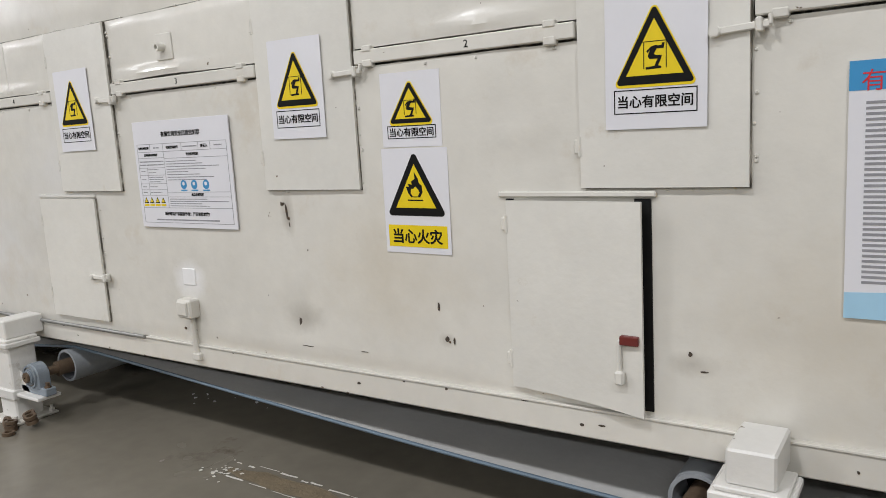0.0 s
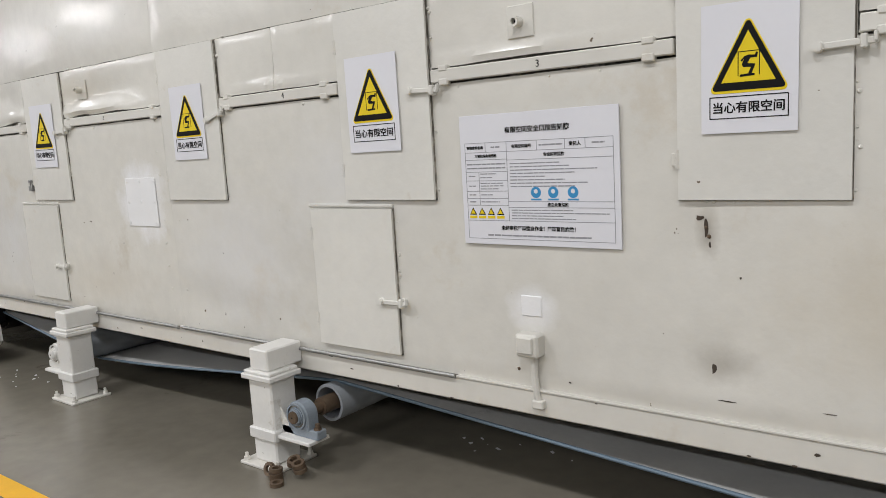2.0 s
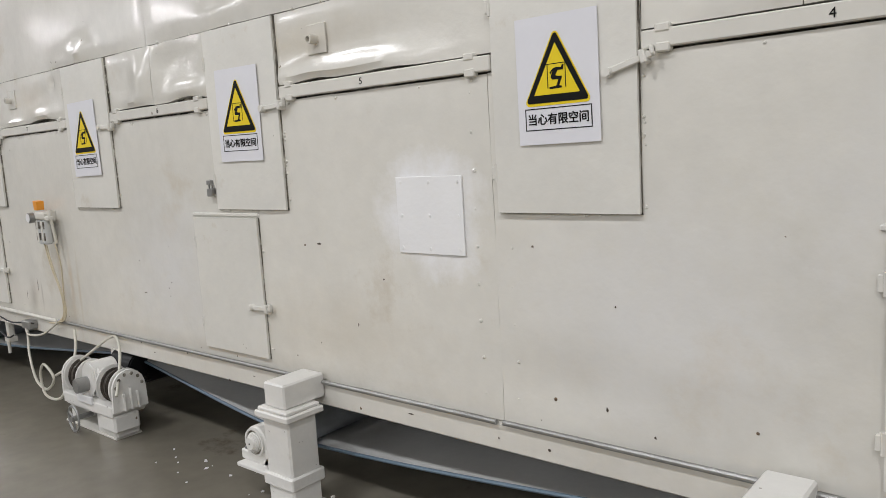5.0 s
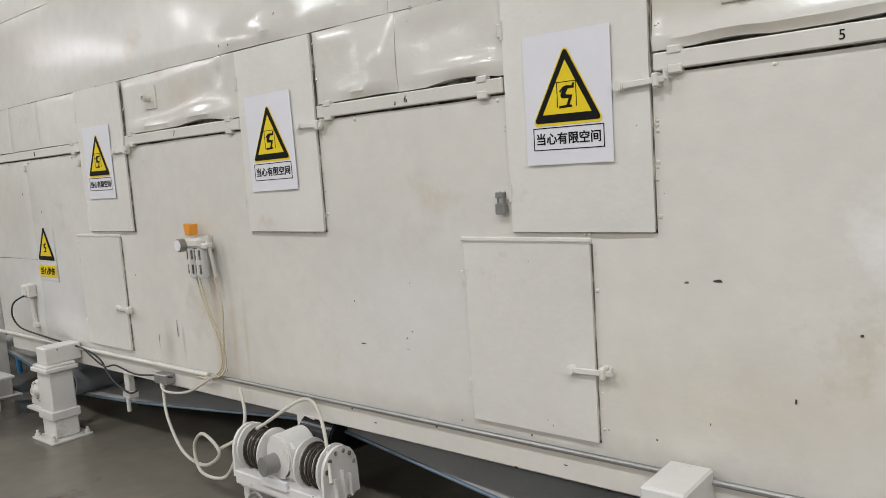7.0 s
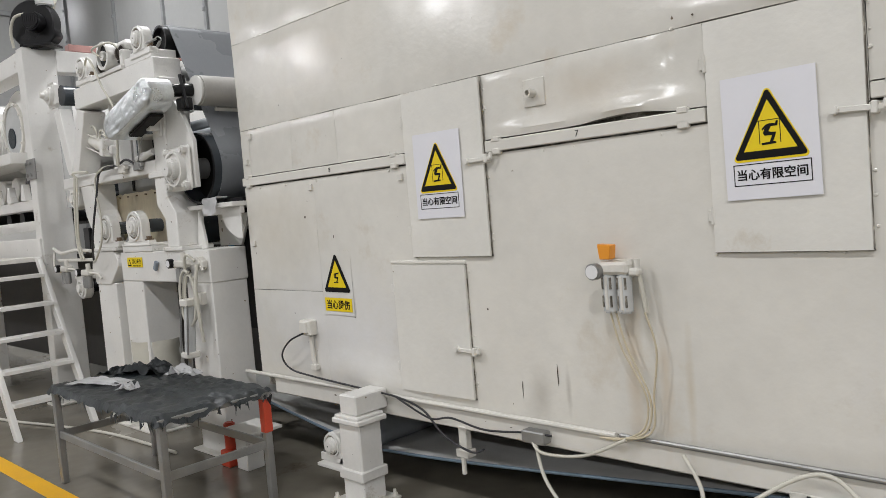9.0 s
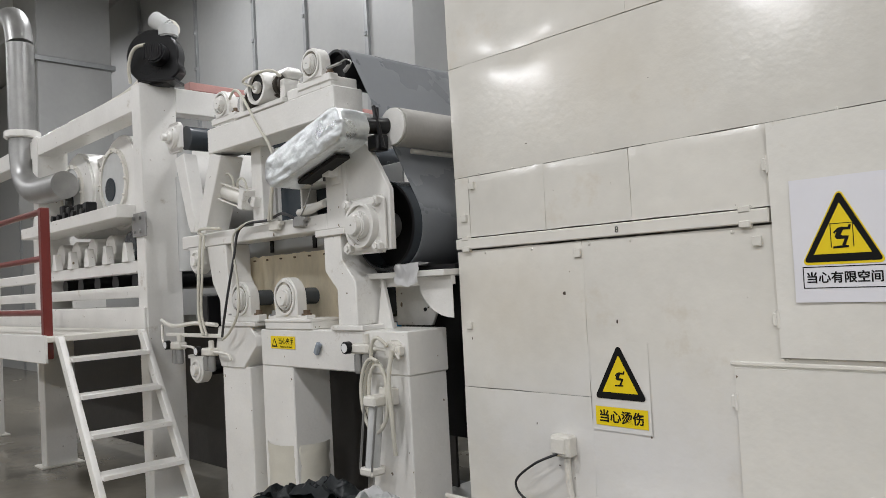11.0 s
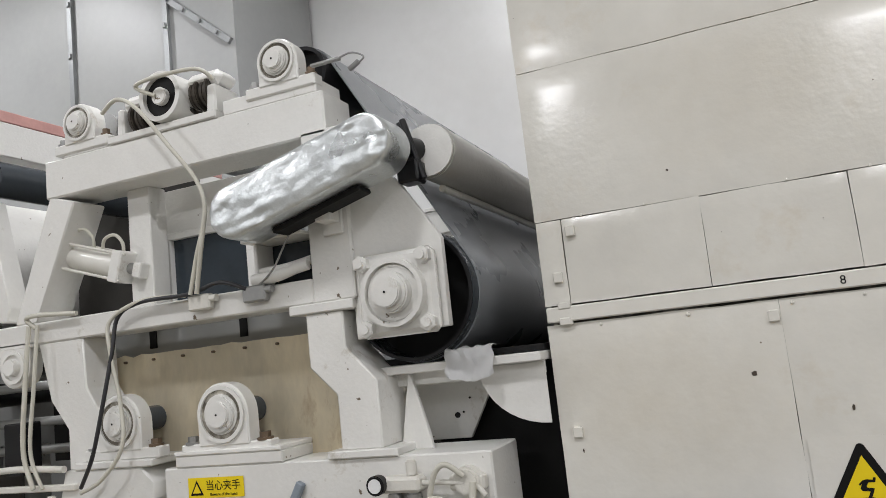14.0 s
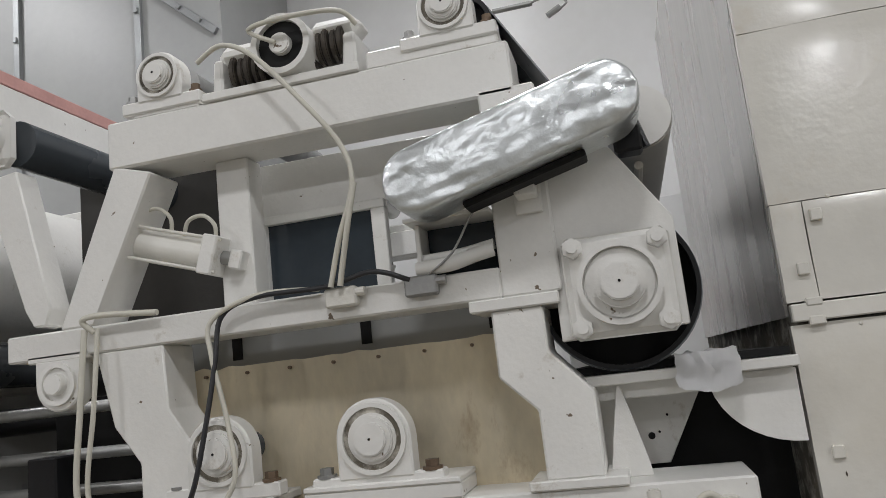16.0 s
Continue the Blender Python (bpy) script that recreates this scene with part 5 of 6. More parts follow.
for i in range(15):
    a = radians(33 + i * 172 / 14)
    inner.append((-12.15 + 0.1065 * math.cos(a), 2.80 + 0.1065 * math.sin(a)))
loop = outer + inner
a = [bm.verts.new((x, 2.24, z)) for x, z in loop]
c = [bm.verts.new((x, 4.6, z)) for x, z in loop]
for i in range(len(loop) - 1):
    bm.faces.new((a[i], c[i], c[i + 1], a[i + 1]))
no = len(outer)
for side in (a, c):
    for i in range(no - 1):
        bm.faces.new((side[i], side[i + 1], side[len(loop) - 2 - i], side[len(loop) - 1 - i]))
press_part("process_belt", bm, BELT, None, "grey process belt round the rolls")

# black slab, dark backing sheets and scraps below the big roll
press_part("belt_table", box(B(), -11.98, -11.33, MY + 0.10, 4.7, 1.605, 1.635, 0.003))
press_part("belt_table_rim", box(B(), -11.90, -11.34, MY + 0.16, MY + 0.19, 1.56, 1.625, 0.003))
bm = B()
k = 10
prism(bm, [(-11.335, 1.60), (-11.57, 1.60)] + [(-11.335 - 0.235 * math.cos(math.pi / 2 * i / k), 1.60 - 0.20 * math.sin(math.pi / 2 * i / k)) for i in range(1, k + 1)], 2.215, 2.222, 0.001)
press_part("quarter_guard", bm, WHITE, None, "curved white guard plate")
for hx, hz, hr in ((-11.745, 1.43, 0.011), (-11.735, 1.585, 0.004), (-11.80, 1.60, 0.004), (-11.72, 1.44, 0.004), (-11.93, 1.52, 0.004), (-11.69, 1.49, 0.004)):
    bm = B()
    cyl(bm, (hx, 2.416, hz), (hx, 2.424, hz), hr, 10)
    press_part("plate_hole", bm, DARK)
press_part("side_plate", prism(B(), [(-11.98, 1.345), (-11.70, 1.345), (-11.58, 1.56), (-11.98, 1.58)], 2.42, 2.44, 0.002))


def hanging_rag():
    bm = B()
    nx, nz = 16, 18
    rows_ = []
    for j in range(nz + 1):
        v = j / nz
        line = []
        for i in range(nx + 1):
            u = i / nx
            drop = max(0.0, v - 0.4) * (0.15 + 0.03 * noise.noise(Vector((u * 4, 2.0, 1.0))) + 0.035 * math.sin(u * 3.1))
            y = 2.24 - 0.10 * min(v, 0.4) / 0.4 - 0.012 * max(0.0, v - 0.4) + 0.014 * noise.noise(Vector((u * 5, v * 3, 7.0)))
            line.append(bm.verts.new((-11.655 + 0.17 * u + 0.012 * noise.noise(Vector((u * 3, v * 4, 3.0))), y, 1.672 + 0.012 * noise.noise(Vector((u * 6, v * 5, 9.0))) - drop)))
        rows_.append(line)
    for a, c in zip(rows_, rows_[1:]):
        for i in range(nx):
            bm.faces.new((a[i], a[i + 1], c[i + 1], c[i]))
    bmesh.ops.solidify(bm, geom=bm.faces[:], thickness=0.006)
    single("cloth_rag", bm, PAPER, "white folded rag over the table edge", "rag")


hanging_rag()
# black slab added so the slit above the table reads unlit
single("lower_belt", box(B(), -11.96, -11.335, 2.24, 4.6, 1.637, 1.660, 0.002), DARK, "black slab painting the dark slit at the oven's opening", "belt")
press_part("inner_trough", box(B(), -11.86, -11.335, 2.50, 2.52, 0.75, 1.60, 0.002), DARK, None, "dark sheet under the table")
# sheet added behind the press legs, its dark colour replacing shade
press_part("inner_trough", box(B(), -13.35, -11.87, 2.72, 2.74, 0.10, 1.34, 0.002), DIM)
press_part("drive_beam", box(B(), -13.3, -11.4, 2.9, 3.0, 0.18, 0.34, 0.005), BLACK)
for x in (-13.10, -12.62, -12.18):
    press_part("slot", box(B(), x - 0.018, x + 0.018, 2.338, 2.346, 1.82, 1.90, 0), DARK)

# pillow blocks
pb = [(-12.17, 2.805, 0.088), (-13.17, 2.785, 0.085), (-12.53, 1.53, 0.115), (-13.03, 1.53, 0.11)]
for x, z, r in pb:
    p = pillow(press, x, MY + 0.03, z, r, WHITE)
    p.matrix_parent_inverse = PINV
press_part("bearing_seat", box(B(), -12.76, -12.28, MY - 0.005, MY + 0.2, 1.345, 1.388, 0.005))
bm = B()
box(bm, -12.76, -12.28, MY - 0.01, MY + 0.2, 1.388, 1.405, 0.004)
press_part("bearing_seat", bm)
press_part("bearing_seat", box(B(), -13.26, -12.86, MY - 0.02, MY + 0.2, 1.36, 1.388, 0.005))
for x, z, r in ((-12.53, 1.53, 0.05), (-13.03, 1.53, 0.05)):
    bm = B()
    cyl(bm, (x, MY + 0.04, z), (x, 4.6, z), r, 20)
    cyl(bm, (x, 2.32, z), (x, 4.5, z), 0.17, 36)
    press_part("lower_roll", bm, ROLLGREY)
# hanging bearing on the middle beam's end and one under the bracket
for x, z in ((-13.60, 1.80), (-13.66, 1.06)):
    bm = B()
    box(bm, x - 0.12, x + 0.12, MY + 0.0, MY + 0.08, z + 0.075, z + 0.10, 0.004)
    prism(bm, [(x - 0.09 * math.cos(math.pi * i / 12), z - 0.09 * math.sin(math.pi * i / 12)) for i in range(13)] + [(x + 0.09, z + 0.08), (x - 0.09, z + 0.08)], MY, MY + 0.07, 0.005)
    h = press_part("hanging_bearing", bm)
    bm = B()
    ring(bm, (x, MY - 0.012, z), (x, MY + 0.02, z), 0.07, 0.055, 24)
    cyl(bm, (x, MY - 0.03, z), (x, MY + 0.02, z), 0.035, 18, bev=0.003)
    press_part("race", bm).parent = h
    bm = B()
    cyl(bm, (x, MY + 0.05, z), (x, 4.5, z), 0.05, 20)
    press_part("guide_roll", bm, BLACK)

# carriage with small rollers between the top bearings
for x0, x1 in ((-12.98, -12.94), (-12.52, -12.47)):
    press_part("carriage_cheek", prism(B(), [(x0, 2.685), (x1, 2.685), (x1, 2.80), (x0 + 0.01, 2.80)], MY + 0.01, MY + 0.16, 0.008))
for x, z, r, mat in ((-12.86, 2.76, 0.068, SPOOL), (-12.58, 2.79, 0.066, SPOOL)):
    bm = B()
    for i in range(5):
        cyl(bm, (x - 0.06 + i * 0.026, MY + 0.08, z), (x - 0.04 + i * 0.026, MY + 0.08, z), r - 0.008 * (i % 2), 22, bev=0.004)
    press_part("spool", bm, mat, None, "brown wound spool")
bm = B()
ring(bm, (-12.71, MY - 0.03, 2.79), (-12.71, MY + 0.14, 2.79), 0.102, 0.082, 28)
hub = press_part("drive_hub", bm)
bm = B()
cyl(bm, (-12.71, MY - 0.01, 2.79), (-12.71, MY + 0.1, 2.79), 0.082, 24)
press_part("bore", bm, DARK).parent = hub
bm = B()
cyl(bm, (-12.71, MY - 0.035, 2.79), (-12.71, MY + 0.1, 2.79), 0.036, 18, bev=0.004)
press_part("shaft", bm).parent = hub
press_part("gear_cap", box(B(), -12.97, -12.79, MY + 0.03, MY + 0.16, 2.785, 2.86, 0.028))
press_part("gear_cap", box(B(), -12.64, -12.46, MY + 0.03, MY + 0.16, 2.81, 2.875, 0.028))

# swing arm with its bearing
bm = B()
prism(bm, [(-13.91, 2.545), (-13.77, 2.565), (-13.64, 2.06), (-13.66, 2.0), (-13.71, 2.0), (-13.745, 2.06)], MY + 0.02, MY + 0.12, 0.006)
arm = press_part("swing_arm", bm)
bm = B()
box(bm, -13.96, -13.77, MY - 0.005, MY + 0.03, 2.58, 2.79, 0.03)
cyl(bm, (-13.865, MY - 0.03, 2.685), (-13.865, MY, 2.685), 0.075, 24, bev=0.004)
cyl(bm, (-13.865, MY - 0.055, 2.685), (-13.865, MY, 2.685), 0.045, 20, bev=0.004)
cyl(bm, (-13.865, MY - 0.09, 2.685), (-13.865, MY, 2.685), 0.026, 16, bev=0.003)
press_part("arm_bearing", bm).parent = arm
bm = B()
cyl(bm, (-13.80, MY + 0.06, 2.68), (-13.80, 4.5, 2.68), 0.085, 28)
press_part("arm_roll", bm, ROLLGREY)

# pneumatic cylinder in the trapezoid
AM = pose(-13.20, MY + 0.10, 2.205, 0, 17, 0)
bm = B()
cyl(bm, AM @ Vector((-0.16, 0, 0)), AM @ Vector((0.13, 0, 0)), 0.052, 24)
cy = press_part("air_cylinder", bm, CREAM_DOOR)
for a, c in ((-0.185, -0.155), (0.125, 0.18)):
    press_part("cylinder_head", box(B(), a, c, -0.066, 0.066, -0.066, 0.066, 0.005, AM)).parent = cy
for sy in (-1, 1):
    for sz in (-1, 1):
        bm = B()
        cyl(bm, AM @ Vector((-0.19, sy * 0.054, sz * 0.054)), AM @ Vector((0.19, sy * 0.054, sz * 0.054)), 0.006, 8)
        press_part("tie_rod", bm, WORN).parent = cy
bm = B()
cyl(bm, AM @ Vector((0.18, 0, 0)), AM @ Vector((0.235, 0, 0)), 0.024, 14)
press_part("rod", bm, STEEL).parent = cy
bm = B()
box(bm, 0.215, 0.26, -0.03, 0.03, -0.032, 0.032, 0.005, AM)
press_part("clevis", bm, WHITE).parent = cy
for a, c in ((-0.15, -0.02), (0.03, 0.15)):
    bm = B()
    tube(bm, [AM @ Vector(p) for p in ((a, -0.02, 0.05), (a + 0.01, -0.03, 0.10), ((a + c) / 2, -0.03, 0.125), (c - 0.01, -0.03, 0.10), (c, -0.02, 0.05))], 0.007)
    press_part("hose", bm, HOSE).parent = cy
for z, y, r in ((2.30, 3.05, 0.035), (2.40, 3.15, 0.05), (2.16, 3.3, 0.03)):
    bm = B()
    cyl(bm, (-14.2, y, z), (-12.95, y, z), r, 16)
    press_part("cross_pipe", bm, PIPEGREY)
press_part("rear_panel", box(B(), -13.5, -12.96, 3.4, 3.42, 1.97, 2.48, 0.002), PANELGREY)

# window behind the frame and the tan cover sheet
bm = B()
for a, c, e, f in ((-12.98, -12.50, 2.27, 2.30), (-12.98, -12.50, 1.97, 2.0), (-12.98, -12.94, 2.0, 2.27), (-12.55, -12.50, 2.0, 2.27)):
    box(bm, a, c, 2.30, 2.34, e, f, 0.003)
wf = press_part("window_frame", bm)
press_part("window_pane", box(B(), -12.95, -12.54, 2.325, 2.335, 1.99, 2.28, 0), GLASS, wf, "dark glass pane").matrix_parent_inverse = Matrix()
press_part("back_sheet", box(B(), -13.10, -12.05, 2.345, 2.36, 2.30, 2.50, 0.002))
press_part("back_sheet", box(B(), -13.40, -12.05, 2.345, 2.36, 1.79, 1.97, 0.002), PANELGREY)
bm = B()
nx, nz = 30, 8
g = [[bm.verts.new((-13.42 + 1.40 * i / nx, 2.26 + 0.012 * noise.noise(Vector((i * 0.5, 2, j * 0.15))), 1.34 + 0.455 * j / nz + (0.01 * noise.noise(Vector((i * 0.9, 5, 1))) if j == nz else 0))) for i in range(nx + 1)] for j in range(nz + 1)]
for j in range(nz):
    for i in range(nx):
        bm.faces.new((g[j][i], g[j][i + 1], g[j + 1][i + 1], g[j + 1][i]))
bmesh.ops.solidify(bm, geom=bm.faces[:], thickness=0.004)
press_part("tan_cover", bm, TAN, None, "tan stained cover sheet")
bm = B()
for i in range(9):
    cyl(bm, (-13.33 + i * 0.155, 2.245, 1.77), (-13.33 + i * 0.155, 2.26, 1.77), 0.0055, 8)
tagged(press_part("cover_screws", bm, RUST), kind="stuff")

# bracket box beside the upper post, with hoses on it
press_part("tray_plate", box(B(), -12.36, -12.10, MY - 0.05, MY + 0.12, 2.135, 2.148, 0.003))
press_part("tray_side", box(B(), -12.34, -12.325, MY - 0.0, MY + 0.12, 1.977, 2.134, 0.003))
press_part("tray_back", box(B(), -12.325, -12.10, MY + 0.10, MY + 0.112, 1.977, 2.134, 0.002), GLASS)
bm = B()
tube(bm, [(-12.34, MY - 0.01, 2.0), (-12.24, MY - 0.015, 2.002), (-12.16, MY - 0.01, 2.02), (-12.11, MY + 0.0, 2.03)], 0.022)
press_part("wrapped_pipe", bm)
bm = B()
tube(bm, [(-12.33, MY + 0.02, 2.03), (-12.22, MY + 0.03, 2.035), (-12.11, MY + 0.03, 2.05)], 0.016)
press_part("wrapped_pipe", bm)
cable("signal_cable", [(-12.30, MY - 0.03, 1.98), (-12.22, MY - 0.05, 2.03), (-12.16, MY - 0.05, 2.12), (-12.12, MY - 0.05, 2.17)], 0.0035, STEEL, "thin grey sensor wire at the press post", "cable", "press cables")

# machine bed label
lab = thing("hazard_label", -12.58, MY - 0.003, 1.27, "small yellow hand hazard label on the press bed", "label")
part("plate", box(B(), -0.125, 0.125, -0.001, 0.001, -0.036, 0.036, 0), SIGNYELLOW, lab)
part("triangle", flat(triangle(-0.085, 0, 0.06, 0.054), -0.0022), INK, lab)
part("triangle_field", flat(triangle(-0.085, -0.002, 0.038, 0.034), -0.003), SIGNYELLOW, lab)
lettering("caption", "当心夹手", 0.035, 0.035, -0.002, 0.008, INK, lab, 0.15)
lettering("small_caption", "Beware of the hand", 0.012, 0.035, -0.002, -0.024, INK, lab, 0.12)
bm = B()
m = pose(-12.22, MY - 0.015, 1.245, 0, 30, 0)
box(bm, -0.016, 0.016, -0.012, 0.012, -0.035, 0.035, 0.005, m)
single("stop_knob", bm, BLUEGREY, "small grey knob on the press bed", "knob")


def foil_guard():
    s = thing("coupling_guard", -12.0, 1.92, 2.285, "chain guard wrapped in crumpled silver foil tape", "guard")
    ax, az, bx, bz, r = -0.27, -0.065, 0.26, 0.075, 0.094
    ang = math.atan2(bz - az, bx - ax)
    k = 16
    pts = [(bx + r * math.cos(ang - math.pi / 2 + math.pi * i / k), bz + r * math.sin(ang - math.pi / 2 + math.pi * i / k)) for i in range(k + 1)]
    pts += [(ax + r * math.cos(ang + math.pi / 2 + math.pi * i / k), az + r * math.sin(ang + math.pi / 2 + math.pi * i / k)) for i in range(k + 1)]
    # rings from the middle line outwards give a surface to crumple
    bm = B()
    cx, cz = (ax + bx) / 2, (az + bz) / 2
    fine = []
    for i in range(len(pts)):
        p, q = pts[i], pts[(i + 1) % len(pts)]
        n = max(1, int(math.hypot(q[0] - p[0], q[1] - p[1]) / 0.009))
        fine += [(p[0] + (q[0] - p[0]) * j / n, p[1] + (q[1] - p[1]) * j / n) for j in range(n)]
    rings = []
    for y, s_ in ((0.09, 1.0), (0.05, 1.0), (0.01, 1.0), (-0.03, 1.0), (-0.05, 1.0), (-0.068, 0.97), (-0.073, 0.92), (-0.075, 0.86), (-0.077, 0.78), (-0.078, 0.7), (-0.079, 0.6), (-0.08, 0.5), (-0.08, 0.4), (-0.08, 0.3), (-0.08, 0.2), (-0.08, 0.1)):
        rg = []
        for x, z in fine:
            # shrink towards the nearest point of the long axis
            u = max(0, min(1, ((x - ax) * (bx - ax) + (z - az) * (bz - az)) / ((bx - ax) ** 2 + (bz - az) ** 2)))
            mx, mz = ax + (bx - ax) * u, az + (bz - az) * u
            px, pz = mx + (x - mx) * s_, mz + (z - mz) * s_
            along, across = px * math.cos(ang) + pz * math.sin(ang), pz * math.cos(ang) - px * math.sin(ang)
            h = 0.006 * noise.noise(Vector((along * 6, 4.2, across * 26))) + 0.003 * noise.noise(Vector((along * 22, y * 9, across * 45))) - 0.003 * abs(noise.noise(Vector((along * 13 + across * 9, y * 6, across * 30)))) ** 0.7
            rg.append(bm.verts.new((px, y + h, pz + 0.3 * h)))
        rings.append(rg)
    for p, q in zip(rings, rings[1:]):
        for i in range(len(fine)):
            bm.faces.new((p[i], p[(i + 1) % len(fine)], q[(i + 1) % len(fine)], q[i]))
    bm.faces.new(rings[0][::-1])
    bm.faces.new(rings[-1])
    part("foil_cover", bm, FOIL, s)
    bm = B()
    box(bm, -0.16, 0.20, 0.0, 0.09, -0.008, 0.012, 0.004, pose(0.0, 0.0, -0.105, 0, -math.degrees(ang), 0))
    part("underside", bm, DARK, s)
    bm = B()
    box(bm, -0.02, 0.04, 0.06, 0.16, -0.13, -0.05, 0.004)
    box(bm, -0.03, 0.05, 0.125, 0.139, -0.17, -0.05, 0.003)
    part("mount", bm, WHITE, s)
    bm = B()
    cyl(bm, (bx, 0.05, bz), (bx + 0.06, 0.32, bz + 0.03), 0.03, 16)
    part("drive_shaft", bm, STEEL, s)
    bm = B()
    cyl(bm, (bx + 0.02, 0.12, bz + 0.02), (bx + 0.05, 0.25, bz + 0.025), 0.042, 18, bev=0.006)
    box(bm, bx + 0.01, bx + 0.09, 0.14, 0.22, bz - 0.11, bz - 0.03, 0.008)
    cyl(bm, (bx + 0.10, 0.17, bz - 0.10), (bx + 0.04, 0.17, bz + 0.12), 0.012, 8)
    cyl(bm, (bx + 0.02, 0.20, bz - 0.04), (bx + 0.02, 0.20, bz + 0.12), 0.016, 10)
    part("universal_joint", bm, BLACK, s)


foil_guard()


def small_regulator(x, z, n=2):
    s = thing("air_regulator", x, MY - 0.04, z, "small white air regulator with gauge and clear bowls", "air regulator", "press regulators")
    part("body", box(B(), -0.07, 0.07, -0.03, 0.04, 0.0, 0.05, 0.01), WORN, s)
    for a in (-0.03, 0.035):
        bm = B()
        cyl(bm, (a, 0, 0.0), (a, 0, -0.10), 0.025, 16, bev=0.006)
        part("bowl", bm, STEEL, s)
    bm = B()
    cyl(bm, (-0.075, -0.055, 0.03), (-0.075, -0.02, 0.03), 0.032, 18, bev=0.003)
    g = part("gauge", bm, BLACK, s)
    bm = B()
    cyl(bm, (-0.075, -0.057, 0.03), (-0.075, -0.05, 0.03), 0.023, 18)
    part("dial", bm, PAPER, g)
    bm = B()
    cyl(bm, (0.035, 0, 0.05), (0.035, 0, 0.10), 0.018, 12, bev=0.004)
    part("knob", bm, WORN, s)
    bm = B()
    tube(bm, [(0.07, 0, 0.025), (0.15, -0.005, 0.025), (0.24, 0.0, 0.015), (0.28, 0, -0.02)], 0.009)
    part("pipe", bm, WORN, s)


small_regulator(-11.80, 1.235)
small_regulator(-13.40, 1.17)
small_regulator(-13.85, 1.20)
bm = B()
box(bm, -14.05, -13.25, MY - 0.03, MY - 0.0, 1.285, 1.31, 0.004)
tube(bm, [(-14.1, MY - 0.03, 1.40), (-13.9, MY - 0.04, 1.36), (-13.6, MY - 0.03, 1.38), (-13.3, MY - 0.03, 1.37)], 0.014)
tube(bm, [(-14.1, MY - 0.03, 1.36), (-13.98, MY - 0.08, 1.25), (-13.92, MY - 0.05, 1.20)], 0.009)
single("air_manifold", bm, WORN, "white-painted air pipes along the press foot", "pipes")

valve = thing("air_valve", -11.58, MY - 0.03, 1.26, "white air valve block with coiled white hoses below", "air valve")
bm = B()
cyl(bm, (0, -0.02, 0), (0, 0.04, 0), 0.045, 16, bev=0.008)
box(bm, -0.06, 0.06, -0.01, 0.03, -0.03, 0.02, 0.008)
part("valve_body", bm, WORN, valve)
bm = B()
for k, (rx, rz, cx) in enumerate(((0.09, 0.16, -0.10), (0.075, 0.15, -0.07), (0.10, 0.18, -0.09))):
    tube(bm, [(cx + rx * math.cos(t), -0.03 - 0.012 * k, -0.22 + rz * math.sin(t)) for t in np.linspace(1.2, 1.2 + 6.1, 14)], 0.009, 8, 3)
tube(bm, [(0.0, -0.03, 0.02), (-0.05, -0.05, 0.06), (-0.09, -0.05, 0.03), (-0.12, -0.04, -0.05)], 0.009)
tube(bm, [(0.03, -0.03, 0.0), (0.02, -0.05, -0.15), (0.03, -0.05, -0.32), (0.02, -0.03, -0.5)], 0.011)
part("coiled_hose", bm, HOSE, valve)
ac = thing("air_cylinder", -11.53, MY - 0.15, 0.87, "white pneumatic cylinder hanging beside the press leg", "air cylinder")
bm = B()
cyl(bm, (-0.13, 0.07, 0.14), (-0.185, 0.07, -0.19), 0.036, 20, bev=0.004)
part("barrel", bm, CLEAR, ac)
bm = B()
cyl(bm, (-0.19, 0.07, -0.2), (-0.22, 0.07, -0.42), 0.016, 12)
part("rod", bm, STEEL, ac)
bm = B()
box(bm, -0.175, -0.085, 0.02, 0.125, 0.12, 0.17, 0.008)
part("end_cap", box(B(), -0.235, -0.14, 0.025, 0.12, -0.22, -0.18, 0.008), WORN, ac)
part("head", bm, WORN, ac)
part("bracket", box(B(), -0.17, -0.06, 0.12, 0.158, 0.12, 0.20, 0.004), WORN, ac)
for dx in (-0.045, 0.045):
    bm = B()
    cyl(bm, (-0.15 + dx + 0.02, 0.03, 0.13), (-0.15 + dx - 0.035, 0.03, -0.19), 0.006, 8)
    part("tie_rod", bm, STEEL, ac)

# hoses and cables over the press
cable("air_hose", [(-12.72, MY - 0.04, 2.79), (-12.80, MY - 0.06, 2.84), (-12.68, MY - 0.08, 2.845), (-12.50, MY - 0.06, 2.84), (-12.45, MY - 0.02, 2.80)], 0.008, HOSE, "white hose looping over the carriage", "hose", "press hoses")
cable("air_hose", [(-13.0, MY - 0.04, 2.78), (-12.9, MY - 0.06, 2.81), (-12.78, MY - 0.08, 2.74), (-12.62, MY - 0.09, 2.55), (-12.52, MY - 0.07, 2.40), (-12.50, MY - 0.06, 2.28), (-12.56, MY - 0.05, 2.12), (-12.60, MY - 0.05, 1.98)], 0.0085, HOSE, "white hose hanging down the press front", "hose", "press hoses")
cable("air_hose", [(-12.49, MY - 0.07, 2.28), (-12.53, MY - 0.06, 2.14), (-12.57, MY - 0.05, 1.98)], 0.009, HOSE, "white hose hanging down the press front", "hose", "press hoses")
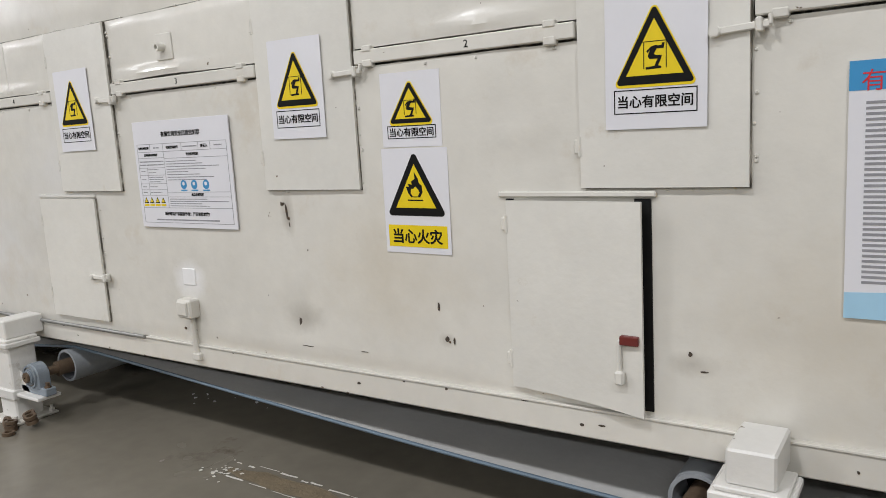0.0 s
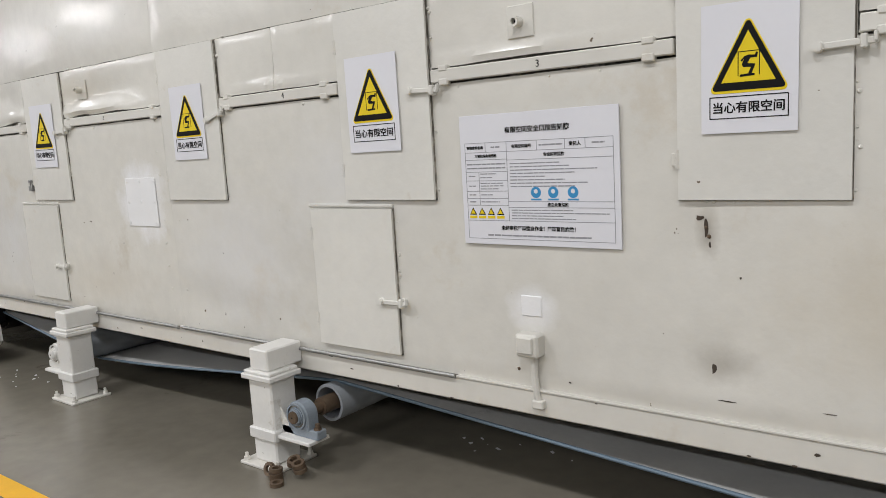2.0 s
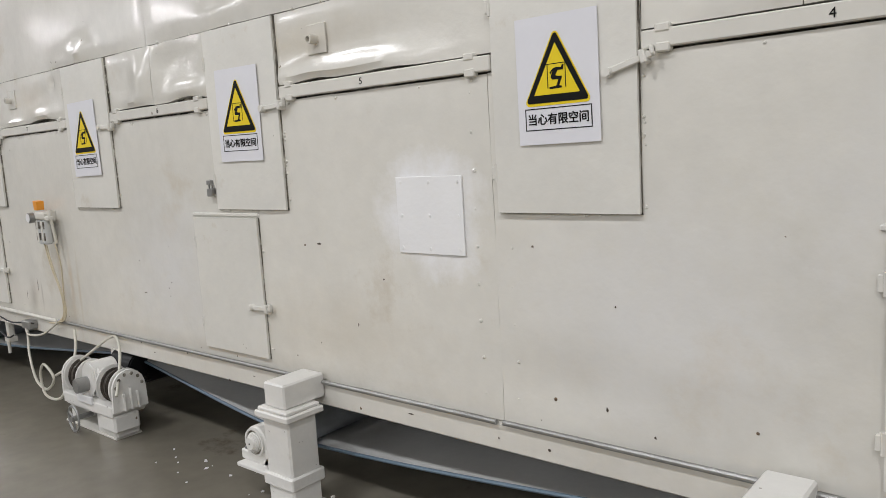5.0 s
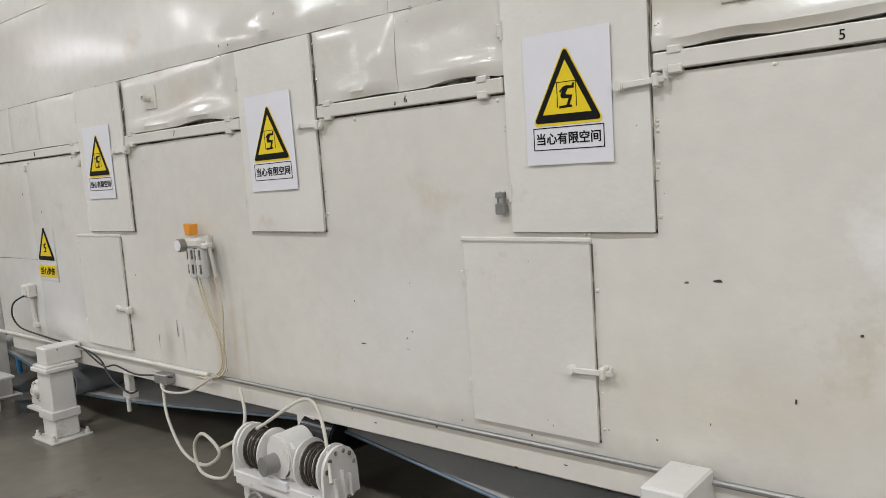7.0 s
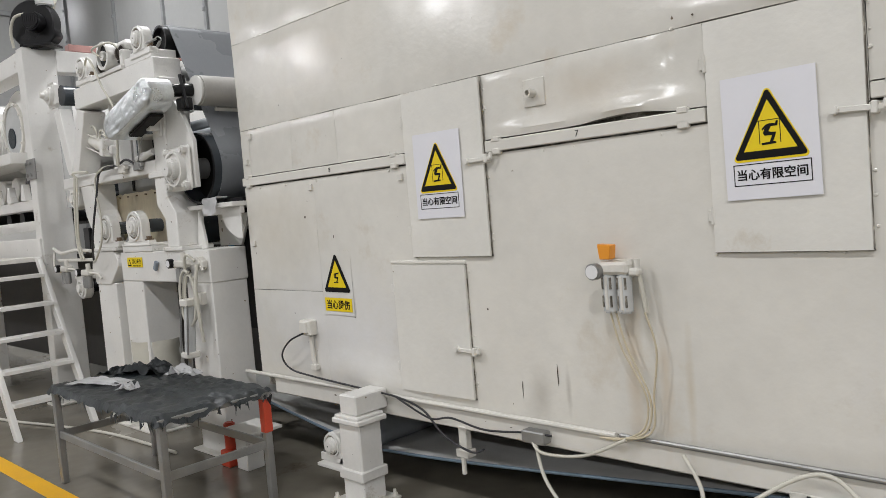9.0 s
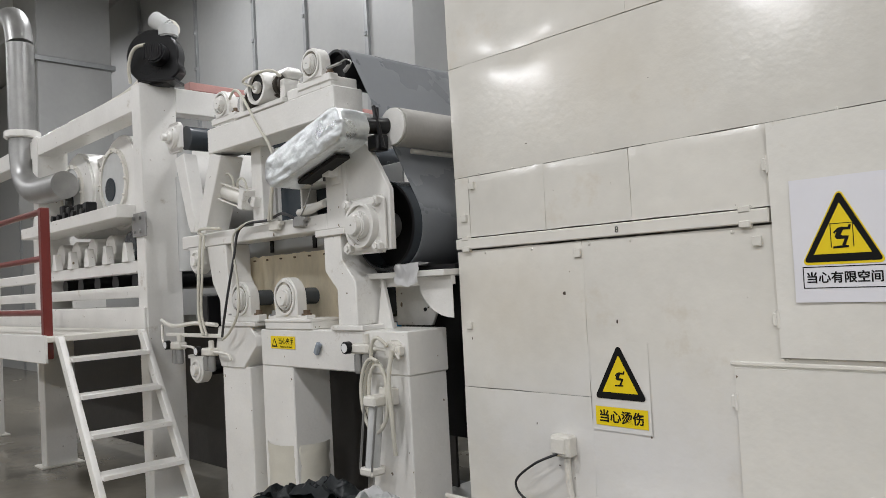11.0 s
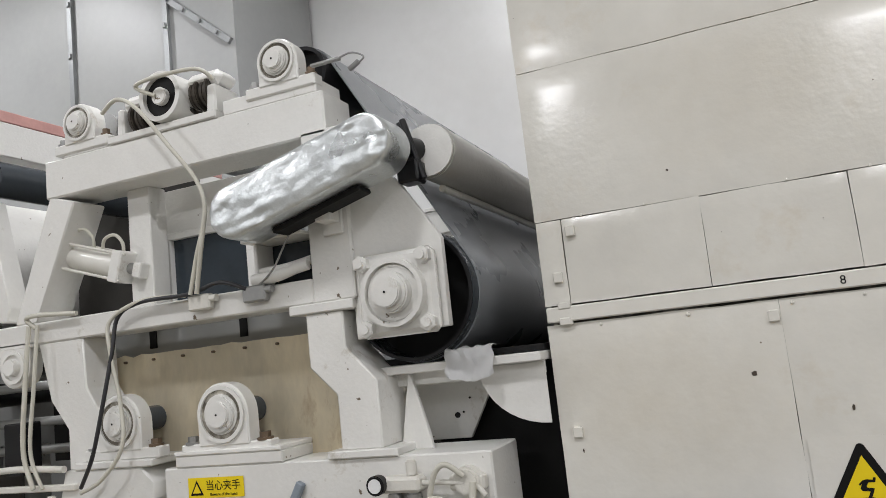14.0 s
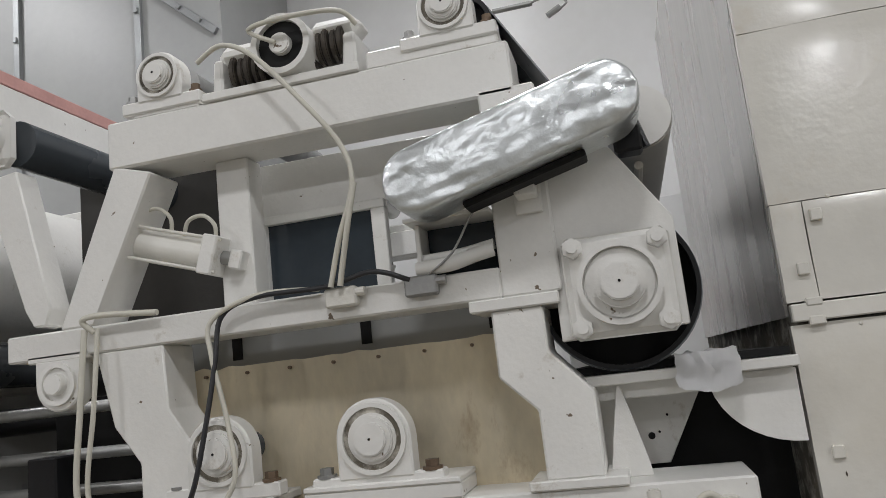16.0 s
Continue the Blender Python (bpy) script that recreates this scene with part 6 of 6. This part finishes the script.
cable("signal_cable", [(-12.36, MY - 0.03, 1.97), (-12.47, MY - 0.04, 2.01), (-12.62, MY - 0.04, 1.985), (-12.85, MY - 0.04, 1.985), (-12.97, MY - 0.04, 1.94), (-12.99, MY - 0.06, 1.80), (-13.02, MY - 0.09, 1.60), (-13.07, MY - 0.10, 1.42), (-13.18, MY - 0.06, 1.30)], 0.008, CABLE, "black cable hanging over the press beam", "cable", "press cables")
cable("air_hose", [(-12.65, MY - 0.02, 1.985), (-12.85, MY - 0.04, 1.99), (-13.0, MY - 0.05, 1.93), (-13.0, MY - 0.06, 1.82), (-12.96, MY - 0.06, 1.62), (-12.94, MY - 0.08, 1.45), (-13.05, MY - 0.08, 1.33), (-13.18, MY - 0.06, 1.28)], 0.008, HOSE, "cream hose hanging over the press beam", "hose", "press hoses")
cable("air_hose", [(-13.44, MY - 0.02, 1.95), (-13.47, MY - 0.04, 1.99), (-13.40, MY - 0.04, 2.0), (-13.2, MY - 0.03, 1.985)], 0.010, HOSE, "cream hose along the press beam", "hose", "press hoses")
cable("air_hose", [(-13.47, MY - 0.03, 1.96), (-13.48, MY - 0.05, 1.70), (-13.50, MY - 0.05, 1.45), (-13.45, MY - 0.05, 1.30)], 0.010, HOSE, "cream hose down the press leg", "hose", "press hoses")
cable("air_hose", [(-13.42, MY - 0.03, 1.96), (-13.43, MY - 0.05, 1.70), (-13.46, MY - 0.05, 1.45), (-13.40, MY - 0.05, 1.30)], 0.008, HOSE, "cream hose down the press leg", "hose", "press hoses")
for x in (-12.58, -12.33):
    bm = B()
    box(bm, -0.05, 0.05, -0.035, 0.0, -0.03, 0.03, 0.006)
    cyl(bm, (0.045, -0.02, 0.01), (0.075, -0.02, 0.01), 0.014, 10)
    ob = single("hose_fitting", bm, WORN if x < -12.4 else STEEL, "small hose fitting on the press beam", "fitting")
    ob.location = (x, MY, 1.95)
bm = B()
box(bm, -12.02, -11.90, MY - 0.02, MY + 0.0, 2.74, 2.75, 0.002)
tube(bm, [(-11.93, MY - 0.01, 2.74), (-11.85, MY - 0.02, 2.75), (-11.80, MY - 0.02, 2.72), (-11.86, MY - 0.02, 2.69)], 0.0035)
cyl(bm, (-11.86, MY - 0.02, 2.69), (-11.82, MY - 0.02, 2.71), 0.010, 8)
single("edge_sensor", bm, STEEL, "small wired sensor bracket by the top roll", "sensor")

# ---------------------------------------------------------------- second frame with drums, platform and ladder
frame2 = thing("drum_frame", -15.6, 2.0, 0, "white steel frame carrying drums and rollers", "machine")
FINV = frame2.matrix_basis.inverted()


def f2(name, bm, mat=WHITE, label=""):
    ob = part(name, bm, mat, frame2, label)
    ob.matrix_parent_inverse = FINV
    return ob


for yy in (2.0, 4.5):
    for x in (-14.42, -16.78, -19.2):
        f2("post", box(B(), x, x + 0.15, yy, yy + 0.28, 0, 3.17, 0.006))
        f2("post_foot", box(B(), x - 0.05, x + 0.2, yy - 0.05, yy + 0.33, 0, 0.016, 0.003), WORN)
    f2("top_beam", box(B(), -19.2, -14.42, yy + 0.01, yy + 0.2, 2.98, 3.15, 0.006))
    f2("tray_beam", box(B(), -16.7, -14.42, yy - 0.14, yy + 0.16, 2.17, 2.27, 0.006))
    f2("rail_beam", box(B(), -19.0, -14.3, yy + 0.02, yy + 0.15, 1.76, 1.85, 0.006))
    f2("rail_beam", box(B(), -19.0, -14.3, yy + 0.02, yy + 0.15, 1.57, 1.66, 0.006))
    f2("foot_beam", box(B(), -19.0, -14.28, yy - 0.02, yy + 0.17, 1.30, 1.50, 0.006))
f2("cross_beam", box(B(), -14.42, -14.27, 2.28, 4.5, 2.97, 3.165, 0.006))
f2("joint_plate", box(B(), -14.45, -14.22, 1.985, 2.0, 2.02, 2.20, 0.004), STEEL)
for dx in (-14.40, -14.30):
    for dz in (2.06, 2.16):
        bm = B()
        cyl(bm, (dx, 1.97, dz), (dx, 1.99, dz), 0.014, 6)
        f2("bolt", bm, STEEL)
f2("hood_panel", box(B(), -16.65, -14.43, 2.29, 2.31, 2.28, 2.86, 0.003))
for hx in (-15.16, -16.15):
    bm = B()
    cyl(bm, (hx, 2.19, 2.54), (hx, 4.25, 2.54), 0.40, 40, bev=0.02)
    f2("drum_hood", bm, WHITE, "white barrel-shaped drum hood")
    bm = B()
    ring(bm, (hx - 0.1, 2.165, 2.56), (hx - 0.1, 2.20, 2.56), 0.285, 0.25, 36)
    f2("window_ring", bm, WORN, "bolted round window ring")
    bm = B()
    cyl(bm, (hx - 0.1, 2.178, 2.56), (hx - 0.1, 2.192, 2.56), 0.252, 32)
    f2("hood_window", bm, CLEAR, "milky clear round window")
    bm = B()
    cyl(bm, (hx - 0.16, 2.168, 2.50), (hx - 0.16, 2.185, 2.50), 0.10, 20)
    f2("drum_boss", bm, GLASS, "dark drum end behind the window")
    for k in range(12):
        an = 6.28319 * k / 12
        bm = B()
        cyl(bm, (hx - 0.1 + 0.268 * math.cos(an), 2.152, 2.56 + 0.268 * math.sin(an)), (hx - 0.1 + 0.268 * math.cos(an), 2.17, 2.56 + 0.268 * math.sin(an)), 0.010, 6)
        f2("bolt", bm, WORN)
for x in (-14.85, -15.25, -15.65, -16.05, -16.45):
    bm = B()
    cyl(bm, (x, 2.13, 1.99), (x, 4.4, 1.99), 0.115, 28, bev=0.006)
    f2("press_roll", bm, WHITE if x < -15.0 else ROLLGREY)
    bm = B()
    prism(bm, [(x + 0.14, 1.85), (x + 0.26, 1.85), (x + 0.22, 2.0), (x + 0.18, 2.0)], 2.0, 2.06, 0.004)
    f2("roll_seat", bm)
    bm = B()
    cyl(bm, (x, 2.16, 1.70), (x, 4.4, 1.70), 0.07, 20)
    f2("lower_roll", bm, BLACK)
f2("inner_panel", box(B(), -19.0, -14.3, 4.3, 4.32, 1.3, 3.0, 0), PANELGREY)
f2("inner_panel", box(B(), -14.3, -13.4, 2.95, 2.97, 0.5, 1.3, 0), WORN)
# dark sheet paints in the shade low behind the hoses
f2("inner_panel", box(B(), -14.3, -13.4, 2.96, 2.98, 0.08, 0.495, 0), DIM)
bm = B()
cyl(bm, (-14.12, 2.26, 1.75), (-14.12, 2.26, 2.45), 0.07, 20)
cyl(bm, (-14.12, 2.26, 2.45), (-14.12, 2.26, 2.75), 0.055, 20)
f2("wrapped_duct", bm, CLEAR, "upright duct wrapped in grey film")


# two dark sheets added behind rods and duct as a painted shadow
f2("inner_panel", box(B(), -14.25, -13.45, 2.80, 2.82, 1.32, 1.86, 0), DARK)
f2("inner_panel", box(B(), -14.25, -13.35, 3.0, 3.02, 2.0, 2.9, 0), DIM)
for z in (1.42, 1.55, 1.72):
    bm = B()
    cyl(bm, (-14.3, 2.42, z), (-13.35, 2.42, z), 0.022, 12)
    f2("tie_rod", bm, STEEL)
bm = B()
box(bm, -13.86, -13.74, 2.2, 2.3, 1.33, 1.56, 0.006)
f2("black_block", bm, BLACK)


# added dark sheet stands for the shaded depth under the platform
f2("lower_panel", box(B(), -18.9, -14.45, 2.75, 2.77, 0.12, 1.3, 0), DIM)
f2("lower_roll", cyl(B(), (-14.0, 2.6, 0.62), (-14.0, 4.4, 0.62), 0.12, 24), BLACK)


def blower():
    b = thing("blower", -14.25, 2.16, 3.17, "black centrifugal blower with motor on the frame top", "blower", rz=42)
    b.scale = (0.88, 0.88, 0.88)
    part("base", box(B(), -0.16, 0.16, -0.1, 0.12, 0, 0.025, 0.004), BLACK, b)
    bm = B()
    k = 30
    pts = [((0.215 + 0.05 * i / k) * math.cos(6.28319 * i / k - 0.3) - 0.03, 0.235 + (0.215 + 0.05 * i / k) * math.sin(6.28319 * i / k - 0.3)) for i in range(k)]
    prism(bm, pts, -0.06, 0.09, 0.012)
    part("scroll", bm, BLACK, b)
    bm = B()
    cyl(bm, (0.02, -0.20, 0.23), (0.02, -0.06, 0.23), 0.095, 24, bev=0.015)
    mo = part("motor", bm, BLACK, b)
    bm = B()
    for i in range(7):
        box(bm, -0.05 + i * 0.02, -0.043 + i * 0.02, -0.205, -0.19, 0.17, 0.29, 0)
    part("grille", bm, BLACK, mo)
    bm = B()
    cyl(bm, (0.08, 0.0, 0.40), (0.08, 0.0, 0.50), 0.085, 24, bev=0.01)
    cyl(bm, (0.08, 0.0, 0.48), (-0.05, 0.02, 0.58), 0.075, 24, bev=0.01)
    part("outlet_sleeve", bm, CLEAR, b, "milky plastic sleeve")
    bm = B()
    tube(bm, [(-0.05, -0.16, 0.30), (-0.15, -0.16, 0.27), (-0.22, -0.12, 0.15), (-0.23, -0.08, 0.0)], 0.014)
    part("cable", bm, HOSE, b)


blower()
bm = B()
tube(bm, [(-14.36, 2.30, 3.66), (-14.48, 2.32, 3.62), (-14.62, 2.32, 3.42), (-14.95, 2.30, 3.28), (-15.5, 2.28, 3.235), (-16.4, 2.28, 3.235)], 0.08, 16, 6)
single("flexible_hose", bm, HOSE, "cream flexible hose lying on the frame top", "hose")
bm = B()
box(bm, -14.36, -14.27, 2.4, 4.4, 3.166, 3.23, 0.004)
single("red_beam", bm, FADEDRED, "faded red beam behind the blower", "beam")

elbow = thing("exhaust_pipe", -16.98, 1.98, 2.6, "grey steel exhaust pipe with elbow and white collar", "pipe")
bm = B()
tube(bm, [(0, 0, 1.55), (0, 0, 1.2), (0, 0, 0.75), (0, 0, 0.45), (0.08, 0, 0.2), (0.3, 0, 0.06), (0.55, 0.02, 0.02), (1.0, 0.05, 0.02)], 0.125, 20, 6)
part("duct", bm, STEEL, elbow)
bm = B()
cyl(bm, (0, 0, 0.60), (0, 0, 0.67), 0.165, 24, bev=0.008)
part("collar", bm, WHITE, elbow)
bm = B()
tube(bm, [(0, 0, 1.55), (-0.1, 0, 1.8), (-0.4, 0, 1.9), (-1.2, 0, 1.9)], 0.125, 20, 6)
part("upper_bend", bm, STEEL, elbow)
for x in (-16.0, -15.85, -15.7, -15.5, -15.3):
    bm = B()
    box(bm, x, x + 0.09, 1.93, 2.02, 2.27, 2.33 + 0.05 * ((x * 10) % 2), 0.01)
    cyl(bm, (x + 0.04, 1.9, 2.30), (x + 0.04, 2.02, 2.30), 0.03, 12)
    single("tray_valve", bm, BLACK, "small black valve standing on the tray", "valve", "tray valves")

plat = thing("platform", -15.5, 1.65, 1.2, "white steel service platform beside the drum frame", "platform")
part("deck", box(B(), -5.0, 1.20, -0.33, 0.30, 0.10, 0.14, 0.004), WORN, plat)
part("fascia", box(B(), -5.0, 1.20, -0.345, -0.325, -0.04, 0.15, 0.004), WHITE, plat)
for x in (-1.25, -3.8):
    part("leg", box(B(), x, x + 0.12, -0.3, -0.18, -1.2, 0.10, 0.004), WHITE, plat)
rails = thing("guard_rail", -14.45, 1.37, 1.2, "dark red painted tubular guard rail", "railing")
bm = B()
box(bm, -0.03, 0.03, -0.03, 0.03, -0.02, 1.03, 0.006)
part("post", bm, RED, rails)
for x in (-1.8, -3.6):
    part("post", box(B(), x - 0.03, x + 0.03, -0.03, 0.03, 0.15, 1.03, 0.006), RED, rails)
for z in (1.01, 0.68, 0.30):
    bm = B()
    cyl(bm, (0, 0, z), (-4.6, 0, z), 0.022, 12)
    part("rail", bm, RED, rails)

ladder = thing("ship_ladder", -13.4, 1.66, 0, "white steel ladder with flat steps up to the platform", "ladder")
for y0 in (-0.30, 0.26):
    bm = B()
    prism(bm, [(0.0, 0.0), (0.09, 0.0), (-0.80, 1.34), (-0.89, 1.34)], y0, y0 + 0.04, 0.004)
    part("stringer", bm, WHITE, ladder)
for i in range(5):
    z = 0.23 + i * 0.235
    x = 0.045 - z * 0.665
    part("step", box(B(), x - 0.09, x + 0.07, -0.26, 0.26, z, z + 0.03, 0.003), WHITE, ladder)

# plastic wrap round the left leg of the press, blue pipe behind
bm = B()
ng, nz = 20, 12
rows_ = [[bm.verts.new((-12.66 + (0.20 + 0.02 * noise.noise(Vector((i * 0.8, j * 0.6, 3)))) * math.cos(6.28319 * i / ng), 2.19 + (0.17 + 0.02 * noise.noise(Vector((i * 0.7, j * 0.5, 8)))) * math.sin(6.28319 * i / ng), 0.32 + 0.36 * j / nz)) for i in range(ng)] for j in range(nz + 1)]
for j in range(nz):
    for i in range(ng):
        bm.faces.new((rows_[j][i], rows_[j][(i + 1) % ng], rows_[j + 1][(i + 1) % ng], rows_[j + 1][i]))
single("plastic_wrap", bm, HOSE, "crumpled clear plastic wrapped round a press leg", "plastic wrap")
bm = B()
cyl(bm, (-12.25, 2.66, 0), (-12.25, 2.66, 1.34), 0.022, 12)
single("blue_pipe", bm, SIGNBLUE, "thin blue upright pipe behind the press", "pipe")
bm = B()
cyl(bm, (-11.35, 2.0, 0.10), (-11.35, 2.0, 0.27), 0.035, 16, bev=0.008)
box(bm, -11.40, -11.30, 1.95, 2.05, 0.0, 0.10, 0.006)
single("red_post", bm, BRIGHTRED, "short red post beside the press foot", "post")
bm = B()
box(bm, -11.30, -11.02, 1.93, 2.17, 0.24, 0.26, 0.003)
box(bm, -11.26, -11.14, 1.98, 2.10, 0.0, 0.24, 0.005)
single("foot_bracket", bm, WHITE, "white steel bracket on the floor beside the press", "bracket")


# ---------------------------------------------------------------- table with black plastic
def work_table():
    t = thing("work_table", -11.32, 1.53, 0, "grey steel table covered with torn black plastic", "table")
    hx, hy = 0.72, 0.315
    for sx in (-1, 1):
        for sy in (-1, 1):
            x, y = sx * (hx - 0.025), sy * (hy - 0.025)
            part("leg", box(B(), x - 0.02, x + 0.02, y - 0.02, y + 0.02, 0, 0.575, 0.004), STEEL, t)
    part("red_wrap", box(B(), hx - 0.049, hx - 0.001, hy - 0.049, hy - 0.001, 0.37, 0.55, 0.003), BRIGHTRED, t, "bright red paint on one leg")
    for sy in (-1, 1):
        part("stretcher", box(B(), -hx + 0.04, hx - 0.04, sy * (hy - 0.025) - 0.008, sy * (hy - 0.025) + 0.008, 0.28, 0.325, 0.003), STEEL, t)
    for sx in (-1, 1):
        part("stretcher", box(B(), sx * (hx - 0.025) - 0.008, sx * (hx - 0.025) + 0.008, -hy + 0.04, hy - 0.04, 0.28, 0.325, 0.003), STEEL, t)
    part("tabletop", box(B(), -hx, hx, -hy, hy, 0.565, 0.59, 0.003), STEEL, t)
    nx, ny = 70, 36
    bm = B()
    g = []
    for j in range(ny + 1):
        row_ = []
        for i in range(nx + 1):
            u, v = i / nx * 2 - 1, j / ny * 2 - 1
            x, y = u * (hx + 0.015), v * (hy + 0.015)
            z = 0.604 + 0.030 * abs(noise.noise(Vector((x * 6, y * 16, 2)))) + 0.013 * noise.noise(Vector((x * 16, y * 32, 5)))
            edge = max(abs(u), abs(v))
            if edge > 0.955:
                z -= (edge - 0.955) * (0.9 + 0.7 * noise.noise(Vector((x * 9, y * 9, 1))))
            row_.append(bm.verts.new((x, y, z)))
        g.append(row_)
    for j in range(ny):
        for i in range(nx):
            bm.faces.new((g[j][i], g[j][i + 1], g[j + 1][i + 1], g[j + 1][i]))
    part("plastic_cover", bm, PLASTIC_SHEET, t, "wrinkled black plastic sheet")
    bm = B()
    rnd = random.Random(8)
    for _ in range(60):
        if rnd.random() < 0.6:
            x, y = rnd.uniform(-hx, hx), -hy - 0.014
        else:
            x, y = hx + 0.014, rnd.uniform(-hy, hy)
        s = rnd.uniform(0.012, 0.035)
        vs = [bm.verts.new((x + rnd.uniform(-s, s), y + rnd.uniform(-0.006, 0.006), 0.585 - k * s * rnd.uniform(0.5, 1.3))) for k in range(3)]
        bm.faces.new(vs)
    tagged(part("torn_fringe", bm, PLASTIC_SHEET, t), kind="stuff")


work_table()


def crumple(name, x, y, z, sx, sy, h, mat, seed, label, category, turn=20):
    bm = B()
    n = 18
    g = [[bm.verts.new((sx * (i / n - 0.5) + 0.02 * noise.noise(Vector((i, j, seed))), sy * (j / n - 0.5) + 0.02 * noise.noise(Vector((i, j, seed + 9))),
                        max(0.0, h * (0.35 + 1.0 * noise.noise(Vector((i * 0.22, j * 0.26, seed))) + 0.25 * noise.noise(Vector((i * 0.6, j * 0.6, seed))))) * (1 - abs(2 * i / n - 1) ** 3))) for i in range(n + 1)] for j in range(n + 1)]
    for j in range(n):
        for i in range(n):
            bm.faces.new((g[j][i], g[j][i + 1], g[j + 1][i + 1], g[j + 1][i]))
    bmesh.ops.solidify(bm, geom=bm.faces[:], thickness=0.002)
    ob = single(name, bm, mat, label, category)
    ob.matrix_basis = pose(x, y, z, 0, 0, turn)


crumple("plastic_scrap", -11.75, 1.72, 0.612, 0.36, 0.22, 0.085, PLASTIC_SHEET, 2, "crumpled black plastic scrap on the table", "plastic scrap")
crumple("plastic_scrap", -11.92, 1.60, 0.612, 0.24, 0.16, 0.055, PLASTIC_SHEET, 5, "crumpled black plastic scrap on the table", "plastic scrap")
crumple("paper_sheet", -11.74, 1.40, 0.618, 0.42, 0.15, 0.022, PAPER, 12, "white paper sheet lying on the table", "paper")
crumple("paper_scrap", -11.35, 1.40, 0.622, 0.12, 0.08, 0.04, PAPER, 7, "crumpled white paper scrap on the table", "paper")
crumple("cloth_scrap", -11.45, 1.78, 0.612, 0.25, 0.10, 0.06, PAPER, 9, "crumpled white cloth at the table's back edge", "cloth")

cable("floor_hose", [(-15.5, 1.45, 0.012), (-14.3, 1.5, 0.012), (-13.5, 1.7, 0.012), (-12.8, 1.85, 0.012), (-11.9, 1.9, 0.012)], 0.011, HOSE, "cream hose lying on the floor", "hose")

# ---------------------------------------------------------------- ducts and casing behind
casing = thing("dust_casing", -20, 5.6, 0, "tall grey sheet-metal casing with bolted flanges", "casing")
part("panel", box(B(), -13.8, 5.4, -0.45, 0.9, 0.0, 6.9, 0.0), PANELGREY, casing)
for x in (-13.0, -10.5, -8.3, -6.0, -3.7, 2.25, 3.45, 4.65, 0.6, -1.4):
    part("flange", box(B(), x - 0.03, x + 0.03, -0.49, -0.44, 0.0, 6.9, 0.003), GALV, casing)
    for k in range(9):
        part("flange_bolt", box(B(), x - 0.018, x + 0.018, -0.51, -0.485, 2.2 + k * 0.55, 2.25 + k * 0.55, 0.004), GALV, casing)
bm = B()
box(bm, -2.2, 0, -0.015, 0.02, -0.03, 0.03, 0.003, pose(5.36, -0.47, 4.64, 0, 41, 0))
for k in range(9):
    box(bm, -0.2 - k * 0.24, -0.16 - k * 0.24, -0.035, 0.0, -0.018, 0.018, 0.004, pose(5.36, -0.47, 4.64, 0, 41, 0))
part("sloped_flange", bm, GALV, casing)
tower = thing("square_duct", -21.5, 3.9, 0, "square galvanised duct rising past the machines", "duct")
part("casing", box(B(), -0.55, 0.55, -0.55, 0.55, 2.9, 6.95, 0.01), PANELGREY, tower)
part("collar", box(B(), -0.6, 0.6, -0.6, 0.6, 5.2, 5.28, 0.006), GALV, tower)
part("stand", box(B(), -0.4, 0.4, -0.4, 0.4, 0.0, 2.9, 0.01), WHITE, tower)
